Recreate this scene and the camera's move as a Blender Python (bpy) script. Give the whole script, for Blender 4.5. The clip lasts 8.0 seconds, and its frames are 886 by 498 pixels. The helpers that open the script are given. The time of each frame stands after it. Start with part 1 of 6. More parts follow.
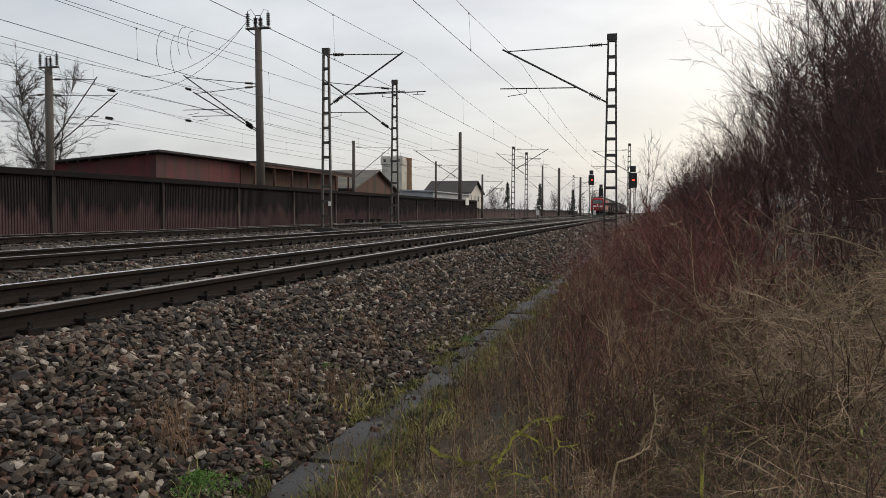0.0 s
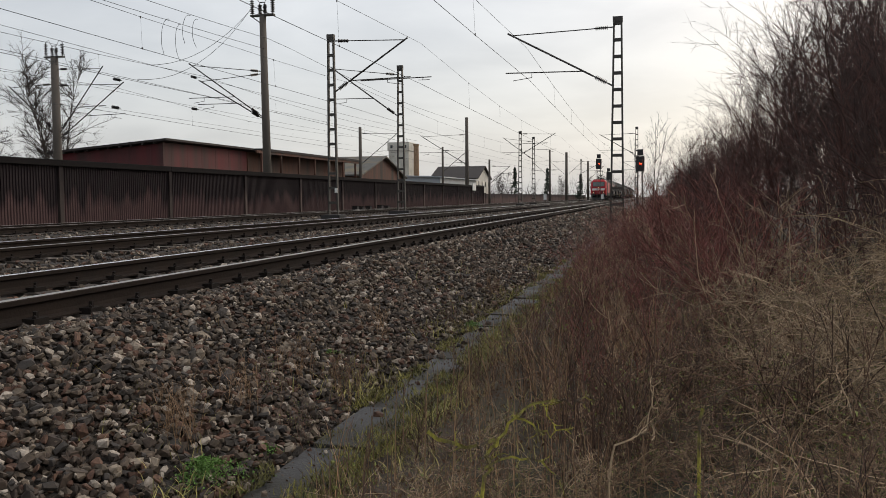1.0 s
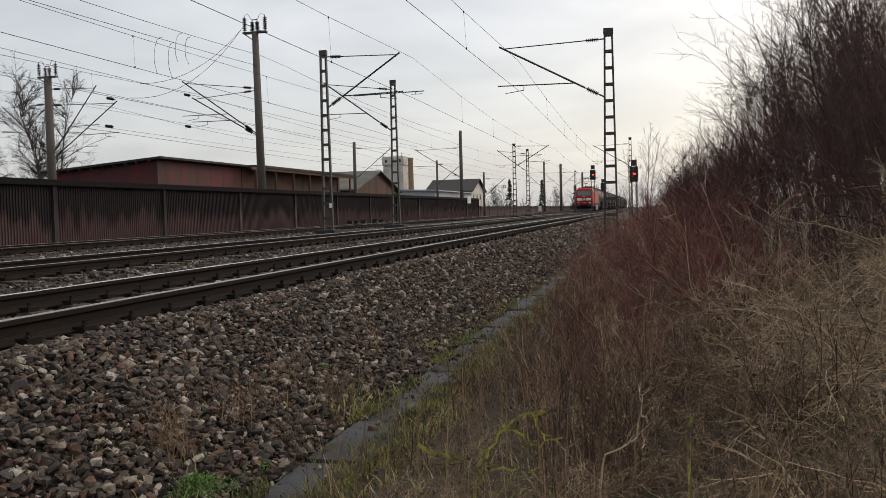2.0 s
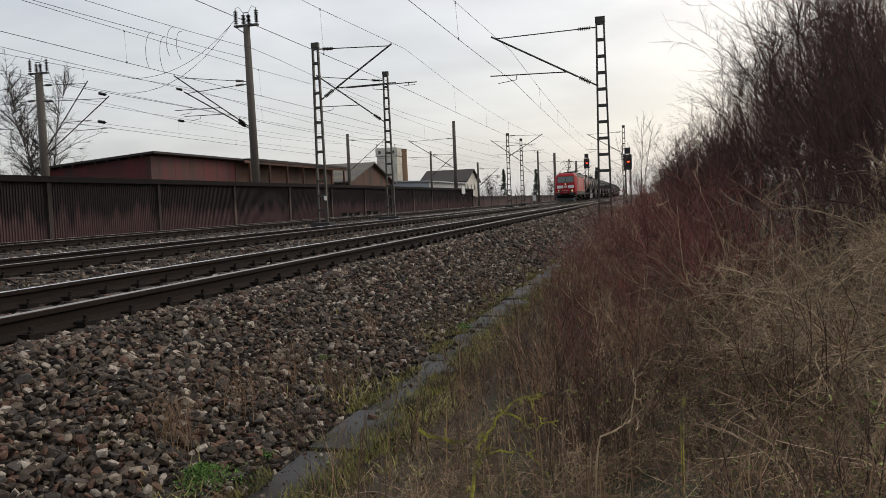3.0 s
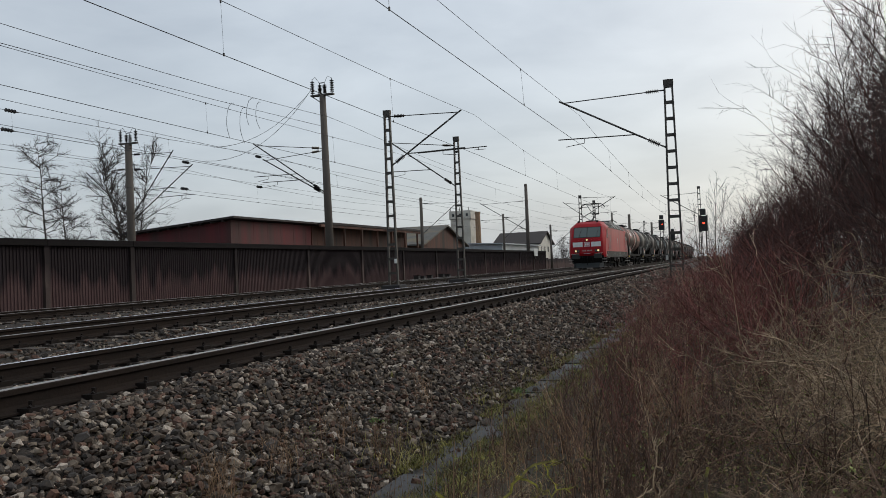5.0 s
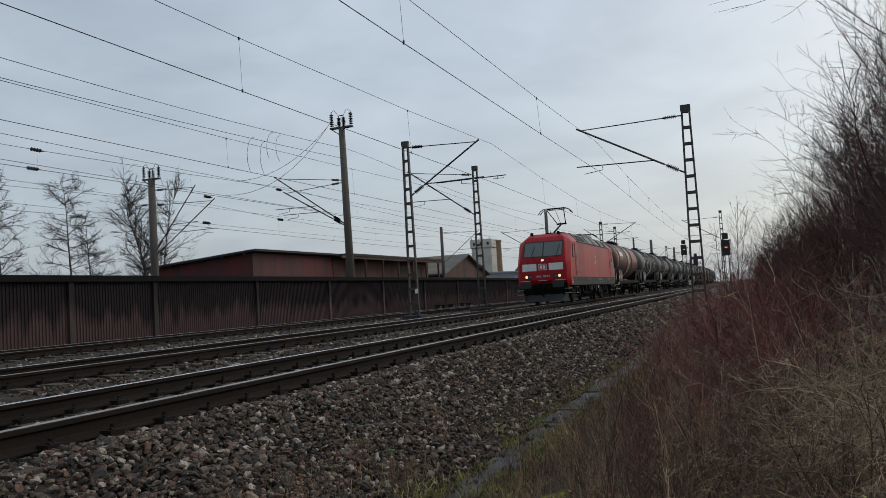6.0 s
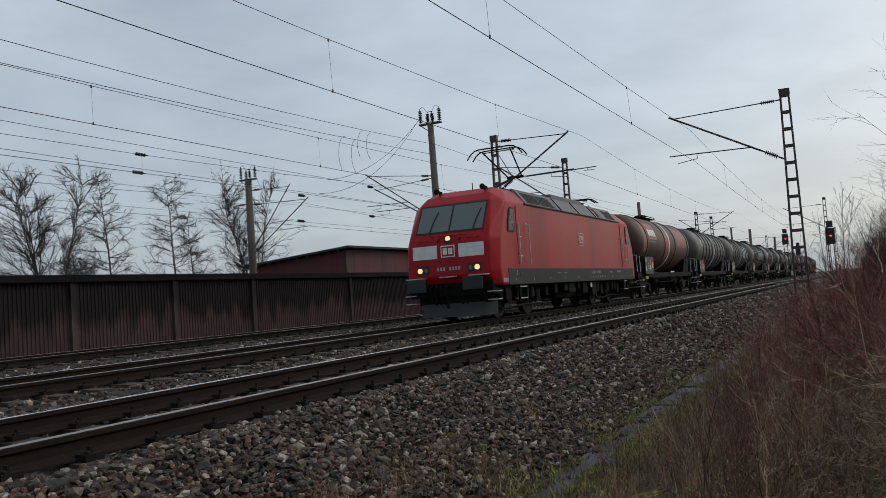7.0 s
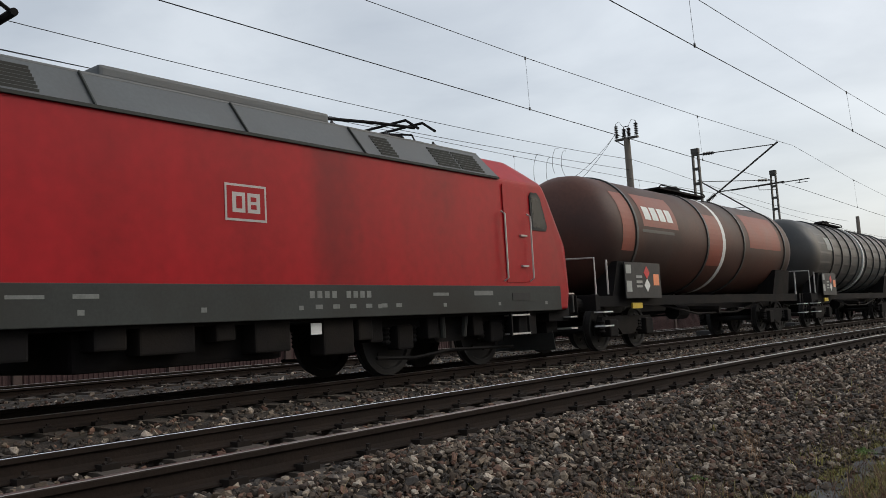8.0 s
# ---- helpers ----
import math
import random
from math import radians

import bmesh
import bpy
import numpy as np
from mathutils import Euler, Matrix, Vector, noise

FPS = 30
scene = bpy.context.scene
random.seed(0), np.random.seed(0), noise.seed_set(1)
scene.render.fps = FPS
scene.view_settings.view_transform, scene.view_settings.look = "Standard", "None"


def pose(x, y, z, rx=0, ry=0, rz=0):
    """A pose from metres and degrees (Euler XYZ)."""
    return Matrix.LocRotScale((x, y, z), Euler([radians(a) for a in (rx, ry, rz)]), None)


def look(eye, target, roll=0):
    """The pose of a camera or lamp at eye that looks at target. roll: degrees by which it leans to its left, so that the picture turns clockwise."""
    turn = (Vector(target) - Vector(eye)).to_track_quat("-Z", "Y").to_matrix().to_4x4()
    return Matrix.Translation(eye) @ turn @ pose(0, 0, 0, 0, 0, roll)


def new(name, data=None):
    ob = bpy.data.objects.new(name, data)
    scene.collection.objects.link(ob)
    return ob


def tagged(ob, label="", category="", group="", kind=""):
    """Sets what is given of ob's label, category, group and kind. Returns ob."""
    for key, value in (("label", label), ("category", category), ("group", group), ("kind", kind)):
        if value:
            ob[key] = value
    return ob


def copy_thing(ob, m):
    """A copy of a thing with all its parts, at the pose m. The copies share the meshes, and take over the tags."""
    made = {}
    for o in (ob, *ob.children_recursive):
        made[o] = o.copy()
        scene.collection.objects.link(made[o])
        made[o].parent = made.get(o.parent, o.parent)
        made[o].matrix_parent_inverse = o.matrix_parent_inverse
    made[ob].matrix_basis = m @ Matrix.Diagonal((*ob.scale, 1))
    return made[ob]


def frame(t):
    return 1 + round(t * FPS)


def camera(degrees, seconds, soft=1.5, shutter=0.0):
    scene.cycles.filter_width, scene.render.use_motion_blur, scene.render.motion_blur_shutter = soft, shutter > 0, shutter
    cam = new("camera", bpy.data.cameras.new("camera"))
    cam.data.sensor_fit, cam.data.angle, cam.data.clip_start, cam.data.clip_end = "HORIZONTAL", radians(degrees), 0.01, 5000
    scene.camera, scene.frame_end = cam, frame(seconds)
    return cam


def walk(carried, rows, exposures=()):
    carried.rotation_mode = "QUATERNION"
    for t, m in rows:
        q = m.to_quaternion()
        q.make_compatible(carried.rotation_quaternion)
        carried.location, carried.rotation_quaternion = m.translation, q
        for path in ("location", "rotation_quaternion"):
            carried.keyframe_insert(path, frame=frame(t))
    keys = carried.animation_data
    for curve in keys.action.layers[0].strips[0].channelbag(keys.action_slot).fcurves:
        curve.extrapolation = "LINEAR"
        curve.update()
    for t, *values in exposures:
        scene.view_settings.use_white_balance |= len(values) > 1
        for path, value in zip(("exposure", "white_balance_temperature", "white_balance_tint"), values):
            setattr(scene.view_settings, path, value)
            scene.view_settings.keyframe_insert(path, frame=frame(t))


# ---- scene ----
cam = camera(55.5, 8.0, 0.75)
EXPOSURES = [(0, 0.0, 6680, 10), (3.5, 0.0, 6680, 10), (4.5, -0.1, 6400, 8), (6.0, -0.38, 6000, 6), (7.0, -0.38, 6000, 6), (8.0, 0.0, 6420, 8)]
PATH = [
    (0, (-0.021, -0.37, 0.672), (-0.487, 1.573, 0.585), 0.1),
    (0.5, (0.014, -0.369, 0.677), (-0.471, 1.568, 0.566), -0.2),
    (1, (0.029, -0.376, 0.675), (-0.455, 1.56, 0.554), -0.5),
    (1.5, (0.045, -0.376, 0.672), (-0.447, 1.561, 0.578), -1.0),
    (2.8, (0.092, -0.462, 0.681), (-0.361, 1.484, 0.593), -2.0),
    (3, (0.081, -0.475, 0.675), (-0.383, 1.467, 0.563), -2.3),
    (3.5, (0.118, -0.513, 0.672), (-0.388, 1.419, 0.557), -2.5),
    (4, (0.193, -0.509, 0.695), (-0.369, 1.411, 0.677), -1.9),
    (4.5, (0.267, -0.527, 0.693), (-0.341, 1.378, 0.709), -2.0),
    (6, (0.403, -0.547, 0.706), (-0.269, 1.333, 0.82), -3.4),
    (6.5, (0.406, -0.545, 0.713), (-0.329, 1.31, 0.847), -4.0),
    (7, (0.425, -0.553, 0.717), (-0.446, 1.244, 0.831), -4.0),
    (7.5, (0.386, -0.527, 0.706), (-0.687, 1.157, 0.818), -3.3),
    (8, (0.286, -0.504, 0.731), (-0.964, 1.046, 0.915), -3.1),
]
walk(cam, [(t, look(eye, target, roll)) for t, eye, target, roll in PATH], EXPOSURES)


# ---- world and light: overcast winter sky ----
def sky_world():
    w = bpy.data.worlds.new("overcast_sky")
    w.use_nodes = True
    nt = w.node_tree
    nt.nodes.clear()
    out = nt.nodes.new("ShaderNodeOutputWorld")
    sky = nt.nodes.new("ShaderNodeTexSky")
    sky.sky_type, sky.sun_disc = "NISHITA", False
    sky.sun_elevation, sky.sun_rotation = radians(28), radians(35)
    sky.air_density, sky.dust_density = 1.0, 4.0
    geo = nt.nodes.new("ShaderNodeTexCoord")
    sep = nt.nodes.new("ShaderNodeSeparateXYZ")
    nt.links.new(geo.outputs["Generated"], sep.inputs[0])
    # cloud layer: direction projected on a flat ceiling of cloud
    up = nt.nodes.new("ShaderNodeMath"); up.operation = "MAXIMUM"; up.inputs[1].default_value = 0.0
    nt.links.new(sep.outputs["Z"], up.inputs[0])
    add = nt.nodes.new("ShaderNodeMath"); add.operation = "ADD"; add.inputs[1].default_value = 0.16
    nt.links.new(up.outputs[0], add.inputs[0])
    comb = nt.nodes.new("ShaderNodeCombineXYZ")
    for axis in ("X", "Y"):
        d = nt.nodes.new("ShaderNodeMath"); d.operation = "DIVIDE"
        nt.links.new(sep.outputs[axis], d.inputs[0]); nt.links.new(add.outputs[0], d.inputs[1])
        nt.links.new(d.outputs[0], comb.inputs[axis])
    n1 = nt.nodes.new("ShaderNodeTexNoise")
    n1.inputs["Scale"].default_value, n1.inputs["Detail"].default_value, n1.inputs["Roughness"].default_value = 1.5, 6.0, 0.52
    n1.inputs["Distortion"].default_value = 0.25
    nt.links.new(comb.outputs[0], n1.inputs["Vector"])
    ramp = nt.nodes.new("ShaderNodeValToRGB")
    e = ramp.color_ramp.elements
    e[0].position, e[0].color = 0.34, (0.72, 0.755, 0.81, 1)
    e[1].position, e[1].color = 0.68, (1.03, 1.06, 1.10, 1)
    nt.links.new(n1.outputs["Fac"], ramp.inputs["Fac"])
    # paler towards the horizon
    hor = nt.nodes.new("ShaderNodeMapRange")
    hor.inputs["From Min"].default_value, hor.inputs["From Max"].default_value = 0.0, 0.30
    hor.inputs["To Min"].default_value, hor.inputs["To Max"].default_value = 0.6, 0.0
    nt.links.new(up.outputs[0], hor.inputs["Value"])
    pale = nt.nodes.new("ShaderNodeMix"); pale.data_type = "RGBA"
    nt.links.new(hor.outputs[0], pale.inputs["Factor"])
    nt.links.new(ramp.outputs[0], pale.inputs["A"])
    pale.inputs["B"].default_value = (0.85, 0.885, 0.925, 1)
    mix = nt.nodes.new("ShaderNodeMix"); mix.data_type = "RGBA"
    mix.inputs["Factor"].default_value = 0.93
    nt.links.new(sky.outputs[0], mix.inputs["A"]); nt.links.new(pale.outputs["Result"], mix.inputs["B"])
    bg = nt.nodes.new("ShaderNodeBackground"); bg.inputs["Strength"].default_value = SKY
    nt.links.new(mix.outputs["Result"], bg.inputs["Color"])
    nt.links.new(bg.outputs[0], out.inputs["Surface"])
    scene.world = w


SKY = 0.66
sky_world()
sun = new("sun", bpy.data.lights.new("sun", "SUN"))
sun.data.energy, sun.data.angle, sun.data.color = 0.9, radians(25), (1.0, 0.96, 0.9)
sun.matrix_basis = pose(0, 0, 30, 48, 0, 120)


# ---- materials ----
def mat(name, col, rough=0.7, metal=0.0, var=0.25, scale=8.0, grain=60.0, bump=0.15, stain=None, stain_at=0.55, island=0.0, per_object=0.0, streak=False, spec=None):
    """A procedural surface: base colour varied at two scales, stains of a second colour, relief."""
    m = bpy.data.materials.new(name)
    m.use_nodes = True
    nt = m.node_tree
    b = nt.nodes["Principled BSDF"]
    b.inputs["Metallic"].default_value = metal
    if spec is not None:
        b.inputs["Specular IOR Level"].default_value = spec
    tc = nt.nodes.new("ShaderNodeTexCoord")
    mp = nt.nodes.new("ShaderNodeMapping")
    if streak:
        mp.inputs["Scale"].default_value = (1.0, 1.0, 0.12)
    nt.links.new(tc.outputs["Object"], mp.inputs["Vector"])
    big = nt.nodes.new("ShaderNodeTexNoise")
    big.inputs["Scale"].default_value, big.inputs["Detail"].default_value = scale, 5.0
    fine = nt.nodes.new("ShaderNodeTexNoise")
    fine.inputs["Scale"].default_value, fine.inputs["Detail"].default_value = grain, 4.0
    nt.links.new(mp.outputs[0], big.inputs["Vector"]); nt.links.new(tc.outputs["Object"], fine.inputs["Vector"])
    summed = nt.nodes.new("ShaderNodeMath"); summed.operation = "MULTIPLY_ADD"
    nt.links.new(fine.outputs["Fac"], summed.inputs[0]); summed.inputs[1].default_value = 0.5
    nt.links.new(big.outputs["Fac"], summed.inputs[2])
    last = summed.outputs[0]
    if island or per_object:
        src = nt.nodes.new("ShaderNodeNewGeometry") if island else nt.nodes.new("ShaderNodeObjectInfo")
        extra = nt.nodes.new("ShaderNodeMath"); extra.operation = "MULTIPLY_ADD"
        nt.links.new(src.outputs["Random Per Island" if island else "Random"], extra.inputs[0])
        extra.inputs[1].default_value = island or per_object
        nt.links.new(last, extra.inputs[2])
        last = extra.outputs[0]
    k = (island or per_object)
    rng = nt.nodes.new("ShaderNodeMapRange")
    rng.inputs["From Min"].default_value, rng.inputs["From Max"].default_value = 0.45 + 0.1 * k, 1.05 + 0.9 * k
    rng.inputs["To Min"].default_value, rng.inputs["To Max"].default_value = 1 - var, 1 + var
    nt.links.new(last, rng.inputs["Value"])
    base = nt.nodes.new("ShaderNodeMix"); base.data_type = "RGBA"; base.blend_type = "MULTIPLY"
    base.inputs["Factor"].default_value = 1.0
    base.inputs["A"].default_value = (*col, 1)
    nt.links.new(rng.outputs[0], base.inputs["B"])
    result = base.outputs["Result"]
    if stain:
        st = nt.nodes.new("ShaderNodeTexNoise")
        st.inputs["Scale"].default_value, st.inputs["Detail"].default_value = scale * 0.37, 8.0
        nt.links.new(mp.outputs[0], st.inputs["Vector"])
        r2 = nt.nodes.new("ShaderNodeMapRange")
        r2.inputs["From Min"].default_value, r2.inputs["From Max"].default_value = stain_at - 0.08, stain_at + 0.12
        nt.links.new(st.outputs["Fac"], r2.inputs["Value"])
        mx = nt.nodes.new("ShaderNodeMix"); mx.data_type = "RGBA"
        nt.links.new(r2.outputs[0], mx.inputs["Factor"])
        nt.links.new(result, mx.inputs["A"]); mx.inputs["B"].default_value = (*stain, 1)
        result = mx.outputs["Result"]
    nt.links.new(result, b.inputs["Base Color"])
    rr = nt.nodes.new("ShaderNodeMapRange")
    rr.inputs["To Min"].default_value, rr.inputs["To Max"].default_value = max(0.03, rough - 0.12), min(1, rough + 0.12)
    nt.links.new(big.outputs["Fac"], rr.inputs["Value"]); nt.links.new(rr.outputs[0], b.inputs["Roughness"])
    if bump:
        bp = nt.nodes.new("ShaderNodeBump")
        bp.inputs["Strength"].default_value, bp.inputs["Distance"].default_value = bump, 0.02
        nt.links.new(fine.outputs["Fac"], bp.inputs["Height"]); nt.links.new(bp.outputs[0], b.inputs["Normal"])
    return m


def stones_mat(name, cols, rough=0.85, grain=45.0):
    """Loose stones: each island its own colour from a ramp, with fine grain."""
    m = bpy.data.materials.new(name)
    m.use_nodes = True
    nt = m.node_tree
    b = nt.nodes["Principled BSDF"]
    b.inputs["Roughness"].default_value = rough
    g = nt.nodes.new("ShaderNodeNewGeometry")
    ramp = nt.nodes.new("ShaderNodeValToRGB")
    ramp.color_ramp.interpolation = "CONSTANT"
    e = ramp.color_ramp.elements
    while len(e) < len(cols):
        e.new(0.5)
    for i, c in enumerate(cols):
        e[i].position, e[i].color = i / len(cols), (*c, 1)
    nt.links.new(g.outputs["Random Per Island"], ramp.inputs["Fac"])
    tc = nt.nodes.new("ShaderNodeTexCoord")
    n = nt.nodes.new("ShaderNodeTexNoise"); n.inputs["Scale"].default_value, n.inputs["Detail"].default_value = grain, 5.0
    nt.links.new(tc.outputs["Object"], n.inputs["Vector"])
    rng = nt.nodes.new("ShaderNodeMapRange")
    rng.inputs["From Min"].default_value, rng.inputs["From Max"].default_value = 0.3, 0.7
    rng.inputs["To Min"].default_value, rng.inputs["To Max"].default_value = 0.6, 1.35
    nt.links.new(n.outputs["Fac"], rng.inputs["Value"])
    mx = nt.nodes.new("ShaderNodeMix"); mx.data_type = "RGBA"; mx.blend_type = "MULTIPLY"; mx.inputs["Factor"].default_value = 1.0
    nt.links.new(ramp.outputs[0], mx.inputs["A"]); nt.links.new(rng.outputs[0], mx.inputs["B"])
    nt.links.new(mx.outputs["Result"], b.inputs["Base Color"])
    bp = nt.nodes.new("ShaderNodeBump"); bp.inputs["Strength"].default_value, bp.inputs["Distance"].default_value = 0.3, 0.01
    nt.links.new(n.outputs["Fac"], bp.inputs["Height"]); nt.links.new(bp.outputs[0], b.inputs["Normal"])
    return m


def glow_mat(name, col, strength):
    m = bpy.data.materials.new(name)
    m.use_nodes = True
    b = m.node_tree.nodes["Principled BSDF"]
    b.inputs["Base Color"].default_value = (*col, 1)
    b.inputs["Emission Color"].default_value = (*col, 1)
    b.inputs["Emission Strength"].default_value = strength
    return m


def glass_mat(name, col, rough=0.05):
    m = bpy.data.materials.new(name)
    m.use_nodes = True
    b = m.node_tree.nodes["Principled BSDF"]
    b.inputs["Base Color"].default_value = (*col, 1)
    b.inputs["Roughness"].default_value = rough
    b.inputs["IOR"].default_value = 1.5
    b.inputs["Specular IOR Level"].default_value = 0.5
    return m


BALLAST = stones_mat("ballast_stone", [(0.030, 0.020, 0.013), (0.060, 0.040, 0.027), (0.105, 0.075, 0.052), (0.042, 0.032, 0.024), (0.16, 0.12, 0.085), (0.085, 0.042, 0.026), (0.36, 0.30, 0.24), (0.07, 0.050, 0.035), (0.036, 0.029, 0.023), (0.10, 0.075, 0.052), (0.24, 0.19, 0.14), (0.05, 0.034, 0.024), (0.13, 0.07, 0.045), (0.055, 0.045, 0.038)])
# Darker than the stones on it: shade of the gaps is in this colour.
BALLAST_BED = mat("ballast_bed", (0.026, 0.020, 0.016), 0.95, var=0.5, scale=6, grain=38, bump=1.0, stain=(0.05, 0.04, 0.028))
EARTH = mat("winter_earth", (0.046, 0.031, 0.019), 0.95, var=0.4, scale=1.3, grain=20, bump=0.8, stain=(0.030, 0.030, 0.012), stain_at=0.52)
RAIL_RUST = mat("rusty_rail_web", (0.017, 0.011, 0.008), 0.9, spec=0.2, var=0.35, scale=3, grain=40, bump=0.2)
RAIL_TOP = mat("polished_rail_head", (0.80, 0.80, 0.81), 0.16, 1.0, var=0.12, scale=5, grain=90, bump=0.02)
RAIL_DARK = mat("darker_rail_head", (0.30, 0.28, 0.26), 0.38, 1.0, var=0.2, scale=5, grain=60, bump=0.04)
SLEEPER = mat("sleeper_concrete", (0.05, 0.038, 0.029), 0.9, var=0.35, scale=5, grain=50, bump=0.3, per_object=0.3)
CLIP = mat("clip_steel", (0.014, 0.010, 0.008), 0.9, spec=0.2, var=0.3, bump=0.1)
TROUGH = mat("trough_concrete", (0.062, 0.060, 0.060), 0.8, var=0.5, scale=2.5, grain=60, bump=0.5, stain=(0.026, 0.023, 0.016), stain_at=0.5, per_object=0.3)
BARRIER = mat("barrier_boards", (0.068, 0.039, 0.037), 0.85, var=0.3, scale=1.6, grain=20, bump=0.15, streak=True, per_object=0.3, spec=0.25)


def wet_top(m, col, z0, z1, rough=0.12):
    """Dark algae and damp that has crept down from the top edge in ragged streaks."""
    nt = m.node_tree
    b = nt.nodes["Principled BSDF"]
    old = b.inputs["Base Color"].links[0].from_socket
    tc = nt.nodes.new("ShaderNodeTexCoord")
    mp = nt.nodes.new("ShaderNodeMapping"); mp.inputs["Scale"].default_value = (1, 1, 0.15)
    n = nt.nodes.new("ShaderNodeTexNoise"); n.inputs["Scale"].default_value, n.inputs["Detail"].default_value = 1.7, 7.0
    nt.links.new(tc.outputs["Object"], mp.inputs["Vector"]); nt.links.new(mp.outputs[0], n.inputs["Vector"])
    sep = nt.nodes.new("ShaderNodeSeparateXYZ"); nt.links.new(tc.outputs["Object"], sep.inputs[0])
    add = nt.nodes.new("ShaderNodeMath"); add.operation = "MULTIPLY_ADD"
    nt.links.new(n.outputs["Fac"], add.inputs[0]); add.inputs[1].default_value = 2.6
    nt.links.new(sep.outputs["Z"], add.inputs[2])
    r = nt.nodes.new("ShaderNodeMapRange")
    r.inputs["From Min"].default_value, r.inputs["From Max"].default_value = z0 + 1.3, z1 + 1.3
    nt.links.new(add.outputs[0], r.inputs["Value"])
    mx = nt.nodes.new("ShaderNodeMix"); mx.data_type = "RGBA"
    nt.links.new(r.outputs[0], mx.inputs["Factor"]); nt.links.new(old, mx.inputs["A"])
    mx.inputs["B"].default_value = (*col, 1)
    nt.links.new(mx.outputs["Result"], b.inputs["Base Color"])
    return m


wet_top(BARRIER, (0.017, 0.011, 0.012), 0.45, 0.95)
BARRIER_POST = mat("barrier_post", (0.088, 0.062, 0.055), 0.85, spec=0.25, var=0.45, scale=3, grain=30, bump=0.1, stain=(0.035, 0.028, 0.025), streak=True)
wet_top(BARRIER_POST, (0.020, 0.014, 0.014), 0.6, 1.3)
BARRIER_CAP = mat("barrier_cap", (0.010, 0.008, 0.008), 0.95, spec=0.15, var=0.4)
MAST_STEEL = mat("mast_steel", (0.055, 0.05, 0.044), 0.6, 0.3, var=0.3, scale=4, grain=30, bump=0.05)
POLE_CONC = mat("pole_concrete", (0.095, 0.08, 0.066), 0.85, var=0.25, scale=2, grain=40, bump=0.15, streak=True)
FOUND = mat("mast_foundation", (0.03, 0.028, 0.027), 0.9, var=0.3, bump=0.2)
INSUL = mat("brown_insulator", (0.014, 0.010, 0.010), 0.3, var=0.2, bump=0.0)
WIRE = mat("wire_copper", (0.03, 0.03, 0.03), 0.6, 0.4, var=0.1, bump=0.0)


# ---- mesh helpers ----
def thing(name, label, category, group="", kind="", m=None):
    ob = new(name)
    ob.empty_display_size = 0.2
    if m is not None:
        ob.matrix_basis = m
    return tagged(ob, label, category, group, kind)


def part(name, bm, material, parent, label="", smooth=False, kind=""):
    """Links a bmesh as one mesh object under a thing or a part."""
    me = bpy.data.meshes.new(name)
    bm.normal_update()
    bm.to_mesh(me)
    bm.free()
    me.materials.append(material)
    if smooth:
        me.polygons.foreach_set("use_smooth", [True] * len(me.polygons))
    ob = new(name, me)
    ob.parent = parent
    return tagged(ob, label, kind=kind)


def shared(name, me, parent, m):
    """One more object on a mesh that its like already has."""
    ob = new(name, me)
    ob.parent = parent
    ob.matrix_basis = m
    return ob


def solid(name, bm, material, label="", category="", group="", kind="", smooth=False):
    """A thing that is a single mesh."""
    ob = part(name, bm, material, None, smooth=smooth)
    return tagged(ob, label, category, group, kind)


def box(bm, x0, x1, y0, y1, z0, z1, bevel=0.0):
    v = [bm.verts.new((x, y, z)) for z in (z0, z1) for x, y in ((x0, y0), (x1, y0), (x1, y1), (x0, y1))]
    fs = [bm.faces.new([v[i] for i in f]) for f in ((3, 2, 1, 0), (4, 5, 6, 7), (0, 1, 5, 4), (1, 2, 6, 5), (2, 3, 7, 6), (3, 0, 4, 7))]
    if bevel:
        edges = list({e for f in fs for e in f.edges})
        bmesh.ops.bevel(bm, geom=edges, offset=bevel, segments=2, affect="EDGES", profile=0.6)
    return bm


def beam(bm, p, q, w, d=None, n=0, w2=None):
    """A bar from p to q: square (w x d), or round with n sides and radius w (w2 at the far end)."""
    p, q = Vector(p), Vector(q)
    ax = (q - p).normalized()
    ref = Vector((0, 0, 1)) if abs(ax.z) < 0.9 else Vector((0, 1, 0))
    a = ax.cross(ref).normalized()
    b = ax.cross(a).normalized()
    d = w if d is None else d
    w2 = w if w2 is None else w2
    if n:
        rings = [[bm.verts.new(c + r * (math.cos(6.28318 * i / n) * a + math.sin(6.28318 * i / n) * b)) for i in range(n)] for c, r in ((p, w), (q, w2))]
    else:
        rings = [[bm.verts.new(c + sx * a * w / 2 + sy * b * d / 2) for sx, sy in ((-1, -1), (1, -1), (1, 1), (-1, 1))] for c in (p, q)]
        n = 4
    for i in range(n):
        bm.faces.new((rings[0][i], rings[1][i], rings[1][(i + 1) % n], rings[0][(i + 1) % n]))
    bm.faces.new(rings[0]); bm.faces.new(rings[1][::-1])
    return bm


def prism(bm, pts, y0, y1, cap=True):
    """A profile of (x, z) points drawn along y."""
    r = [[bm.verts.new((x, y, z)) for x, z in pts] for y in (y0, y1)]
    n = len(pts)
    for i in range(n):
        bm.faces.new((r[0][i], r[0][(i + 1) % n], r[1][(i + 1) % n], r[1][i]))
    if cap:
        bm.faces.new(r[0][::-1]); bm.faces.new(r[1])
    bmesh.ops.recalc_face_normals(bm, faces=bm.faces[:])
    return bm


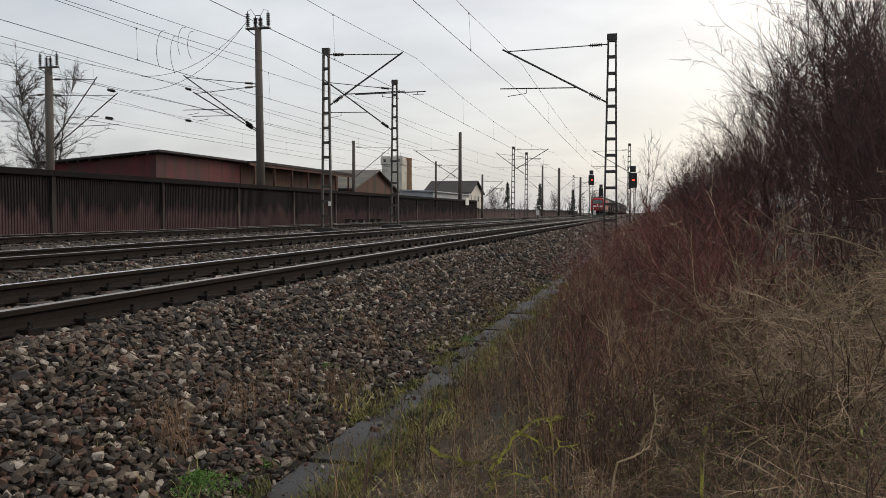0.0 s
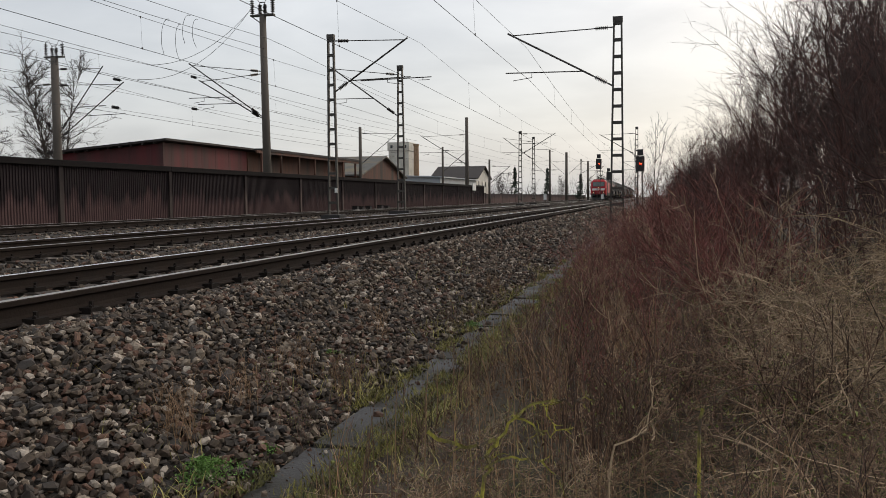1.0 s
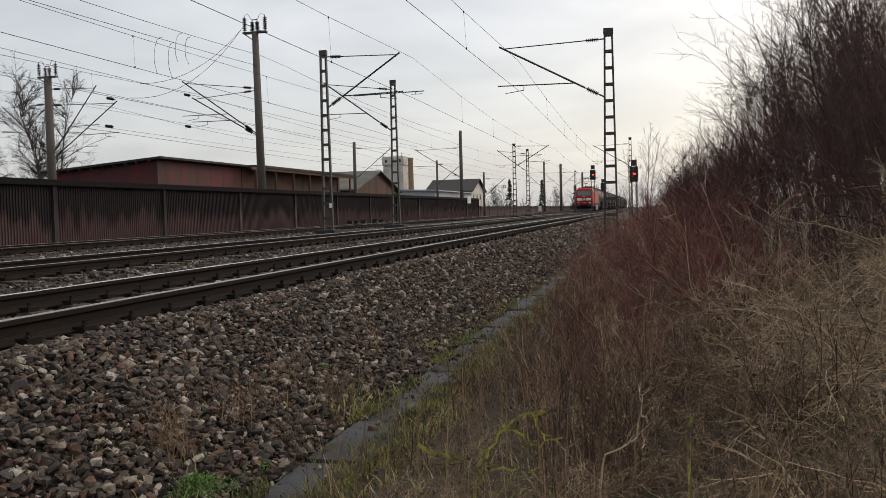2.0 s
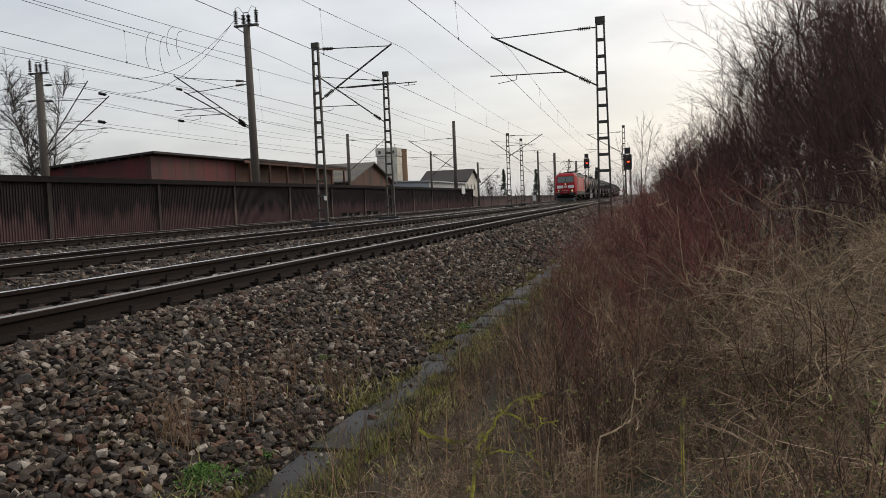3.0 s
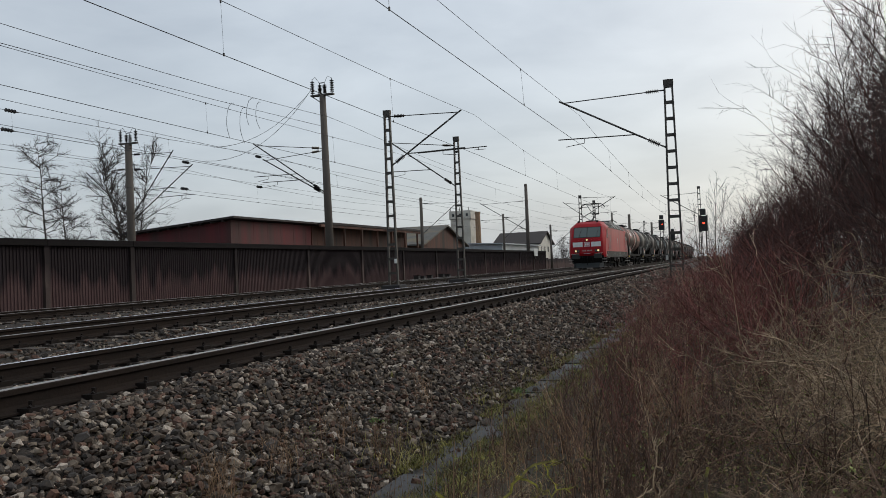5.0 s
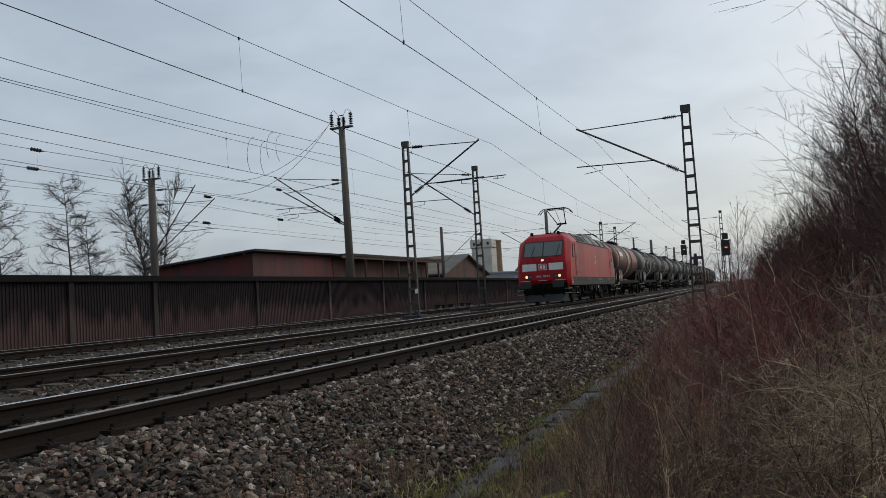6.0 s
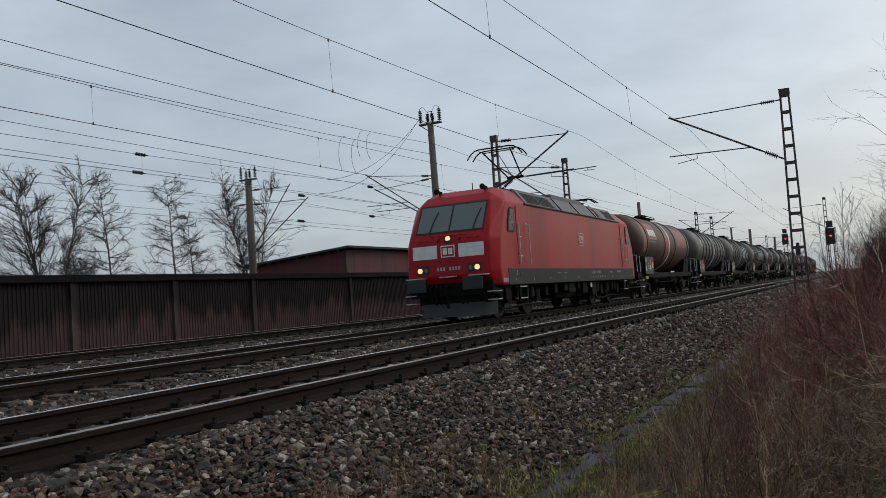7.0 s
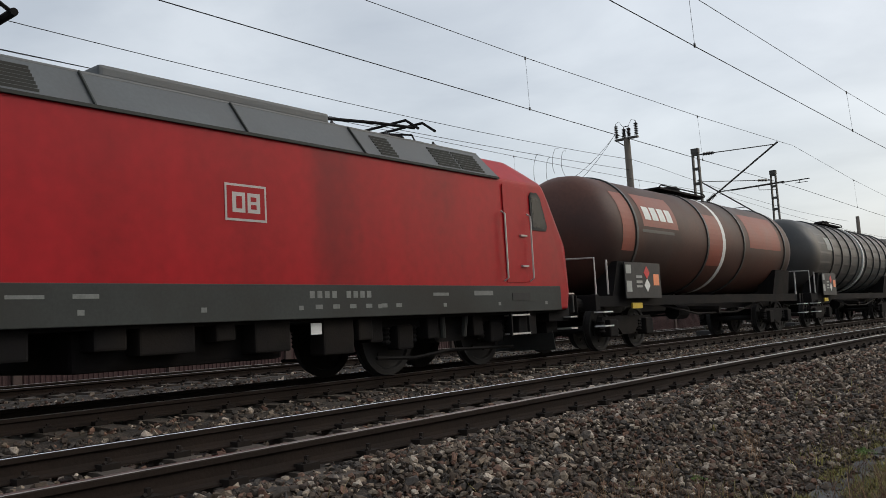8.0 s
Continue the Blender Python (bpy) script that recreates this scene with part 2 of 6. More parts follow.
def lathe(bm, pts, n=16, axis="z", at=(0, 0, 0), caps=True):
    """A profile of (radius, height) turned round an axis."""
    at = Vector(at)
    rings = []
    for r, h in pts:
        ring = []
        for i in range(n):
            c, s = r * math.cos(6.283185 * i / n), r * math.sin(6.283185 * i / n)
            v = {"z": (c, s, h), "y": (c, h, s), "x": (h, c, s)}[axis]
            ring.append(bm.verts.new(at + Vector(v)))
        rings.append(ring)
    for a, b in zip(rings, rings[1:]):
        for i in range(n):
            bm.faces.new((a[i], a[(i + 1) % n], b[(i + 1) % n], b[i]))
    if caps:
        bm.faces.new(rings[0][::-1]); bm.faces.new(rings[-1])
    bmesh.ops.recalc_face_normals(bm, faces=bm.faces[:])
    return bm


def sweep(bm, pts, r, n=5):
    """One continuous round bar along a line of points."""
    pts = [Vector(p) for p in pts]
    rings = []
    for i, p in enumerate(pts):
        ax = (pts[min(i + 1, len(pts) - 1)] - pts[max(i - 1, 0)]).normalized()
        ref = Vector((0, 0, 1)) if abs(ax.z) < 0.9 else Vector((0, 1, 0))
        a = ax.cross(ref).normalized()
        b = ax.cross(a).normalized()
        rings.append([bm.verts.new(p + r * (math.cos(6.283185 * k / n) * a + math.sin(6.283185 * k / n) * b)) for k in range(n)])
    for u, v in zip(rings, rings[1:]):
        for k in range(n):
            bm.faces.new((u[k], v[k], v[(k + 1) % n], u[(k + 1) % n]))
    bm.faces.new(rings[0]); bm.faces.new(rings[-1][::-1])
    return bm


def sheet(bm, xs, ys, zf):
    """A grid of faces over xs and ys at the height zf(x, y)."""
    g = [[bm.verts.new((x, y, zf(x, y))) for x in xs] for y in ys]
    for a, b in zip(g, g[1:]):
        for i in range(len(xs) - 1):
            bm.faces.new((a[i], a[i + 1], b[i + 1], b[i]))
    return bm


def raw_mesh(name, verts, faces, material, parent=None, smooth=False):
    me = bpy.data.meshes.new(name)
    me.from_pydata(verts, [], faces)
    me.materials.append(material)
    if smooth:
        me.polygons.foreach_set("use_smooth", [True] * len(me.polygons))
    ob = new(name, me)
    ob.parent = parent
    return ob


# ---- the ground ----
TRACKS = (-5.0, -9.9, -17.1)      # centre lines; rails are 1.5 m apart, rail tops at z = 0
TOE, SHOULDER = (-2.1, -0.86), (-3.7, -0.20)


def ground_z(x, y=0.0):
    prof = ((-3000, -0.8), (-24, -0.8), (-21.5, -0.5), (-4.5, -0.5), (-2.4, -0.95), (-1.2, -0.87), (0.0, -0.84), (1.5, -0.55), (4, 0.25), (8, 1.0), (14, 1.3), (3000, 1.3))
    for (a, za), (b, zb) in zip(prof, prof[1:]):
        if x <= b:
            z = za + (zb - za) * (x - a) / (b - a)
            break
    return z + (0.05 * noise.noise((x * 1.1, y * 0.9, 0)) if -1.6 < x < 30 and -10 < y < 80 else 0)


bm = bmesh.new()
sheet(bm, [-3000, -400, -60, -24, -21.5, -12, -4.5, -2.4, -1.6, -1.2, -0.8, -0.4, 0, 0.5, 1, 1.5, 2.2, 3, 4, 6, 8, 14, 60, 3000],
      [-300, -30, -10, -5] + [i * 0.8 for i in range(-5, 40)] + [35, 42, 50, 60, 80, 120, 200, 400, 900, 3000], ground_z)
solid("ground", bm, EARTH, "brown winter earth with sparse grass", "ground", kind="structure", smooth=True)


def ballast_z(x):
    """Top of the stone bed across the three tracks."""
    if x > SHOULDER[0]:
        return SHOULDER[1] + (TOE[1] - SHOULDER[1]) * (x - SHOULDER[0]) / (TOE[0] - SHOULDER[0])
    for c in TRACKS:
        if abs(x - c) < 1.55:
            return -0.20
    if x < -18.7:
        return max(-0.5, -0.20 - 0.5 * (-18.7 - x))
    return -0.26


bm = bmesh.new()
xs = [-19.6, -19.2, -18.7, -18.6, -15.6, -15.5, -14.5, -12.5, -11.5, -11.4, -8.4, -8.3, -6.6, -6.5, -3.7, -3.3, -2.9, -2.5, -2.1, -2.0]
sheet(bm, xs, [-80] + list(range(-20, 60, 2)) + list(range(60, 601, 20)), lambda x, y: ballast_z(x) - 0.03 if x < -2.05 else -1.0)
solid("ballast_bed", bm, BALLAST_BED, "bed of grey-brown track ballast, darkened as the shaded gaps between stones", "ballast", kind="structure")


# ---- loose ballast stones ----
def scatter_stones(name, spots, label):
    """spots: rows of x, y, z, size. One mesh of irregular broken stones."""
    g = (1 + 5 ** 0.5) / 2
    ico = np.array([(-1, g, 0), (1, g, 0), (-1, -g, 0), (1, -g, 0), (0, -1, g), (0, 1, g), (0, -1, -g), (0, 1, -g), (g, 0, -1), (g, 0, 1), (-g, 0, -1), (-g, 0, 1)]) / 1.9
    tri = np.array([(0, 11, 5), (0, 5, 1), (0, 1, 7), (0, 7, 10), (0, 10, 11), (1, 5, 9), (5, 11, 4), (11, 10, 2), (10, 7, 6), (7, 1, 8),
                    (3, 9, 4), (3, 4, 2), (3, 2, 6), (3, 6, 8), (3, 8, 9), (4, 9, 5), (2, 4, 11), (6, 2, 10), (8, 6, 7), (9, 8, 1)])
    rng = np.random.default_rng(7)
    n = len(spots)
    spots = np.asarray(spots)
    v = ico[None] + rng.normal(0, 0.22, (n, 12, 3))
    # broken faces: cut each stone flat on a few sides
    v = np.clip(v, rng.uniform(-0.95, -0.35, (n, 1, 3)), rng.uniform(0.35, 0.95, (n, 1, 3)))
    v = v * rng.uniform(0.75, 1.35, (n, 1, 3)) * np.array((1.1, 1.1, 0.72))
    turn = rng.uniform(0, 6.283, n)
    q = np.stack([np.cos(turn / 2), rng.normal(0, 0.26, n), rng.normal(0, 0.26, n), np.sin(turn / 2)], 1)
    q /= np.linalg.norm(q, axis=1)[:, None]
    w, x, y, z = q.T
    rot = np.stack([np.stack([1 - 2 * (y * y + z * z), 2 * (x * y - z * w), 2 * (x * z + y * w)], -1),
                    np.stack([2 * (x * y + z * w), 1 - 2 * (x * x + z * z), 2 * (y * z - x * w)], -1),
                    np.stack([2 * (x * z - y * w), 2 * (y * z + x * w), 1 - 2 * (x * x + y * y)], -1)], 1)
    v = np.einsum("nij,nkj->nki", rot, v) * spots[:, None, 3:4] / 2 + spots[:, None, :3]
    f = (tri[None] + 12 * np.arange(n)[:, None, None]).reshape(-1)
    me = bpy.data.meshes.new(name)
    me.vertices.add(n * 12); me.loops.add(n * 60); me.polygons.add(n * 20)
    me.vertices.foreach_set("co", v.reshape(-1))
    me.loops.foreach_set("vertex_index", f)
    me.polygons.foreach_set("loop_start", np.arange(n * 20) * 3)
    me.polygons.foreach_set("use_smooth", np.zeros(n * 20, dtype=bool))
    me.update(calc_edges=True)
    me.materials.append(BALLAST)
    return tagged(new(name, me), label, "ballast", kind="stuff")


def stone_spots():
    rng = np.random.default_rng(3)
    out = []
    # slope beside the near track: (y from, y to, stones a square metre, size)
    for y0, y1, dens, s in ((0.3, 5.5, 1150, 0.054), (5.5, 10, 900, 0.056), (10, 18, 480, 0.066), (18, 40, 150, 0.085), (40, 90, 40, 0.12)):
        n = int((y1 - y0) * 2.15 * dens)
        xs, ys = rng.uniform(-4.05, -1.95, n), rng.uniform(y0, y1, n)
        for x, y in zip(xs, ys):
            if x > -2.25 and rng.random() < (x + 2.25) / 0.3:
                continue
            size = s * rng.lognormal(0, 0.27)
            out.append((x, y, ballast_z(x) + rng.uniform(-0.04, 0.03) + 0.05 * noise.noise((x * 1.5, y * 0.8, 5.0)), size))
    # strays that rolled onto the cover slabs
    for x, y in zip(rng.uniform(-2.03, -1.66, 60), rng.uniform(3.0, 10.0, 60)):
        out.append((x - 0.15 * rng.random(), y, -0.838, 0.05 * rng.lognormal(0, 0.3)))
    # cribs and the strips between the tracks
    for xa, xb, y0, y1, dens, s in ((-6.3, -3.7, 1, 22, 120, 0.066), (-8.6, -6.3, 2, 26, 130, 0.07), (-8.6, -3.7, 22, 60, 32, 0.09), (-15.9, -11.2, 5, 45, 24, 0.085), (-11.2, -8.6, 3, 40, 40, 0.06), (-19.4, -15.9, 8, 40, 22, 0.08)):
        n = int((xb - xa) * (y1 - y0) * dens)
        for x, y in zip(rng.uniform(xa, xb, n), rng.uniform(y0, y1, n)):
            if min(abs(abs(x - c) - 0.75) for c in TRACKS) < 0.09:
                continue
            out.append((x, y, ballast_z(x) + rng.uniform(-0.04, 0.015), s * rng.lognormal(0, 0.25)))
    return out


scatter_stones("ballast_stones", stone_spots(), "broken grey-brown ballast stones with a few pale ones")


# ---- railway tracks ----
def rail_profile():
    half = [(0.075, -0.172), (0.075, -0.16), (0.02, -0.145), (0.009, -0.12), (0.009, -0.055), (0.035, -0.04), (0.036, -0.008), (0.03, -0.001)]
    return half + [(-x, z) for x, z in half[::-1]]


def track(cx, polished, y0=-60, y1=500):
    t = thing("railway_track", "ballasted railway track with rusty steel rails on concrete sleepers", "railway track", "parallel railway tracks", m=pose(cx, 0, 0))
    for s in (-1, 1):
        r = part("rail", prism(bmesh.new(), [(s * 0.75 + x, z) for x, z in rail_profile()], y0, y1), RAIL_RUST, t, "rust-brown steel rail")
        head = prism(bmesh.new(), [(s * 0.75 - 0.031, -0.002), (s * 0.75 + 0.031, -0.002), (s * 0.75 + 0.026, 0.0025), (s * 0.75 - 0.026, 0.0025)], y0, y1)
        # Right rails, and both on the third track, take the darker, rougher head.
        part("running_surface", head, RAIL_TOP if polished and s < 0 else RAIL_DARK, r, "bright worn top of the rail")
    sl = bmesh.new()
    prism(sl, [(-1.3, -0.36), (1.3, -0.36), (1.28, -0.19), (0.55, -0.178), (0.3, -0.21), (-0.3, -0.21), (-0.55, -0.178), (-1.28, -0.19)], -0.13, 0.13)
    sleeper = part("sleeper", sl, SLEEPER, t)
    sleeper.matrix_basis = pose(0, -8, 0)
    def one_clip(bm, x, y, o):
        box(bm, x - 0.05, x + 0.05, y - 0.075, y + 0.075, -0.19, -0.135)
        beam(bm, (x, y, -0.14), (x, y, -0.09), 0.02, n=5)
        beam(bm, (x + o * 0.3, y - 0.05, -0.13), (x - o * 0.4, y + 0.05, -0.12), 0.015, n=4)
        return bm
    clip = part("rail_clip", one_clip(bmesh.new(), 0, 0, 0.1), CLIP, sleeper, "rusty rail fastening")
    clip.matrix_basis = pose(-0.85, 0, 0)
    rest = bmesh.new()
    for i in range(1, 170):
        s = shared("sleeper", sleeper.data, t, pose(0, -8 + 0.6 * i, 0, 0, 0, 0.15 * math.sin(i * 7.1)))
        for k, (x, o) in enumerate(((-0.85, -0.1), (-0.65, 0.1), (0.65, -0.1), (0.85, 0.1))):
            if 12 < i < 84 and polished:
                shared("rail_clip", clip.data, s, pose(x, 0, 0))
            elif i < 140 and i >= 10:
                one_clip(rest, x, -8 + 0.6 * i, o)
    part("fastening_rest", rest, CLIP, t, kind="stuff")
    far = bmesh.new()
    for i in range(170, 420):
        box(far, -1.28, 1.28, -8 + 0.6 * i - 0.13, -8 + 0.6 * i + 0.13, -0.3, -0.185)
    part("sleeper_rest", far, SLEEPER, t, kind="stuff")
    return t


for c, p in zip(TRACKS, (True, True, False)):
    track(c, p)


# ---- concrete cable trough beside the ballast ----
def cable_trough():
    t = thing("cable_trough", "narrow concrete cable trough with grey cover slabs", "cable trough", kind="structure")
    part("trough_wall", box(bmesh.new(), -2.04, -1.60, -3, 90, -1.15, -0.90), TROUGH, t)
    bm = box(bmesh.new(), -0.205, 0.205, -0.485, 0.485, -0.035, 0.03, 0.012)
    first = part("cover_slab", bm, TROUGH, t)
    first.matrix_basis = pose(-1.82, -2, -0.88)
    rng = random.Random(5)
    for i in range(1, 90):
        shared("cover_slab", first.data, t, pose(-1.82 + rng.uniform(-0.012, 0.012), -2 + i * 0.985, -0.88 + rng.uniform(-0.008, 0.012), rng.uniform(-0.8, 0.8), rng.uniform(-1.2, 1.2), rng.uniform(-0.7, 0.7)))


cable_trough()


# ---- noise barrier ----
def barrier():
    t = thing("noise_barrier", "long dark red-brown ribbed noise barrier wall", "noise barrier", kind="structure")
    ys = [25.0 - 4.1 * i for i in range(16, 0, -1)] + [25.0 + 6.88 * i for i in range(12)]
    for y in ys:
        part("post", box(bmesh.new(), -20.26, -20.02, y - 0.1, y + 0.1, -0.6, 1.9), BARRIER_POST, t, "pale weathered barrier post")
    for a, b in zip(ys, ys[1:]):
        a, b = a + 0.105, b - 0.105
        n = int((b - a) / 0.13)
        step = (b - a) / n
        bm = bmesh.new()
        front = []
        for i in range(n):
            y = a + i * step
            front += [(-20.14, y), (-20.14, y + step * 0.42), (-20.112, y + step * 0.55), (-20.112, y + step * 0.87)]
        front.append((-20.14, b))
        lo = [bm.verts.new((x, y, -0.55)) for x, y in front]
        hi = [bm.verts.new((x, y, 1.9)) for x, y in front]
        for i in range(len(front) - 1):
            bm.faces.new((lo[i], lo[i + 1], hi[i + 1], hi[i]))
        bl, bh = [[bm.verts.new((-20.22, y, z)) for y in (a, b)] for z in (-0.55, 1.9)]
        bm.faces.new((bl[0], bh[0], bh[1], bl[1]))
        bm.faces.new([*hi, bh[1], bh[0]])
        bm.faces.new((lo[0], hi[0], bh[0], bl[0])); bm.faces.new((lo[-1], bl[1], bh[1], hi[-1]))
        part("panel", bm, BARRIER, t)
        part("cap", box(bmesh.new(), -20.29, -19.97, a - 0.1, b + 0.1, 1.9, 2.12, 0.02), BARRIER_CAP, t, "dark capping of the barrier")
    far = thing("far_noise_barrier", "low distant grey-brown noise barrier", "noise barrier", kind="structure")
    for i in range(30):
        y = 101 + i * 7
        part("panel", box(bmesh.new(), -24.2, -24.0, y, y + 6.8, -0.8, 1.25), BARRIER, far)
        part("post", box(bmesh.new(), -24.25, -23.95, y + 6.82, y + 6.98, -0.8, 1.35), BARRIER_POST, far)


barrier()


# ---- overhead line masts ----
def insulator(name, p, q, parent, r=0.065, sheds=6):
    """A ribbed insulator between two points."""
    bm = bmesh.new()
    p, q = Vector(p), Vector(q)
    ax = (q - p).normalized()
    a = ax.cross(Vector((0, 0, 1)) if abs(ax.z) < 0.9 else Vector((0, 1, 0))).normalized()
    b = ax.cross(a)
    prof = [(0.0, 0.022), (0.1, 0.022)]
    for i in range(sheds):
        u, w = 0.1 + 0.8 * i / sheds, 0.8 / sheds
        prof += [(u + 0.05 * w, r), (u + 0.5 * w, r * 0.6), (u + 0.6 * w, 0.03), (u + 0.98 * w, 0.03)]
    prof += [(0.91, 0.022), (1.0, 0.022)]
    rings = [[bm.verts.new(p.lerp(q, u) + s * (math.cos(0.7854 * k) * a + math.sin(0.7854 * k) * b)) for k in range(8)] for u, s in prof]
    for u, v in zip(rings, rings[1:]):
        for k in range(8):
            bm.faces.new((u[k], v[k], v[(k + 1) % 8], u[(k + 1) % 8]))
    bm.faces.new(rings[0]); bm.faces.new(rings[-1][::-1])
    bmesh.ops.recalc_face_normals(bm, faces=bm.faces[:])
    return part(name, bm, INSUL, parent, "dark ribbed insulator")


def cantilever(parent, x0, reach, z_low, z_top, z_wire, z_stay=None):
    """A bracket from the mast at x0 (local) to x0 + reach: stay, strut, steady tube and steady arm."""
    s = 1 if reach > 0 else -1
    e = x0 + reach
    arm = bmesh.new()
    root = Vector((x0, 0, z_low)); tip = Vector((e, 0, z_top))
    near = root.lerp(tip, 0.06)
    mid = near + (tip - root).normalized() * 0.62
    beam(arm, mid, tip + (tip - root) * 0.04, 0.038, n=7)
    beam(arm, root, near, 0.035, n=6)
    bracket = part("bracket_strut", arm, MAST_STEEL, parent, "slanting grey bracket tube")
    insulator("insulator", near, mid, bracket, 0.10, 7)
    top = Vector((x0, 0, z_top + 0.12 if z_stay is None else z_stay))
    stay_out = top + (tip - top).normalized() * 0.18
    stay_in = top + (tip - top).normalized() * 0.8
    bm = bmesh.new(); beam(bm, stay_in, tip, 0.022, n=5); beam(bm, top, stay_out, 0.03, n=5)
    stay = part("stay_wire", bm, MAST_STEEL, parent)
    insulator("insulator", stay_out, stay_in, stay, 0.085, 7)
    bm = bmesh.new()
    zt = z_wire + 0.28
    k = (zt - root.z) / (tip.z - root.z)
    a = root.lerp(tip, max(0.15, min(0.6, k)))
    beam(bm, a, (e + s * 0.25, 0, zt + 0.05), 0.024, n=6)
    beam(bm, (e - s * 0.8, 0, zt), (e - s * 0.8, 0, zt - 0.16), 0.014, n=5)
    beam(bm, (e - s * 0.8, 0, zt - 0.16), (e - s * 0.05, 0, z_wire + 0.02), 0.014, n=5)
    part("steady_arm", bm, MAST_STEEL, parent, "thin steady arm holding the contact wire")


def lattice_mast(x, y, base, height, width=0.42, arms=(), lean=0.0, block=0.9, cross=None):
    """Two flat steel legs joined by battens, on a concrete foot; arms: (reach, z_low, z_top, z_wire)."""
    t = thing("lattice_mast", "grey-brown steel batten mast on a dark concrete foot", "overhead line mast", "overhead line masts", m=pose(x, y, base, 0, lean, 0))
    h = height
    w0, w1 = width / 2, width * 0.28
    for s in (-1, 1):
        leg = beam(bmesh.new(), (s * w0, 0, 0), (s * w1, 0, h), 0.07, 0.15)
        part("leg", leg, MAST_STEEL, t)
    n = int(h / 0.62)
    for i in range(1, n + 1):
        z = i * h / (n + 0.3)
        w = w0 + (w1 - w0) * z / h
        part("batten", box(bmesh.new(), -w + 0.02, w - 0.02, -0.085, 0.085, z - 0.055, z + 0.055), MAST_STEEL, t)
    part("head_plate", box(bmesh.new(), -w1 - 0.05, w1 + 0.05, -0.095, 0.095, h - 0.16, h + 0.06), MAST_STEEL, t, "dark top plate of the mast")
    part("foundation", box(bmesh.new(), -block / 2, block / 2, -block / 2, block / 2, -0.7, 0.12, 0.04), FOUND, t, "dark concrete mast foundation")
    for reach, zl, zt, zw, *zs in arms:
        cantilever(t, w1 * (1 if reach > 0 else -1), reach, zl - base, zt - base, zw - base, zs[0] - base if zs else None)
    if cross:
        a, b, z = cross
        bm = beam(bmesh.new(), (a, 0.12, z - base), (b, 0.12, z - base + 0.05), 0.03, n=6)
        beam(bm, (b - 0.5, 0.12, z - base + 0.05), (b - 0.5, 0.12, z - base - 0.12), 0.02, n=5)
        beam(bm, (b - 0.75, 0.12, z - base - 0.1), (b - 0.1, 0.12, z - base - 0.1), 0.016, n=5)
        part("cross_tube", bm, MAST_STEEL, t, "level grey tube across the mast head")
    return t


lattice_mast(-13.92, 35.2, -0.15, 8.05, 0.42, [(3.3, 5.4, 7.55, 5.62)])
lattice_mast(-13.9, 45.7, -0.15, 8.25, 0.42, [(-3.9, 5.3, 8.15, 6.1, 7.65)], block=1.2, cross=(-2.4, 1.8, 7.42))
lattice_mast(-1.35, 33.3, -0.9, 8.45, 0.5, [(-4.0, 4.95, 7.1, 5.3)])
lattice_mast(-14.6, 94.5, -0.15, 8.2, 0.42, [(3.7, 5.5, 7.7, 5.7)])
lattice_mast(-14.6, 105.4, -0.15, 8.3, 0.42, [(-3.6, 5.4, 8.1, 6.0, 7.6)], cross=(-2.4, 1.8, 7.4))
lattice_mast(-1.9, 101.0, -0.9, 9.6, 0.42, [(-4.0, 5.5, 7.9, 5.8)])
lattice_mast(-14.2, 172, -0.15, 8.3, 0.42, [(4.0, 5.4, 7.6, 5.6)])
lattice_mast(-2.1, 168, -0.9, 9.3, 0.42, [(-3.6, 5.4, 7.4, 5.6)])
# bare battens of the mast between: a small yellow-white tag on the leg of the near mast
solid("mast_tag", box(bmesh.new(), -13.80, -13.68, 35.07, 35.1, 0.95, 1.15), mat("enamel_tag", (0.75, 0.75, 0.72), 0.5, var=0.1), "small white enamel number tag on the mast", "sign")


def concrete_pole(x, y, base, height, r0=0.22, r1=0.16, arms=(), switch=False, lean=0.0, label="brown-grey concrete pole of the overhead line"):
    t = thing("concrete_pole", label, "overhead line mast", "overhead line poles", m=pose(x, y, base, 0, lean, 0))
    part("shaft", lathe(bmesh.new(), [(r0, 0), (r1, height)], 14), POLE_CONC, t, smooth=True)
    for reach, zl, zt, zw, *zs in arms:
        cantilever(t, r1 * (1 if reach > 0 else -1), reach, zl - base, zt - base, zw - base, zs[0] - base if zs else None)
    if switch:
        bm = box(bmesh.new(), -0.75, 0.75, -0.14, 0.14, height + 0.0, height + 0.1)
        beam(bm, (-0.75, 0, height + 0.05), (0, 0, height - 0.5), 0.05)
        part("crossbeam", bm, MAST_STEEL, t, "steel crossbeam at the pole top")
        for dx, hh in ((-0.66, 1.0), (-0.16, 0.68), (0.16, 0.68), (0.66, 0.95)):
            insulator("insulator", (dx, 0, height + 0.1), (dx, 0, height + 0.1 + hh), t, 0.14, 7)
        bm = bmesh.new()
        sweep(bm, [(-0.66, 0, height + 1.08), (-0.5, 0.1, height + 1.22), (-0.28, 0, height + 0.95), (-0.16, 0, height + 0.78)], 0.014)
        sweep(bm, [(0.16, 0, height + 0.78), (0.34, 0.1, height + 1.2), (0.66, 0, height + 1.04)], 0.014)
        beam(bm, (-0.16, 0, height + 0.8), (0.16, 0, height + 0.8), 0.03, n=5)
        part("switch_blade", bm, MAST_STEEL, t)
    return t


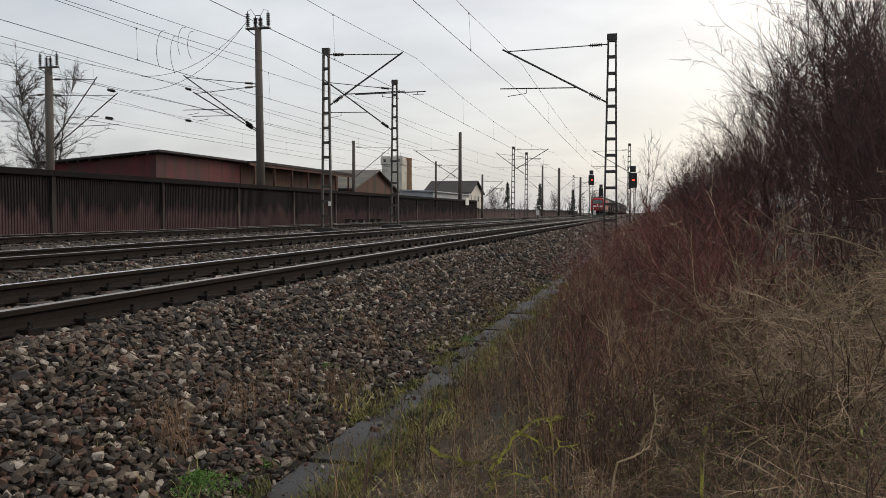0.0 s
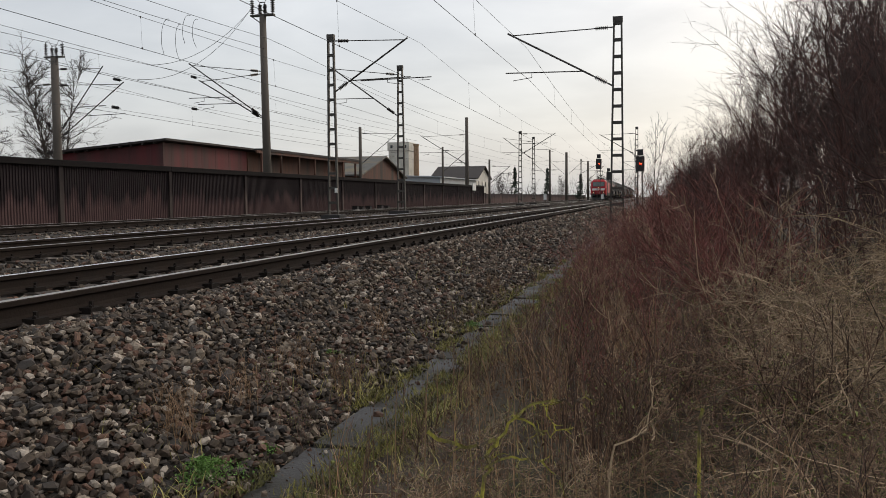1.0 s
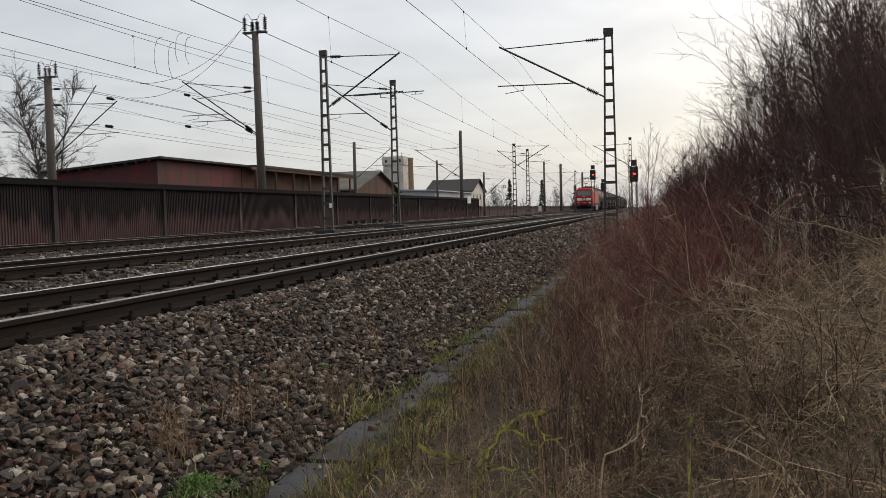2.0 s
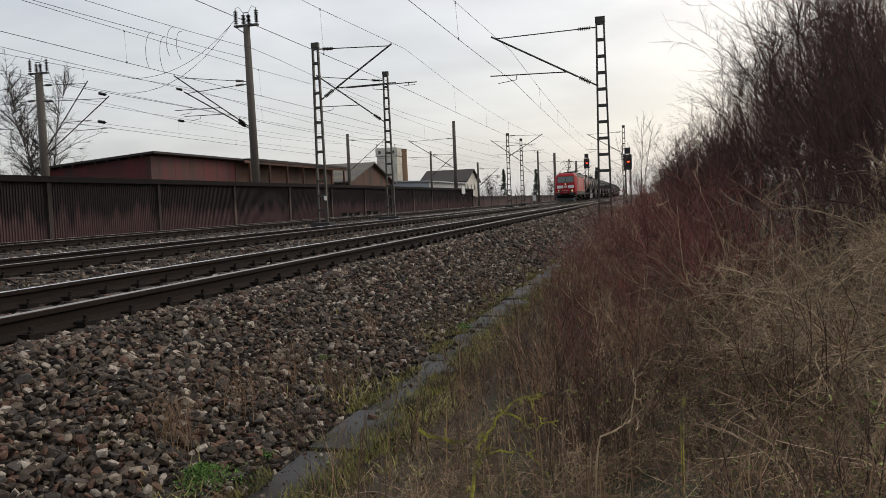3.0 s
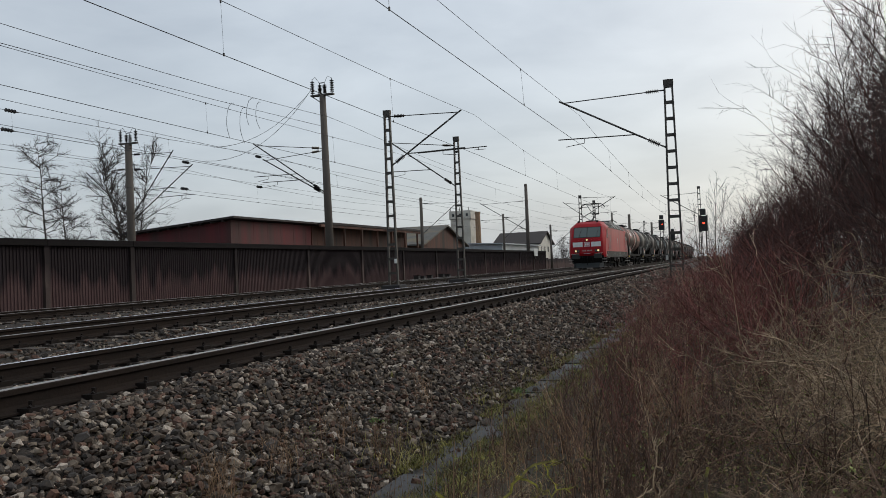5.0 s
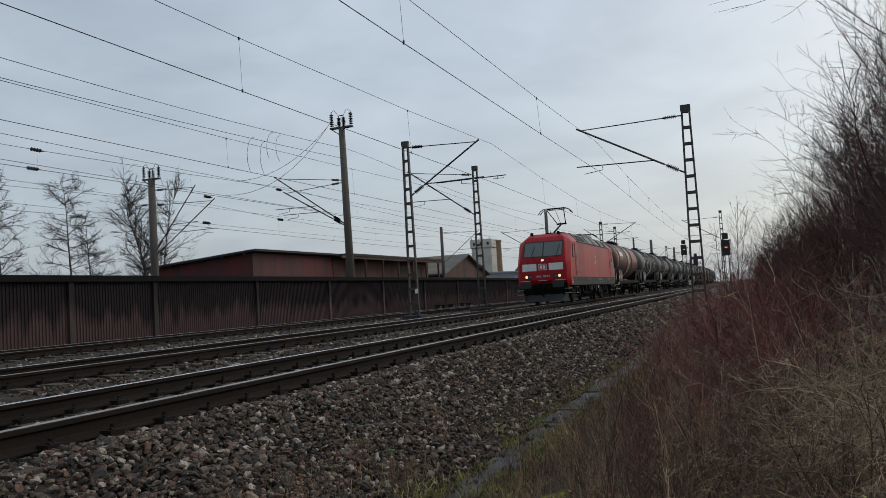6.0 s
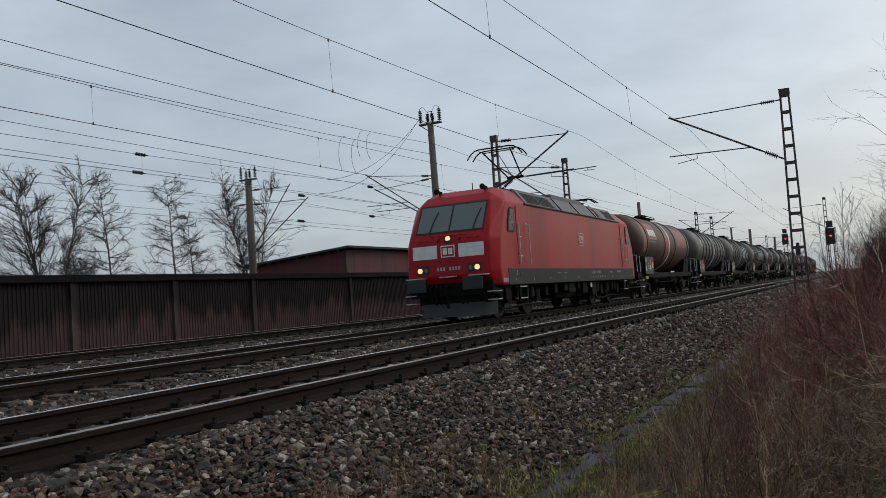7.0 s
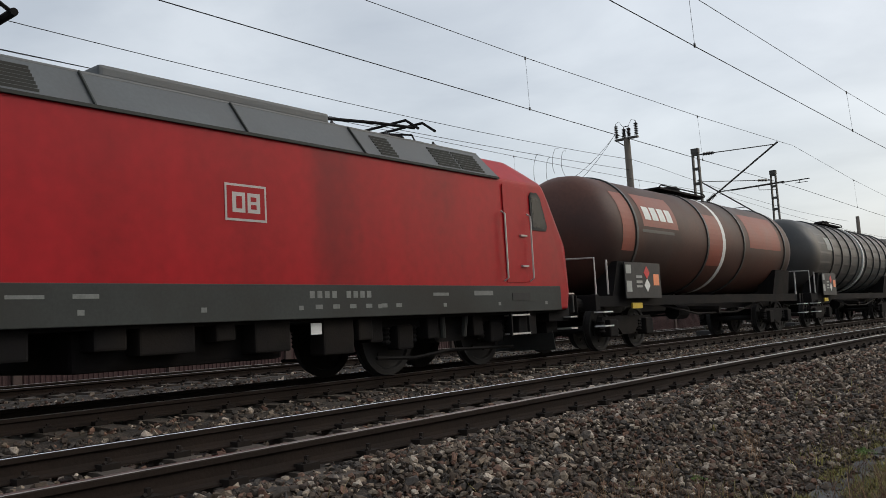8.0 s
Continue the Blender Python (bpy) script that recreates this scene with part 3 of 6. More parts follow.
concrete_pole(-22.38, 46.2, -0.8, 12.32, 0.27, 0.19, [(-4.6, 5.6, 8.9, 6.6, 8.3), (-4.0, 5.5, 7.9, 6.2, 8.15)], True, -0.6, "tall brown-grey concrete pole with switch gear on top")
concrete_pole(-39.9, 49.9, -0.8, 11.3, 0.32, 0.25, [(3.4, 5.4, 9.6, 6.8), (4.9, 5.0, 8.5, 6.2), (-3.4, 5.6, 8.6, 6.6)], True, 0, "concrete pole with switch gear and brackets behind the barrier")
concrete_pole(-21.1, 96.0, -0.8, 10.8, 0.24, 0.18, [(-5.2, 4.6, 7.9, 5.7)])
concrete_pole(-35.2, 98.8, -0.8, 10.3, 0.24, 0.18, [(4.6, 5.0, 8.6, 6.2)])
concrete_pole(-21.5, 112, -0.8, 6.6, 0.17, 0.13, [(2.6, 2.6, 4.8, 3.6)])
concrete_pole(-27.0, 108, -0.8, 8.2, 0.17, 0.13, [(3.2, 4.2, 6.8, 5.0)])
concrete_pole(-21.2, 178, -0.8, 11.4, 0.24, 0.18, [(-3.6, 5.0, 8.2, 6.0)])
concrete_pole(-20.4, 205, -0.8, 12.2, 0.35, 0.3, [(-3.6, 6.0, 9.2, 7.0), (3.6, 6.0, 9.2, 7.0)])
concrete_pole(-16.0, 215, -0.8, 10.4, 0.3, 0.25, [(3.6, 5.0, 8.2, 6.0)])
concrete_pole(-13.4, 260, -0.8, 10.0, 0.3, 0.25)


# ---- overhead wires ----
def wire_run(bm, pts, r):
    return sweep(bm, pts, r, 4)


def overhead_line(x, supports, zc, zm, sag, label, r=0.0085, stagger=0.2, csag=0.06):
    """Contact wire and messenger with droppers; supports: y of the masts; zm: messenger height there; sag in mid-span."""
    t = thing("overhead_line", label, "overhead line", "overhead lines over the tracks")
    c_pts, m_pts, drops = [], [], []
    for i, (a, b) in enumerate(zip(supports, supports[1:])):
        n = max(5, int((b - a) / 9.3))
        for k in range(n + 1):
            u = k / n
            y = a + u * (b - a)
            sx = stagger * (1 if i % 2 else -1) * (1 - 2 * u)
            m = Vector((x + sx * 0.6, y, zm - sag * 4 * u * (1 - u)))
            c = Vector((x + sx, y, zc - csag * 4 * u * (1 - u)))
            if k < n or b == supports[-1]:
                m_pts.append(m); c_pts.append(c)
            if 0 < k < n:
                drops.append((m, c))
    part("contact_wire", wire_run(bmesh.new(), c_pts, r), WIRE, t, "thin dark contact wire")
    part("messenger_wire", wire_run(bmesh.new(), m_pts, r * 0.85), WIRE, t, "thin sagging messenger wire")
    for m, c in drops:
        if m.y < 110:
            bm = wire_run(bmesh.new(), [m, c], 0.0035)
            box(bm, c.x - 0.012, c.x + 0.012, c.y - 0.02, c.y + 0.02, c.z - 0.02, c.z + 0.05)
            box(bm, m.x - 0.012, m.x + 0.012, m.y - 0.02, m.y + 0.02, m.z - 0.05, m.z + 0.02)
            part("dropper", bm, WIRE, t)
    return t


overhead_line(-5.0, [-38, 33.3, 101, 168, 235], 5.33, 6.58, 0.60, "contact and messenger wire over the outer track", 0.0095, 0.2, 0.2)
overhead_line(-9.9, [-34, 35.2, 94.5, 172, 240], 5.58, 7.36, 0.75, "contact and messenger wire over the train's track", 0.0095)
overhead_line(-16.9, [-26, 45.7, 105.4, 172, 240], 5.86, 7.25, 0.45, "contact and messenger wire over the track beside the barrier", 0.0095)
overhead_line(-26.6, [-14, 46.2, 96, 178, 240], 6.95, 8.15, 0.5, "overhead wires of the tracks behind the barrier", 0.012, 0.3)
FAR_LINE = overhead_line(-35.4, [-10, 49.9, 98.8, 178, 240], 6.6, 8.3, 0.6, "overhead wires of a track behind the barrier", 0.013, 0.3)


def feeder(pts, label, r=0.012):
    return part("feeder_wire", wire_run(bmesh.new(), pts, r), WIRE, FAR_LINE, label)


def sagging(p, q, sag, n=14):
    p, q = Vector(p), Vector(q)
    return [p.lerp(q, i / n) - Vector((0, 0, sag * 4 * (i / n) * (1 - i / n))) for i in range(n + 1)]


feeder(sagging((-22.2, -10, 10.1), (-22.2, 46.2, 10.2), 0.7) + sagging((-22.2, 46.2, 10.3), (-22.0, 96, 9.6), 0.5)[1:], "bare feeder wire strung along the pole line")
feeder(sagging((-22.9, -10, 9.0), (-22.4, 46.2, 9.6), 0.4), "second bare feeder wire along the pole line")
feeder(sagging((-30, -8, 9.4), (-30, 110, 9.4), 0.4), "bare wire behind the barrier")
feeder(sagging((-31, -8, 8.4), (-31, 110, 8.4), 0.3), "lower bare wire behind the barrier")
feeder(sagging((-44, -8, 10.4), (-44, 120, 10.2), 0.4), "distant bare wire behind the barrier")
feeder(sagging((-44, -8, 8.9), (-44, 120, 8.7), 0.4), "distant lower bare wire behind the barrier")
# loops from the switch gear down to the wires
feeder(sagging((-23.1, 46.2, 12.1), (-26.6, 40.5, 8.0), 0.9, 10), "jumper cable hanging from the switch gear")
feeder(sagging((-23.1, 46.0, 12.0), (-26.6, 39.5, 7.1), 1.2, 10), "second jumper cable hanging from the switch gear")
feeder(sagging((-39.3, 49.9, 11.2), (-35.4, 47.0, 8.1), 0.7, 10), "jumper cable from the far switch gear")
for i, (y, z, drop) in enumerate(((36.0, 9.3, 1.7), (37.0, 9.25, 1.75), (37.9, 9.85, 1.35), (38.6, 9.8, 1.3))):
    hook = [(-22.4 - 0.08 * k, y - 0.42 * math.sin(0.42 * k) + 0.05 * k * (1 + i % 2), z + 0.12 * math.sin(0.9 * k) - drop * (k / 8) ** 1.3) for k in range(9)]
    feeder(hook, "thin wire loop hanging between two wires", 0.011)
for x, y, z in ((-26.6, 26.2, 7.72), (-26.6, 26.0, 6.92), (-27, 38.4, 6.95), (-27, 38.2, 5.5), (-27, 46, 8.1), (-27, 46, 6.2)):
    insulator("section_insulator", (x, y - 0.36, z), (x, y + 0.36, z), FAR_LINE, 0.085, 4)


# ---- signals ----
SIG_BLACK = mat("signal_black", (0.012, 0.012, 0.013), 0.6, var=0.2, bump=0.0)
SIG_RED = glow_mat("signal_red_lamp", (1.0, 0.05, 0.02), 6.0)


def signal(x, y, base, top, lit, double=True):
    t = thing("railway_signal", "black colour-light railway signal on a steel post" + (" showing red" if lit else ""), "railway signal", "railway signals", m=pose(x, y, base))
    h = top - base
    for s in ((-1, 1) if double else (0,)):
        part("post", beam(bmesh.new(), (0.22 * s, 0, 0), (0.22 * s, 0, h - 1.6), 0.08), MAST_STEEL, t)
    part("signal_head", box(bmesh.new(), -0.38, 0.38, -0.06, 0.1, h - 2.0, h - 0.62, 0.06), SIG_BLACK, t)
    part("number_box", box(bmesh.new(), -0.26, 0.26, -0.05, 0.2, h - 0.56, h, 0.03), SIG_BLACK, t)
    lamp = bmesh.new()
    beam(lamp, (0.05, -0.09, h - 1.25), (0.05, -0.065, h - 1.25), 0.10, n=12)
    part("lamp", lamp, SIG_RED if lit else SIG_BLACK, t, "round red signal lamp" if lit else "dark signal lamp")
    for dz in (0.9, 1.25, 1.6):
        part("hood", beam(bmesh.new(), (0.05, -0.3, h - dz + 0.1), (0.05, -0.06, h - dz + 0.1), 0.12, n=8), SIG_BLACK, t)
    return t


signal(-7.2, 116, -0.4, 6.4, True)
signal(-1.15, 78, -0.9, 4.9, True)
signal(-7.6, 150, -0.4, 5.6, False)


# ---- buildings behind the barrier ----
SHED_RED = mat("shed_red_boards", (0.095, 0.014, 0.016), 0.75, var=0.3, scale=1.5, grain=15, bump=0.1, streak=True, stain=(0.05, 0.02, 0.018))
SHED_BROWN = mat("shed_brown_boards", (0.085, 0.035, 0.022), 0.8, var=0.4, scale=1.5, grain=15, bump=0.1, streak=True, stain=(0.03, 0.02, 0.016))
ROOF_DARK = mat("roof_felt", (0.035, 0.028, 0.026), 0.85, var=0.3, scale=1.5, bump=0.1)
ROOF_GREY = mat("roof_cement", (0.10, 0.095, 0.085), 0.85, var=0.3, scale=1.2, bump=0.1, stain=(0.16, 0.13, 0.08))
PLASTER = mat("pale_plaster", (0.55, 0.52, 0.46), 0.85, var=0.12, scale=0.8, bump=0.05, stain=(0.4, 0.37, 0.32))
BRICK = mat("chimney_brick", (0.27, 0.17, 0.10), 0.85, var=0.25, scale=2, grain=12, bump=0.1)
WINDOW = glass_mat("window_glass", (0.03, 0.035, 0.04))
METAL_GREY = mat("light_grey_sheet", (0.36, 0.38, 0.40), 0.6, 0.2, var=0.15, scale=0.8, bump=0.03)


def board_wall(parent, x, y0, y1, z0, ztop, material, name="wall", step=1.2):
    """A wall along y at x of upright boards, each a shallow rib; ztop(y) is its upper edge."""
    n = max(2, int((y1 - y0) / step))
    for i in range(n):
        bm = bmesh.new()
        a, b = y0 + (y1 - y0) * i / n, y0 + (y1 - y0) * (i + 1) / n - 0.004
        o = 0.008 * (i % 2)
        za, zb = ztop(a), ztop(b)
        v = [bm.verts.new(c) for c in ((x - 0.2, a, z0), (x + o, a, z0), (x + o, b, z0), (x - 0.2, b, z0), (x - 0.2, a, za), (x + o, a, za), (x + o, b, zb), (x - 0.2, b, zb))]
        for f in ((3, 2, 1, 0), (4, 5, 6, 7), (0, 1, 5, 4), (1, 2, 6, 5), (2, 3, 7, 6), (3, 0, 4, 7)):
            bm.faces.new([v[j] for j in f])
        part("board", bm, material, parent)


def red_shed():
    t = thing("storage_shed", "long dark red timber shed with a low dark roof", "shed")
    board_wall(t, -40.0, 63.0, 78.0, -0.8, lambda y: 5.55, SHED_RED)
    board_wall(t, -40.0, 78.2, 106.0, -0.8, lambda y: 5.55, SHED_BROWN)
    slope = lambda x: 5.62 + (x + 40) * 0.075
    for i in range(10):
        a, c = -40.2 - 1.0 * i, -41.196 - 1.0 * i
        o = 0.008 * (i % 2)
        bm = bmesh.new()
        v = [bm.verts.new(q) for q in ((a, 63.2, -0.8), (a, 63.0 - o, -0.8), (c, 63.0 - o, -0.8), (c, 63.2, -0.8), (a, 63.2, slope(a) - 0.1), (a, 63.0 - o, slope(a) - 0.1), (c, 63.0 - o, slope(c) - 0.1), (c, 63.2, slope(c) - 0.1))]
        for f in ((3, 2, 1, 0), (4, 5, 6, 7), (0, 1, 5, 4), (1, 2, 6, 5), (2, 3, 7, 6), (3, 0, 4, 7)):
            bm.faces.new([v[j] for j in f])
        bmesh.ops.recalc_face_normals(bm, faces=bm.faces[:])
        part("board", bm, SHED_RED, t)
    bm = bmesh.new()
    v = [bm.verts.new(q) for q in ((-39.3, 62.4, slope(-39.3)), (-39.3, 78.3, slope(-39.3)), (-51, 78.3, slope(-51)), (-51, 62.4, slope(-51)), (-39.3, 62.4, slope(-39.3) + 0.18), (-39.3, 78.3, slope(-39.3) + 0.18), (-51, 78.3, slope(-51) + 0.18), (-51, 62.4, slope(-51) + 0.18))]
    for f in ((3, 2, 1, 0), (4, 5, 6, 7), (0, 1, 5, 4), (1, 2, 6, 5), (2, 3, 7, 6), (3, 0, 4, 7)):
        bm.faces.new([v[j] for j in f])
    bmesh.ops.recalc_face_normals(bm, faces=bm.faces[:])
    part("roof", bm, ROOF_DARK, t, "low-pitched dark roof")
    part("canopy_roof", box(bmesh.new(), -51, -38.2, 78.4, 107, 5.6, 5.85), ROOF_DARK, t, "overhanging canopy roof")
    part("canopy_beam", box(bmesh.new(), -38.5, -38.3, 77, 107, 5.32, 5.6), SHED_BROWN, t)
    for i in range(7):
        part("canopy_post", box(bmesh.new(), -38.5, -38.3, 78 + 4.6 * i, 78.2 + 4.6 * i, -0.8, 5.35), SHED_BROWN, t)
    for i in range(9):
        part("rafter_end", box(bmesh.new(), -40.6 - 1.1 * i, -40.48 - 1.1 * i, 62.45, 62.95, slope(-40.6 - 1.1 * i) - 0.16, slope(-40.6 - 1.1 * i)), ROOF_DARK, t)
    part("back_wall", box(bmesh.new(), -50.4, -50.2, 63.2, 106, -0.8, 4.6), SHED_RED, t)


def gable_house(name, x0, x1, y0, y1, z0, eave, ridge, wall_m, roof_m, label, cat, windows=(), ridge_along="x"):
    """A pitched-roof building with walls, two roof slabs with overhang, windows as recessed panes with frames."""
    t = thing(name, label, cat)
    bm = bmesh.new()
    xm, ym = (x0 + x1) / 2, (y0 + y1) / 2
    box(bm, x0, x1, y0, y1, z0, eave)
    if ridge_along == "x":
        v = [bm.verts.new(c) for c in ((x0, y0, eave), (x0, y1, eave), (x0, ym, ridge), (x1, y0, eave), (x1, y1, eave), (x1, ym, ridge))]
    else:
        v = [bm.verts.new(c) for c in ((x0, y0, eave), (x1, y0, eave), (xm, y0, ridge), (x0, y1, eave), (x1, y1, eave), (xm, y1, ridge))]
    for f in ((0, 1, 2), (3, 5, 4), (0, 2, 5, 3), (1, 4, 5, 2)):
        bm.faces.new([v[i] for i in f])
    part("wall", bm, wall_m, t)
    o = 0.6
    for s in (-1, 1):
        bm = bmesh.new()
        if ridge_along == "x":
            half = (y1 - y0) / 2
            k = (ridge - eave) / half
            e = [(x0 - o, ym, ridge + 0.02), (x1 + o, ym, ridge + 0.02), (x1 + o, ym + s * (half + o), eave - k * o + 0.02), (x0 - o, ym + s * (half + o), eave - k * o + 0.02)]
        else:
            half = (x1 - x0) / 2
            k = (ridge - eave) / half
            e = [(xm, y0 - o, ridge + 0.02), (xm, y1 + o, ridge + 0.02), (xm + s * (half + o), y1 + o, eave - k * o + 0.02), (xm + s * (half + o), y0 - o, eave - k * o + 0.02)]
        lo = [bm.verts.new(c) for c in e]
        hi = [bm.verts.new((c[0], c[1], c[2] + 0.22)) for c in e]
        bm.faces.new(lo); bm.faces.new(hi[::-1])
        for i in range(4):
            bm.faces.new((lo[i], hi[i], hi[(i + 1) % 4], lo[(i + 1) % 4]))
        bmesh.ops.recalc_face_normals(bm, faces=bm.faces[:])
        part("roof", bm, roof_m, t)
    for face, u, z, w, h in windows:
        if face == "x":
            fr = box(bmesh.new(), x1 - 0.05, x1 + 0.04, u, u + w, z, z + h)
            pn = box(bmesh.new(), x1 + 0.02, x1 + 0.06, u + 0.1, u + w - 0.1, z + 0.1, z + h - 0.1)
        else:
            fr = box(bmesh.new(), u, u + w, y0 - 0.04, y0 + 0.05, z, z + h)
            pn = box(bmesh.new(), u + 0.1, u + w - 0.1, y0 - 0.06, y0 - 0.02, z + 0.1, z + h - 0.1)
        wn = part("window", fr, PLASTER, t)
        part("pane", pn, WINDOW, wn)
    return t


red_shed()
gable_house("barn", -53, -40, 112, 133, -0.8, 4.0, 6.9, SHED_BROWN, ROOF_GREY, "old brown timber barn with a patched grey roof", "barn", [("x", 120, 1.5, 1.6, 1.2)], "x")
gable_house("white_house", -50, -39.5, 190, 206, -0.8, 5.2, 8.0, PLASTER, ROOF_DARK, "white house with a dark pitched roof", "house",
            [("y", -48.6 + 2.6 * i, 3.2, 1.2, 1.4) for i in range(4)] + [("x", 192 + 4 * i, 3.2, 1.3, 1.4) for i in range(4)], "x")
gable_house("low_hall", -58, -38, 150, 182, -0.8, 4.4, 4.8, METAL_GREY, METAL_GREY, "low pale grey metal hall", "hall", (), "y")


def tower():
    t = thing("silo_tower", "pale plastered silo tower with thin antennas", "tower")
    part("shaft", box(bmesh.new(), -68.2, -62.7, 214, 220, -0.8, 13.2), PLASTER, t)
    part("head", box(bmesh.new(), -68.45, -62.45, 213.7, 220.3, 13.2, 15.5, 0.1), PLASTER, t)
    for i in range(3):
        part("window", box(bmesh.new(), -67.6 + 1.9 * i, -67.0 + 1.9 * i, 213.62, 213.8, 13.9, 14.7), WINDOW, t)
    for i, h in enumerate((1.0, 1.9, 0.9)):
        part("antenna", beam(bmesh.new(), (-68.1 + 2.5 * i, 214, 15.5), (-68.1 + 2.5 * i, 214, 15.5 + h), 0.08, n=6), MAST_STEEL, t)
    c = thing("brick_chimney", "round tan-brown brick chimney", "chimney")
    part("stack", lathe(bmesh.new(), [(0.8, -0.8), (0.68, 14.3)], 12, at=(-60.6, 214, 0)), BRICK, c)
    part("crown", lathe(bmesh.new(), [(0.78, 14.3), (0.78, 14.9), (0.5, 14.9)], 12, at=(-60.6, 214, 0)), BRICK, c)


tower()


def lineside_bits():
    for y, h in ((53.5, 0.45), (54.6, 0.4), (56.2, 0.42), (58.8, 0.45), (60.4, 0.4)):
        t = thing("cable_box", "small dark cable box at the foot of the barrier", "cable box", "cable boxes by the barrier")
        part("case", box(bmesh.new(), -19.75, -19.4, y, y + 0.4, -0.6, h - 0.3, 0.02), FOUND, t)
        part("lid", box(bmesh.new(), -19.78, -19.37, y - 0.03, y + 0.43, h - 0.3, h - 0.26, 0.01), BARRIER_CAP, t)
    w = mat("white_marker", (0.6, 0.6, 0.58), 0.7, var=0.15)
    for x, y in ((-12.6, 101), (-7.4, 128)):
        t = thing("marker_post", "white lineside marker post", "marker post", "marker posts")
        part("post", box(bmesh.new(), x - 0.06, x + 0.06, y - 0.05, y + 0.05, -0.5, 0.8), MAST_STEEL, t)
        part("board", box(bmesh.new(), x - 0.18, x + 0.18, y - 0.09, y - 0.06, 0.35, 1.0), w, t, "white marker board")
    t = thing("wall_sign", "pale sign board on the barrier", "sign")
    part("board", box(bmesh.new(), -19.95, -19.9, 93.6, 95.4, 1.5, 2.35), w, t)
    part("bracket", box(bmesh.new(), -20.0, -19.95, 94.4, 94.6, 1.2, 2.2), MAST_STEEL, t)


lineside_bits()


# ---- the train ----
RED = mat("traffic_red_paint", (0.305, 0.0035, 0.0085), 0.42, var=0.28, scale=0.8, grain=6, bump=0.015, stain=(0.085, 0.006, 0.008), stain_at=0.58, streak=True, spec=0.22)
BAND = mat("grey_lower_band", (0.037, 0.040, 0.037), 0.75, spec=0.3, var=0.25, scale=1.2, grain=25, bump=0.05, stain=(0.028, 0.026, 0.022))
ROOFGREY = mat("loco_roof_grey", (0.078, 0.085, 0.089), 0.55, var=0.25, scale=1.0, grain=20, bump=0.05, stain=(0.07, 0.07, 0.07))
UNDER = mat("underframe_black", (0.009, 0.008, 0.008), 0.9, spec=0.15, var=0.35, scale=3, grain=30, bump=0.15, stain=(0.015, 0.012, 0.010))
WHEEL = mat("wheel_steel", (0.016, 0.014, 0.013), 0.8, 0.1, var=0.3, bump=0.1)
WHITE = mat("white_paint", (0.62, 0.62, 0.60), 0.55, var=0.12, bump=0.02)
FAINT = mat("faint_lettering", (0.15, 0.155, 0.145), 0.7, var=0.3, bump=0.0)
PALE = mat("pale_lettering", (0.30, 0.31, 0.29), 0.7, var=0.2, bump=0.0)
# Grey-green base colour holds the windscreen's reflection and interior; tail lamps share it.
SCREEN = glass_mat("reflection_tinted_glass", (0.10, 0.125, 0.118), 0.06)
RUBBER = mat("window_rubber", (0.012, 0.012, 0.012), 0.7, var=0.2, bump=0.0)
HEADLIGHT = glow_mat("headlight_glow", (1.0, 0.62, 0.30), 1.25)
SIDE_GLASS = mat("side_window_glass", (0.016, 0.018, 0.018), 0.3, spec=0.2, var=0.2, bump=0.0)
RAILING = mat("light_handrail", (0.42, 0.40, 0.38), 0.5, 0.3, var=0.15, bump=0.0)
SIGN = mat("sign_white", (0.42, 0.38, 0.36), 0.6, var=0.15, bump=0.0)
LOGO_RED = mat("traffic_red_paint", (0.37, 0.008, 0.011), 0.45, var=0.2, scale=0.8, grain=6, bump=0.015, stain=(0.13, 0.008, 0.010), stain_at=0.60, streak=True, spec=0.3)

NOSE = ((0.95, -0.22), (1.30, -0.36), (2.24, -0.31), (2.50, -0.19), (3.44, 0.38), (3.68, 0.66), (3.88, 1.15))
LEN = 15.85


def nose_y(z):
    for (za, ya), (zb, yb) in zip(NOSE, NOSE[1:]):
        if z <= zb:
            return ya + (yb - ya) * (z - za) / (zb - za)
    return NOSE[-1][1]


def nose_panel(bm, x0, x1, z0, z1, off, thick=0.02):
    """A thin slab lying on the sloping front."""
    f = [(x0, nose_y(z0) - off, z0), (x1, nose_y(z0) - off, z0), (x1, nose_y(z1) - off, z1), (x0, nose_y(z1) - off, z1)]
    a = [bm.verts.new(c) for c in f]
    b = [bm.verts.new((c[0], c[1] + thick, c[2])) for c in f]
    bm.faces.new(a); bm.faces.new(b[::-1])
    for i in range(4):
        bm.faces.new((a[i], b[i], b[(i + 1) % 4], a[(i + 1) % 4]))
    bmesh.ops.recalc_face_normals(bm, faces=bm.faces[:])
    return bm


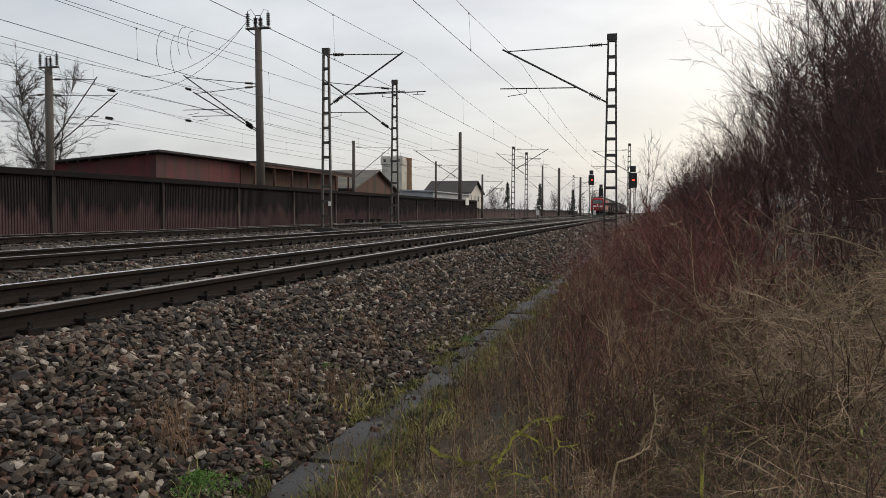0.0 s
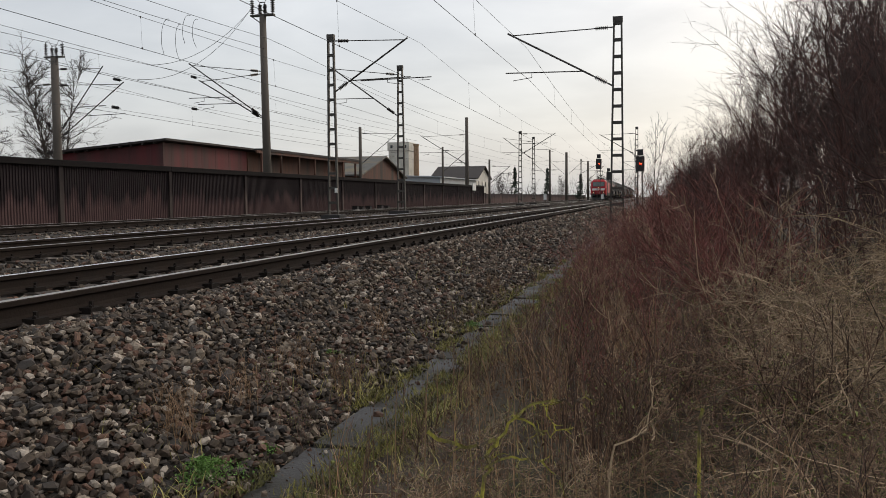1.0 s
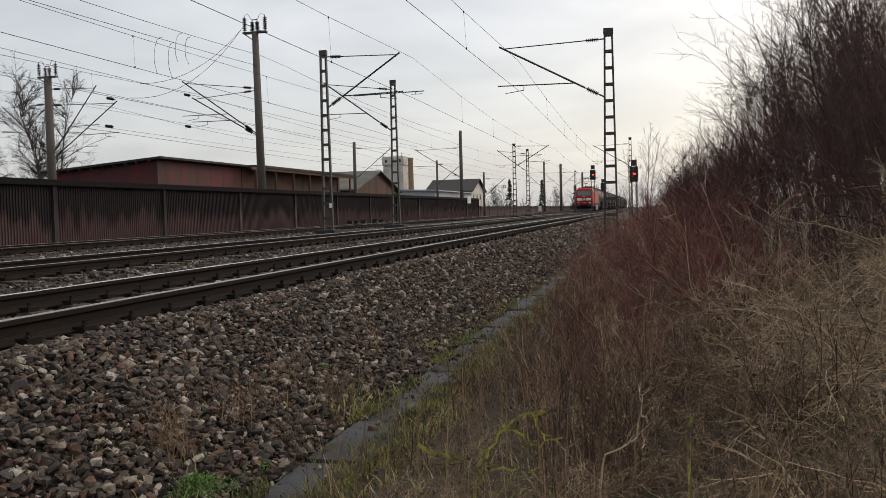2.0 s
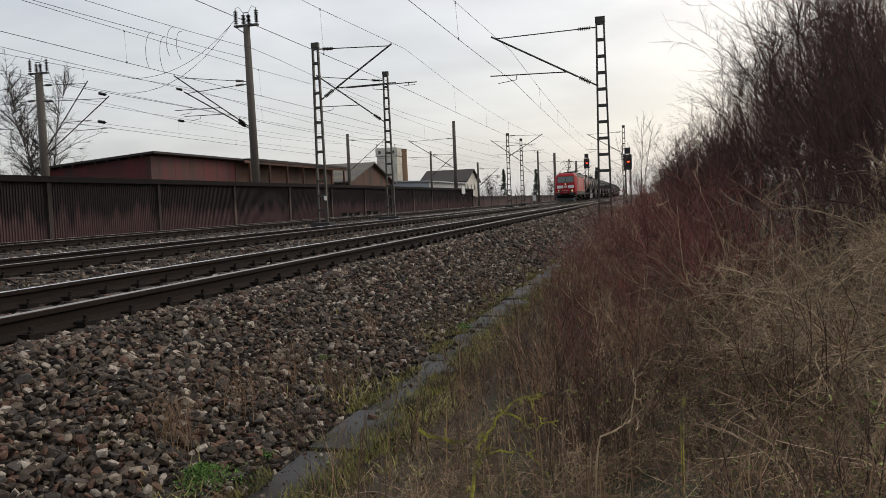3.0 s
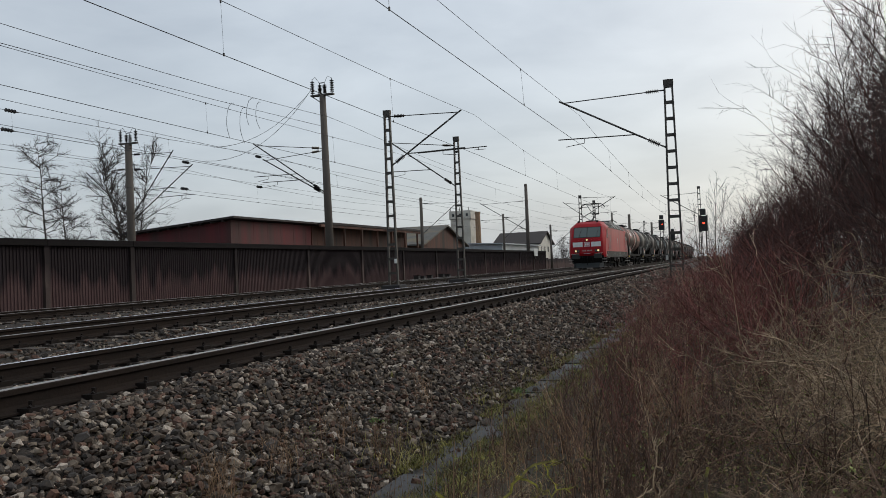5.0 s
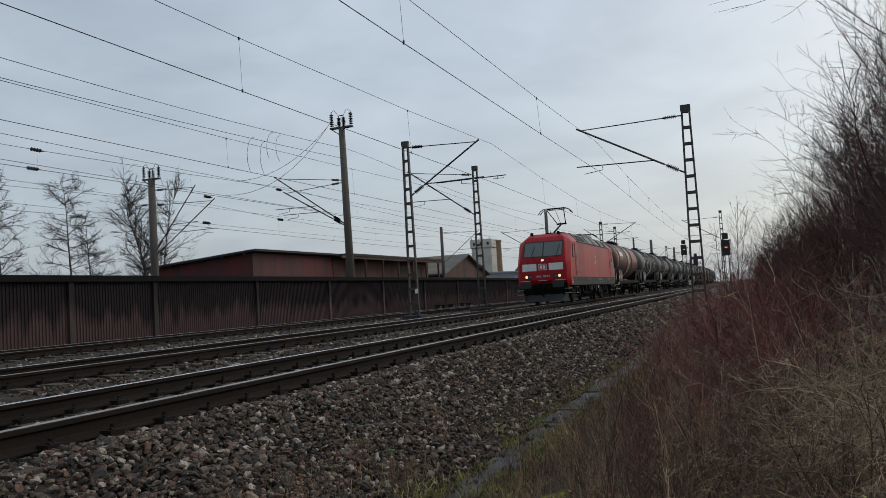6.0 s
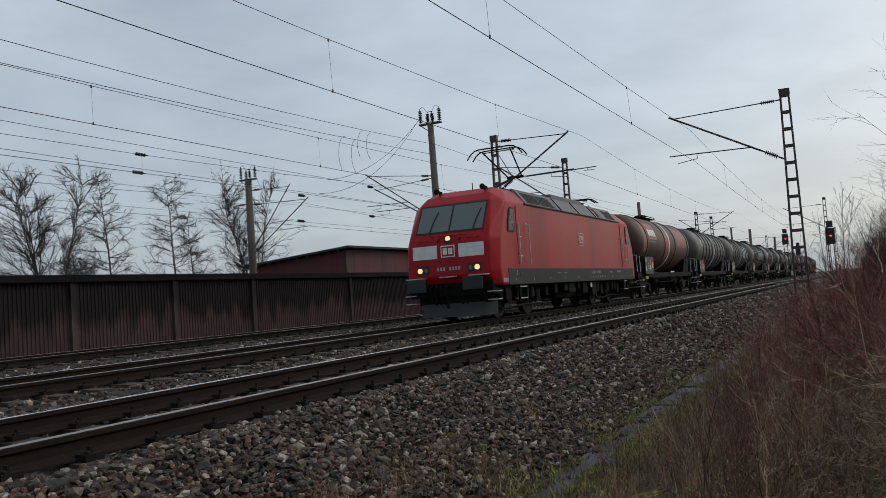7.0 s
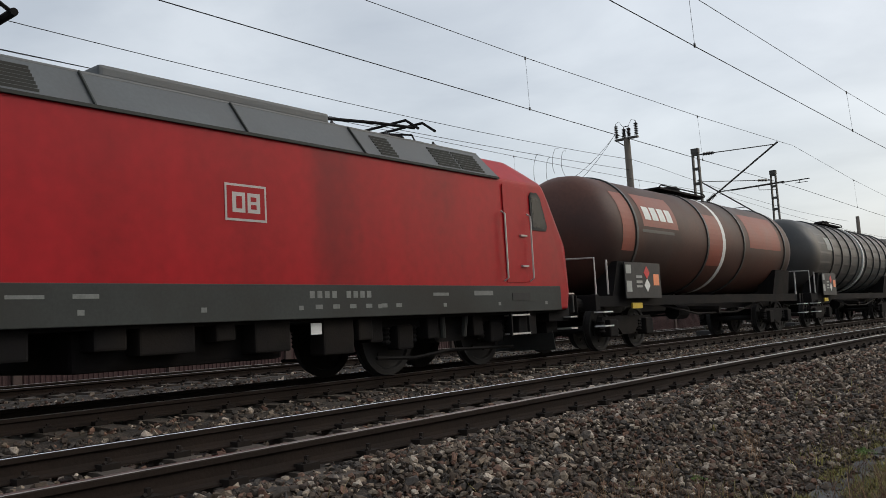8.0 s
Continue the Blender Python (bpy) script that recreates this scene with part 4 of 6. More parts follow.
def wheelset(parent, y, r=0.6, gauge=0.75, inner=0.68):
    """An axle with two wheels, turned about its own centre."""
    ax = beam(bmesh.new(), (-0.9, 0, 0), (0.9, 0, 0), 0.08, n=10)
    w = part("wheelset", ax, WHEEL, parent)
    w.matrix_basis = pose(0, y, r)
    for s in (-1, 1):
        bm = lathe(bmesh.new(), [(0.10, -0.08), (0.16, -0.08), (0.18, -0.03), (r * 0.8, -0.03), (r * 0.84, -0.068), (r - 0.004, -0.068), (r - 0.004, 0.055), (r + 0.028, 0.06), (r + 0.028, 0.085), (r * 0.84, 0.085), (r * 0.8, 0.02), (0.1, 0.04)], 28, "x")
        if s > 0:
            bmesh.ops.scale(bm, vec=(-1, 1, 1), verts=bm.verts[:])
            bmesh.ops.reverse_faces(bm, faces=bm.faces[:])
        for k in range(6):
            c, sn = math.cos(k * 1.0472) * r * 0.55, math.sin(k * 1.0472) * r * 0.55
            beam(bm, (-0.04 * -s * -1, c, sn), (s * 0.06, c, sn), 0.035, n=6)
        o = part("wheel", bm, WHEEL, w, "dark steel railway wheel")
        o.matrix_basis = pose(s * gauge, 0, 0)
    return w


AXLES = []


def bogie(parent, yc, base, r, side=1.02, loco=True):
    """Bogie frame with axle boxes and springs; its wheelsets hang under the vehicle."""
    b = part("bogie_frame", box(bmesh.new(), -0.95, 0.95, yc - 0.35, yc + 0.35, r - 0.02, r + 0.28, 0.03), UNDER, parent)
    for s in (-1, 1):
        x = s * side
        bm = bmesh.new()
        if loco:
            prism_pts = [(yc - base / 2 - 0.55, r + 0.18), (yc - 0.55, r + 0.14), (yc - 0.35, r - 0.12), (yc + 0.35, r - 0.12), (yc + 0.55, r + 0.14), (yc + base / 2 + 0.55, r + 0.18), (yc + base / 2 + 0.55, r + 0.36), (yc - base / 2 - 0.55, r + 0.36)]
        else:
            prism_pts = [(yc - base / 2 - 0.45, r + 0.02), (yc - 0.45, r - 0.02), (yc - 0.3, r - 0.16), (yc + 0.3, r - 0.16), (yc + 0.45, r - 0.02), (yc + base / 2 + 0.45, r + 0.02), (yc + base / 2 + 0.3, r + 0.26), (yc - base / 2 - 0.3, r + 0.26)]
        va = [bm.verts.new((x - 0.07, y, z)) for y, z in prism_pts]
        vb = [bm.verts.new((x + 0.07, y, z)) for y, z in prism_pts]
        bm.faces.new(va); bm.faces.new(vb[::-1])
        for i in range(len(va)):
            bm.faces.new((va[i], vb[i], vb[(i + 1) % len(va)], va[(i + 1) % len(va)]))
        bmesh.ops.recalc_face_normals(bm, faces=bm.faces[:])
        sf = part("side_frame", bm, UNDER, b)
        for d in (-base / 2, base / 2):
            part("axle_box", box(bmesh.new(), x - 0.13 + 0.06 * s, x + 0.13 + 0.06 * s, yc + d - 0.19, yc + d + 0.19, r - 0.19, r + 0.2, 0.04), UNDER, b)
            for dd in (-0.32, 0.32):
                part("spring", lathe(bmesh.new(), [(0.09 if k % 2 else 0.065, r - 0.1 + 0.035 * k) for k in range(9)], 10, at=(x + 0.03 * s, yc + d + dd, 0)), UNDER, b)
        if loco:
            for d in (-base / 2 - 0.72, -0.62, 0.62, base / 2 + 0.72):
                part("sand_box", box(bmesh.new(), x - 0.02, x + s * 0.24 if s > 0 else x + 0.02, yc + d - 0.14, yc + d + 0.14, r - 0.05, r + 0.36, 0.03) if s > 0 else box(bmesh.new(), x - 0.24, x + 0.02, yc + d - 0.14, yc + d + 0.14, r - 0.05, r + 0.36, 0.03), UNDER, b, "black box on the bogie")
            for d in (-0.28, 0.28):
                part("damper", beam(bmesh.new(), (x + s * 0.16, yc + d, r - 0.05), (x + s * 0.2, yc + d * 1.2, r + 0.42), 0.05, n=8), BAND, b, "upright damper")
            part("brake_rod", sweep(bmesh.new(), [(x + s * 0.1, yc - base / 2 - 0.6, r - 0.3), (x + s * 0.1, yc - base / 2 + 0.3, r - 0.34), (x + s * 0.1, yc, r - 0.26), (x + s * 0.1, yc + base / 2 + 0.6, r - 0.3)], 0.03), UNDER, b)
    for d in (-base / 2, base / 2):
        AXLES.append((wheelset(parent, yc + d, r), yc + d, r))


def buffer_pair(parent, y, out, z=1.06):
    """Two buffers at y that point towards out (-1 or 1) along the vehicle."""
    for s in (-1, 1):
        bm = lathe(bmesh.new(), [(0.13, 0), (0.13, 0.32), (0.09, 0.34), (0.09, 0.56)], 12, "y")
        box(bm, -0.3, 0.3, 0.56, 0.6, -0.18, 0.18, 0.015)
        if out < 0:
            bmesh.ops.rotate(bm, verts=bm.verts[:], cent=(0, 0, 0), matrix=Matrix.Rotation(math.pi, 3, "Z"))
        b = part("buffer", bm, UNDER, parent, "dark sprung buffer with an oblong head")
        b.matrix_basis = pose(s * 0.875, y, z)


def text_mesh(name, words, size, material, parent, m, label=""):
    cu = bpy.data.curves.new(name, "FONT")
    cu.body, cu.size, cu.extrude = words, size, 0.002
    tmp = bpy.data.objects.new(name, cu)
    me = bpy.data.meshes.new_from_object(tmp)
    bpy.data.objects.remove(tmp)
    me.materials.append(material)
    ob = new(name, me)
    ob.parent = parent
    ob.matrix_basis = m
    return tagged(ob, label)


def flip(y):
    return LEN - y


def side_poly(xa, xb, pts):
    """A flat plate of (y, z) outline between xa and xb."""
    bm = bmesh.new()
    va = [bm.verts.new((xa, y, z)) for y, z in pts]
    vb = [bm.verts.new((xb, y, z)) for y, z in pts]
    bm.faces.new(va); bm.faces.new(vb[::-1])
    for i in range(len(pts)):
        bm.faces.new((va[i], vb[i], vb[(i + 1) % len(pts)], va[(i + 1) % len(pts)]))
    bmesh.ops.recalc_face_normals(bm, faces=bm.faces[:])
    return bm


def build_loco():
    t = thing("locomotive", "red electric locomotive with a dark grey lower band and grey roof", "locomotive")
    # red body shell, both noses alike
    pts = []
    for f in (lambda y: y, flip):
        for z, y in NOSE:
            w = 1.28 if z < 1.5 else 1.27 if z < 2.3 else 1.24 if z < 2.6 else 1.12 if z < 3.5 else 1.02 if z < 3.7 else 0.9
            pts += [(w, f(y), z), (-w, f(y), z)]
        for z, y, w in ((0.95, 0.06, 1.475), (1.4, -0.02, 1.475), (2.3, 0.12, 1.475), (3.38, 0.72, 1.46), (3.82, 1.5, 1.08)):
            pts += [(w, f(y), z), (-w, f(y), z)]
    bm = bmesh.new()
    for p in pts:
        bm.verts.new(p)
    bmesh.ops.convex_hull(bm, input=bm.verts[:])
    bmesh.ops.dissolve_limit(bm, angle_limit=0.05, verts=bm.verts[:], edges=bm.edges[:])
    bmesh.ops.bevel(bm, geom=[e for e in bm.edges], offset=0.05, segments=3, affect="EDGES", profile=0.6, clamp_overlap=True)
    body = part("body", bm, RED, t, "weathered traffic-red body shell")
    # seams and doors of the side
    for s in (-1, 1):
        x = s * 1.475
        for f, k in ((lambda y: y, 1), (flip, -1)):
            a, b = sorted((f(1.42), f(2.12)))
            part("cab_door", box(bmesh.new(), min(x, x + s * 0.012), max(x, x + s * 0.012), a, b, 1.47, 3.28, 0.004), RED, t, "red cab side door")
            for yy in (1.36, 2.2):
                rail = sweep(bmesh.new(), [(x + s * 0.01, f(yy), 1.5), (x + s * 0.09, f(yy), 1.55), (x + s * 0.09, f(yy), 2.72), (x + s * 0.01, f(yy), 2.77)], 0.018)
                part("handrail", rail, RAILING, t, "pale steel handrail")
            for zz in (1.78, 2.35):
                part("door_handle", box(bmesh.new(), min(x, x + s * 0.06), max(x, x + s * 0.06), min(f(1.45), f(1.65)), max(f(1.45), f(1.65)), zz - 0.015, zz + 0.015), RAILING, t)
            fr = part("side_window", side_poly(x - s * 0.01, x + s * 0.014, [(f(y), z) for y, z in ((0.70, 2.48), (1.22, 2.48), (1.22, 3.14), (1.16, 3.21), (0.96, 3.21), (0.86, 3.12), (0.66, 2.58))]), RUBBER, t, "cab side window in a black frame")
            part("pane", side_poly(x, x + s * 0.02, [(f(y), z) for y, z in ((0.75, 2.53), (1.17, 2.53), (1.17, 3.13), (1.13, 3.16), (0.98, 3.16), (0.90, 3.08), (0.72, 2.60))]), SIDE_GLASS, fr)
            a, b = sorted((f(1.42), f(2.0)))
            # No hollow is cut: a flat black plate paints the shade of the step recess.
            st = part("step_recess", box(bmesh.new(), min(x, x + s * 0.022), max(x, x + s * 0.022), a, b, 1.14, 1.28), RUBBER, t)
            for zz in (0.86, 0.52):
                part("footstep", box(bmesh.new(), min(s * 1.28, s * 1.46), max(s * 1.28, s * 1.46), a, b, zz, zz + 0.03), RAILING, t, "pale metal footstep")
            for yy in (a, b):
                part("step_bracket", box(bmesh.new(), min(s * 1.40, s * 1.45), max(s * 1.40, s * 1.45), yy - 0.02, yy + 0.02, 0.5, 1.0), UNDER, t)
        part("corner_plate", box(bmesh.new(), min(s * 1.44, s * 1.494), max(s * 1.44, s * 1.494), 0.06, 0.44, 1.03, 1.14), PALE, t, "small pale plate at the cab corner")
        a, b = 0.52, LEN - 0.3
        part("lower_band", box(bmesh.new(), min(s * 1.3, s * 1.488), max(s * 1.3, s * 1.488), a, b, 0.94, 1.41, 0.01), BAND, t, "dark grey lower side band")
        # small markings on the band, and the fleet number as bars
        rng = random.Random(8)
        xo = s * 1.4905
        marks = [(8.95 + 0.14 * i, 1.22, 0.09, 0.10) for i in range(9) if i != 4] + [(9.05 + 0.33 * i, 1.07, 0.13, 0.06) for i in range(6)] + [(1.0 + 1.55 * i, 1.06, 0.08, 0.06) for i in range(10)] + [(12.7, 1.24, 0.55, 0.08), (11.6, 1.24, 0.4, 0.05), (4.9, 1.24, 0.4, 0.04), (5.6, 1.24, 0.3, 0.05)]
        for y, z, w, h in marks:
            part("marking", box(bmesh.new(), min(xo - s * 0.004, xo), max(xo - s * 0.004, xo), y, y + w, z, z + h), FAINT, t)
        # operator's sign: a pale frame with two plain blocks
        for (ya, yb, za, zb, m, o) in ((7.6, 8.26, 2.22, 2.70, SIGN, 0.0), (7.63, 8.23, 2.25, 2.67, RED, 0.003), (7.71, 7.91, 2.33, 2.59, SIGN, 0.006), (7.95, 8.15, 2.33, 2.59, SIGN, 0.006), (7.77, 7.86, 2.38, 2.54, RED, 0.009), (8.0, 8.09, 2.38, 2.44, RED, 0.009), (8.0, 8.09, 2.48, 2.54, RED, 0.009)):
            xs = sorted((x, x + s * (0.003 + o)))
            part("side_sign", box(bmesh.new(), *xs, ya, yb, za, zb), m, t)
        # roof flank with louvres
        bm = bmesh.new()
        va = [bm.verts.new(c) for c in ((s * 1.47, 2.42, 3.385), (s * 1.47, LEN - 2.15, 3.385), (s * 1.10, LEN - 2.3, 3.86), (s * 1.10, 2.42, 3.86))]
        vb = [bm.verts.new(c) for c in ((s * 1.2, 2.42, 3.36), (s * 1.2, LEN - 2.15, 3.36), (s * 0.9, LEN - 2.3, 3.8), (s * 0.9, 2.42, 3.8))]
        bm.faces.new(va); bm.faces.new(vb[::-1])
        for i in range(4):
            bm.faces.new((va[i], vb[i], vb[(i + 1) % 4], va[(i + 1) % 4]))
        bmesh.ops.recalc_face_normals(bm, faces=bm.faces[:])
        flank = part("roof_flank", bm, ROOFGREY, t, "sloping grey roof side")
        for a, b in ((2.7, 3.95), (4.05, 5.3), (10.6, 11.0), (12.0, 12.6), (12.65, 13.3)):
            bm = bmesh.new()
            for k in range(7):
                u = 0.15 + 0.11 * k
                p = Vector((s * (1.47 - 0.37 * u), 0, 3.385 + 0.475 * u))
                box(bm, p.x - 0.012, p.x + 0.012, a, b, p.z - 0.012, p.z + 0.022)
            part("louvre", bm, BAND, flank, "dark air grille")
        for y in (5.9, 8.0, 10.2):
            bm = bmesh.new()
            beam(bm, (s * 1.475, y, 3.39), (s * 1.105, y, 3.868), 0.02, 0.05)
            part("roof_seam", bm, BAND, flank)
        part("rain_gutter", box(bmesh.new(), min(s * 1.455, s * 1.50), max(s * 1.455, s * 1.50), 2.2, LEN - 2.2, 3.36, 3.40), BAND, t)
    part("roof_deck", box(bmesh.new(), -1.10, 1.10, 2.3, LEN - 2.3, 3.78, 3.90, 0.03), ROOFGREY, t, "grey roof deck")
    part("roof_hood", box(bmesh.new(), -1.02, 1.02, 6.2, 9.9, 3.88, 4.06, 0.05), ROOFGREY, t, "raised grey roof cover")
    for i in range(5):
        insulator("roof_insulator", (0.35 * (-1) ** i, 10.6 + 0.65 * i, 3.9), (0.35 * (-1) ** i, 10.6 + 0.65 * i, 4.2), t, 0.09, 5)
    part("roof_busbar", sweep(bmesh.new(), [(0.35, 10.4, 4.24), (-0.35, 11.3, 4.24), (0.35, 12.6, 4.24), (-0.2, 13.4, 4.22)], 0.02), UNDER, t)
    # front: windscreen, lamps, plates, number bars
    for f, turn in ((1, None), (-1, True)):
        def put(name, bm, m, label="", parent=None):
            if turn:
                bmesh.ops.rotate(bm, verts=bm.verts[:], cent=(0, LEN / 2, 0), matrix=Matrix.Rotation(math.pi, 3, "Z"))
            return part(name, bm, m, parent or t, label)
        fr = put("windscreen", nose_panel(bmesh.new(), -1.08, 1.08, 2.55, 3.42, 0.012), RUBBER, "divided windscreen in a black frame")
        for a, b in ((-1.03, -0.03), (0.03, 1.03)):
            put("pane", nose_panel(bmesh.new(), a, b, 2.60, 3.37, 0.022), SCREEN, "windscreen pane with a grey-green reflection in its colour", fr)
        for a in (-0.62, 0.75):
            bm = bmesh.new()
            sweep(bm, [(a, nose_y(2.55) - 0.06, 2.55), (a + 0.06, nose_y(2.9) - 0.05, 2.9), (a + 0.16, nose_y(3.2) - 0.04, 3.2)], 0.016)
            put("wiper", bm, RUBBER, "black windscreen wiper")
        put("window_rail", sweep(bmesh.new(), [(-0.55, -0.22, 2.48), (-0.5, -0.30, 2.46), (0.5, -0.30, 2.46), (0.55, -0.22, 2.48)], 0.016), RED)
        for a in (-0.98, 0.62):
            put("grab_rail", sweep(bmesh.new(), [(a, -0.22, 2.36), (a, -0.36, 2.34), (a + 0.34, -0.36, 2.34), (a + 0.34, -0.22, 2.36)], 0.016), RED)
        for a in (-1.12, 0.34):
            put("pale_panel", nose_panel(bmesh.new(), a, a + 0.78, 1.82, 2.20, 0.012), WHITE, "pale reflective front panel")
        for (a, b, za, zb, m, o) in ((-0.22, 0.22, 1.84, 2.18, WHITE, 0.010), (-0.19, 0.19, 1.87, 2.15, LOGO_RED, 0.014), (-0.15, -0.02, 1.92, 2.10, WHITE, 0.018), (0.02, 0.15, 1.92, 2.10, WHITE, 0.018)):
            put("front_sign", nose_panel(bmesh.new(), a, b, za, zb, o), m)
        for i in range(8):
            if i == 3:
                continue
            a = -0.36 + 0.095 * i
            put("number_bar", nose_panel(bmesh.new(), a, a + 0.06, 1.46, 1.56, 0.010), PALE)
        for a in (-0.9, 0.9, 0.0):
            z = 2.37 if a == 0 else 1.50
            rec = bmesh.new()
            y = nose_y(z)
            if a:
                nose_panel(rec, a - 0.30 if a > 0 else a - 0.11, a + 0.11 if a > 0 else a + 0.30, z - 0.13, z + 0.13, 0.012)
            else:
                nose_panel(rec, -0.12, 0.12, z - 0.12, z + 0.10, 0.012)
            hl = put("headlight", rec, RUBBER, "headlight in a dark recess")
            bm = beam(bmesh.new(), (a, y - 0.035, z), (a, y + 0.01, z), 0.075, n=18)
            put("lens", bm, HEADLIGHT if not turn else WHITE, "lit warm-white lamp lens" if not turn else "", hl)
            if a:
                bm = beam(bmesh.new(), (a - 0.2 * (1 if a > 0 else -1), y - 0.03, z), (a - 0.2 * (1 if a > 0 else -1), y + 0.01, z), 0.06, n=14)
                put("tail_lamp", bm, SCREEN, "unlit tail lamp", hl)
        for a in (-0.34, 0.34):
            put("front_cap", beam(bmesh.new(), (a, -0.35, 2.37), (a, -0.2, 2.37), 0.055, n=10), LOGO_RED)
        put("buffer_beam", box(bmesh.new(), -1.3, 1.3, -0.28, 0.5, 0.72, 1.24, 0.02), UNDER)
        for a, b in ((-1.25, -0.72), (-0.25, 0.25), (0.72, 1.25)):
            put("front_step", box(bmesh.new(), a, b, -0.62 if abs(a + b) > 0.5 else -0.5, -0.3, 1.26, 1.29), RAILING, "pale step plate over the buffer")
        for s in (-1, 1):
            bm = lathe(bmesh.new(), [(0.15, 0.3), (0.15, -0.1), (0.10, -0.14), (0.10, -0.32)], 14, "y", at=(s * 0.875, -0.35, 1.06))
            box(bm, s * 0.875 - 0.3, s * 0.875 + 0.3, -0.73, -0.67, 0.88, 1.24, 0.02)
            put("buffer", bm, BAND, "dark grey buffer with an oblong head")
            for dz in (0.55, 0.78):
                put("shunter_step", box(bmesh.new(), s * 1.3 - 0.17, s * 1.3 + 0.17, -0.3, -0.05, dz, dz + 0.03), RAILING)
        put("coupling_hook", sweep(bmesh.new(), [(0, -0.25, 1.0), (0, -0.62, 0.98), (0.02, -0.66, 0.84), (0.02, -0.55, 0.55), (0.0, -0.5, 0.4)], 0.045), UNDER, "black screw coupling")
        for k, a in enumerate((-0.55, -0.4, -0.25, 0.28, 0.42)):
            put("brake_hose", sweep(bmesh.new(), [(a, -0.25, 1.1), (a, -0.48, 0.95), (a + 0.04, -0.52, 0.62), (a + 0.12, -0.36, 0.5)], 0.03), UNDER, "black rubber air hose")
        bm = bmesh.new()
        v = [bm.verts.new(c) for c in ((-1.2, 0.15, 0.14), (-0.9, -0.3, 0.14), (0.9, -0.3, 0.14), (1.2, 0.15, 0.14), (-1.2, 0.25, 0.52), (-0.95, -0.18, 0.52), (0.95, -0.18, 0.52), (1.2, 0.25, 0.52))]
        for q in ((0, 1, 5, 4), (1, 2, 6, 5), (2, 3, 7, 6)):
            bm.faces.new([v[i] for i in q])
        bmesh.ops.solidify(bm, geom=bm.faces[:], thickness=0.04)
        put("snow_plough", bm, ROOFGREY, "dark grey track clearer plate")
        put("front_apron", box(bmesh.new(), -1.1, 1.1, -0.12, 0.3, 0.5, 0.74), UNDER)
    for s, y in ((-0.75, 0.95), (0.75, 0.95)):
        bm = lathe(bmesh.new(), [(0.09, 0.0), (0.045, 0.08), (0.035, 0.34)], 12, "y", at=(s, y - 0.2, 3.88))
        beam(bm, (s, y, 3.75), (s, y, 3.93), 0.028, n=6)
        part("horn", bm, UNDER, t, "black roof horn")
    part("antenna", sweep(bmesh.new(), [(0.2, 1.3, 3.85), (0.2, 1.3, 4.1)], 0.015), UNDER, t)
    # raised pantograph near the front, folded one behind
    pan = part("pantograph", box(bmesh.new(), -0.5, 0.5, 3.1, 4.5, 3.98, 4.06), UNDER, t, "raised black single-arm pantograph")
    for a in (-0.5, 0.5):
        for y in (3.1, 4.5):
            insulator("insulator", (a, y, 3.86), (a, y, 4.0), pan, 0.07, 3)
    part("lower_arm", beam(bmesh.new(), (0, 3.3, 4.1), (0, 5.55, 4.72), 0.055, n=8, w2=0.04), UNDER, pan)
    part("knee", beam(bmesh.new(), (-0.3, 5.55, 4.72), (0.3, 5.55, 4.72), 0.05, n=8), UNDER, pan)
    for a in (-1, 1):
        part("upper_arm", beam(bmesh.new(), (a * 0.25, 5.55, 4.72), (a * 0.5, 3.95, 5.44), 0.026, n=6), UNDER, pan)
    part("guide_rod", beam(bmesh.new(), (0.0, 5.3, 4.7), (0.0, 4.0, 5.40), 0.014, n=5), UNDER, pan)
    for y in (3.75, 4.2):
        part("collector_strip", sweep(bmesh.new(), [(-0.98, y, 5.22), (-0.86, y, 5.38), (-0.7, y, 5.49), (-0.55, y, 5.52), (0.55, y, 5.52), (0.7, y, 5.49), (0.86, y, 5.38), (0.98, y, 5.22)], 0.024), UNDER, pan, "curved collector head")
    part("head_frame", sweep(bmesh.new(), [(-0.55, 3.75, 5.46), (-0.55, 4.2, 5.46), (0.55, 4.2, 5.46), (0.55, 3.75, 5.46)], 0.018), UNDER, pan)
    fold = part("folded_pantograph", box(bmesh.new(), -0.5, 0.5, 11.2, 12.6, 3.98, 4.05), UNDER, t, "folded black pantograph lying on the roof")
    part("lower_arm", sweep(bmesh.new(), [(0, 12.4, 4.1), (0, 11.4, 4.16), (0, 10.4, 4.2)], 0.05), UNDER, fold)
    for a in (-1, 1):
        part("upper_arm", sweep(bmesh.new(), [(a * 0.2, 10.4, 4.24), (a * 0.4, 11.6, 4.3), (a * 0.5, 12.5, 4.33)], 0.03), UNDER, fold)
        part("spring", lathe(bmesh.new(), [(0.05 if k % 2 else 0.035, 11.9 + 0.05 * k) for k in range(11)], 8, "y", (a * 0.3, 0, 4.16)), UNDER, fold)
    part("collector_strip", sweep(bmesh.new(), [(-0.98, 12.05, 4.16), (-0.7, 12.05, 4.36), (0.7, 12.05, 4.36), (0.98, 12.05, 4.16)], 0.026), UNDER, fold)
    part("drive_box", box(bmesh.new(), -0.25, 0.25, 12.6, 13.0, 3.92, 4.2, 0.03), UNDER, fold)
    for a in (-0.5, 0.5):
        for y in (11.2, 12.6):
            insulator("insulator", (a, y, 3.86), (a, y, 4.0), fold, 0.07, 3)
    part("collector_strip", sweep(bmesh.new(), [(-0.98, 12.5, 4.18), (-0.7, 12.5, 4.38), (0.7, 12.5, 4.38), (0.98, 12.5, 4.18)], 0.026), UNDER, fold)
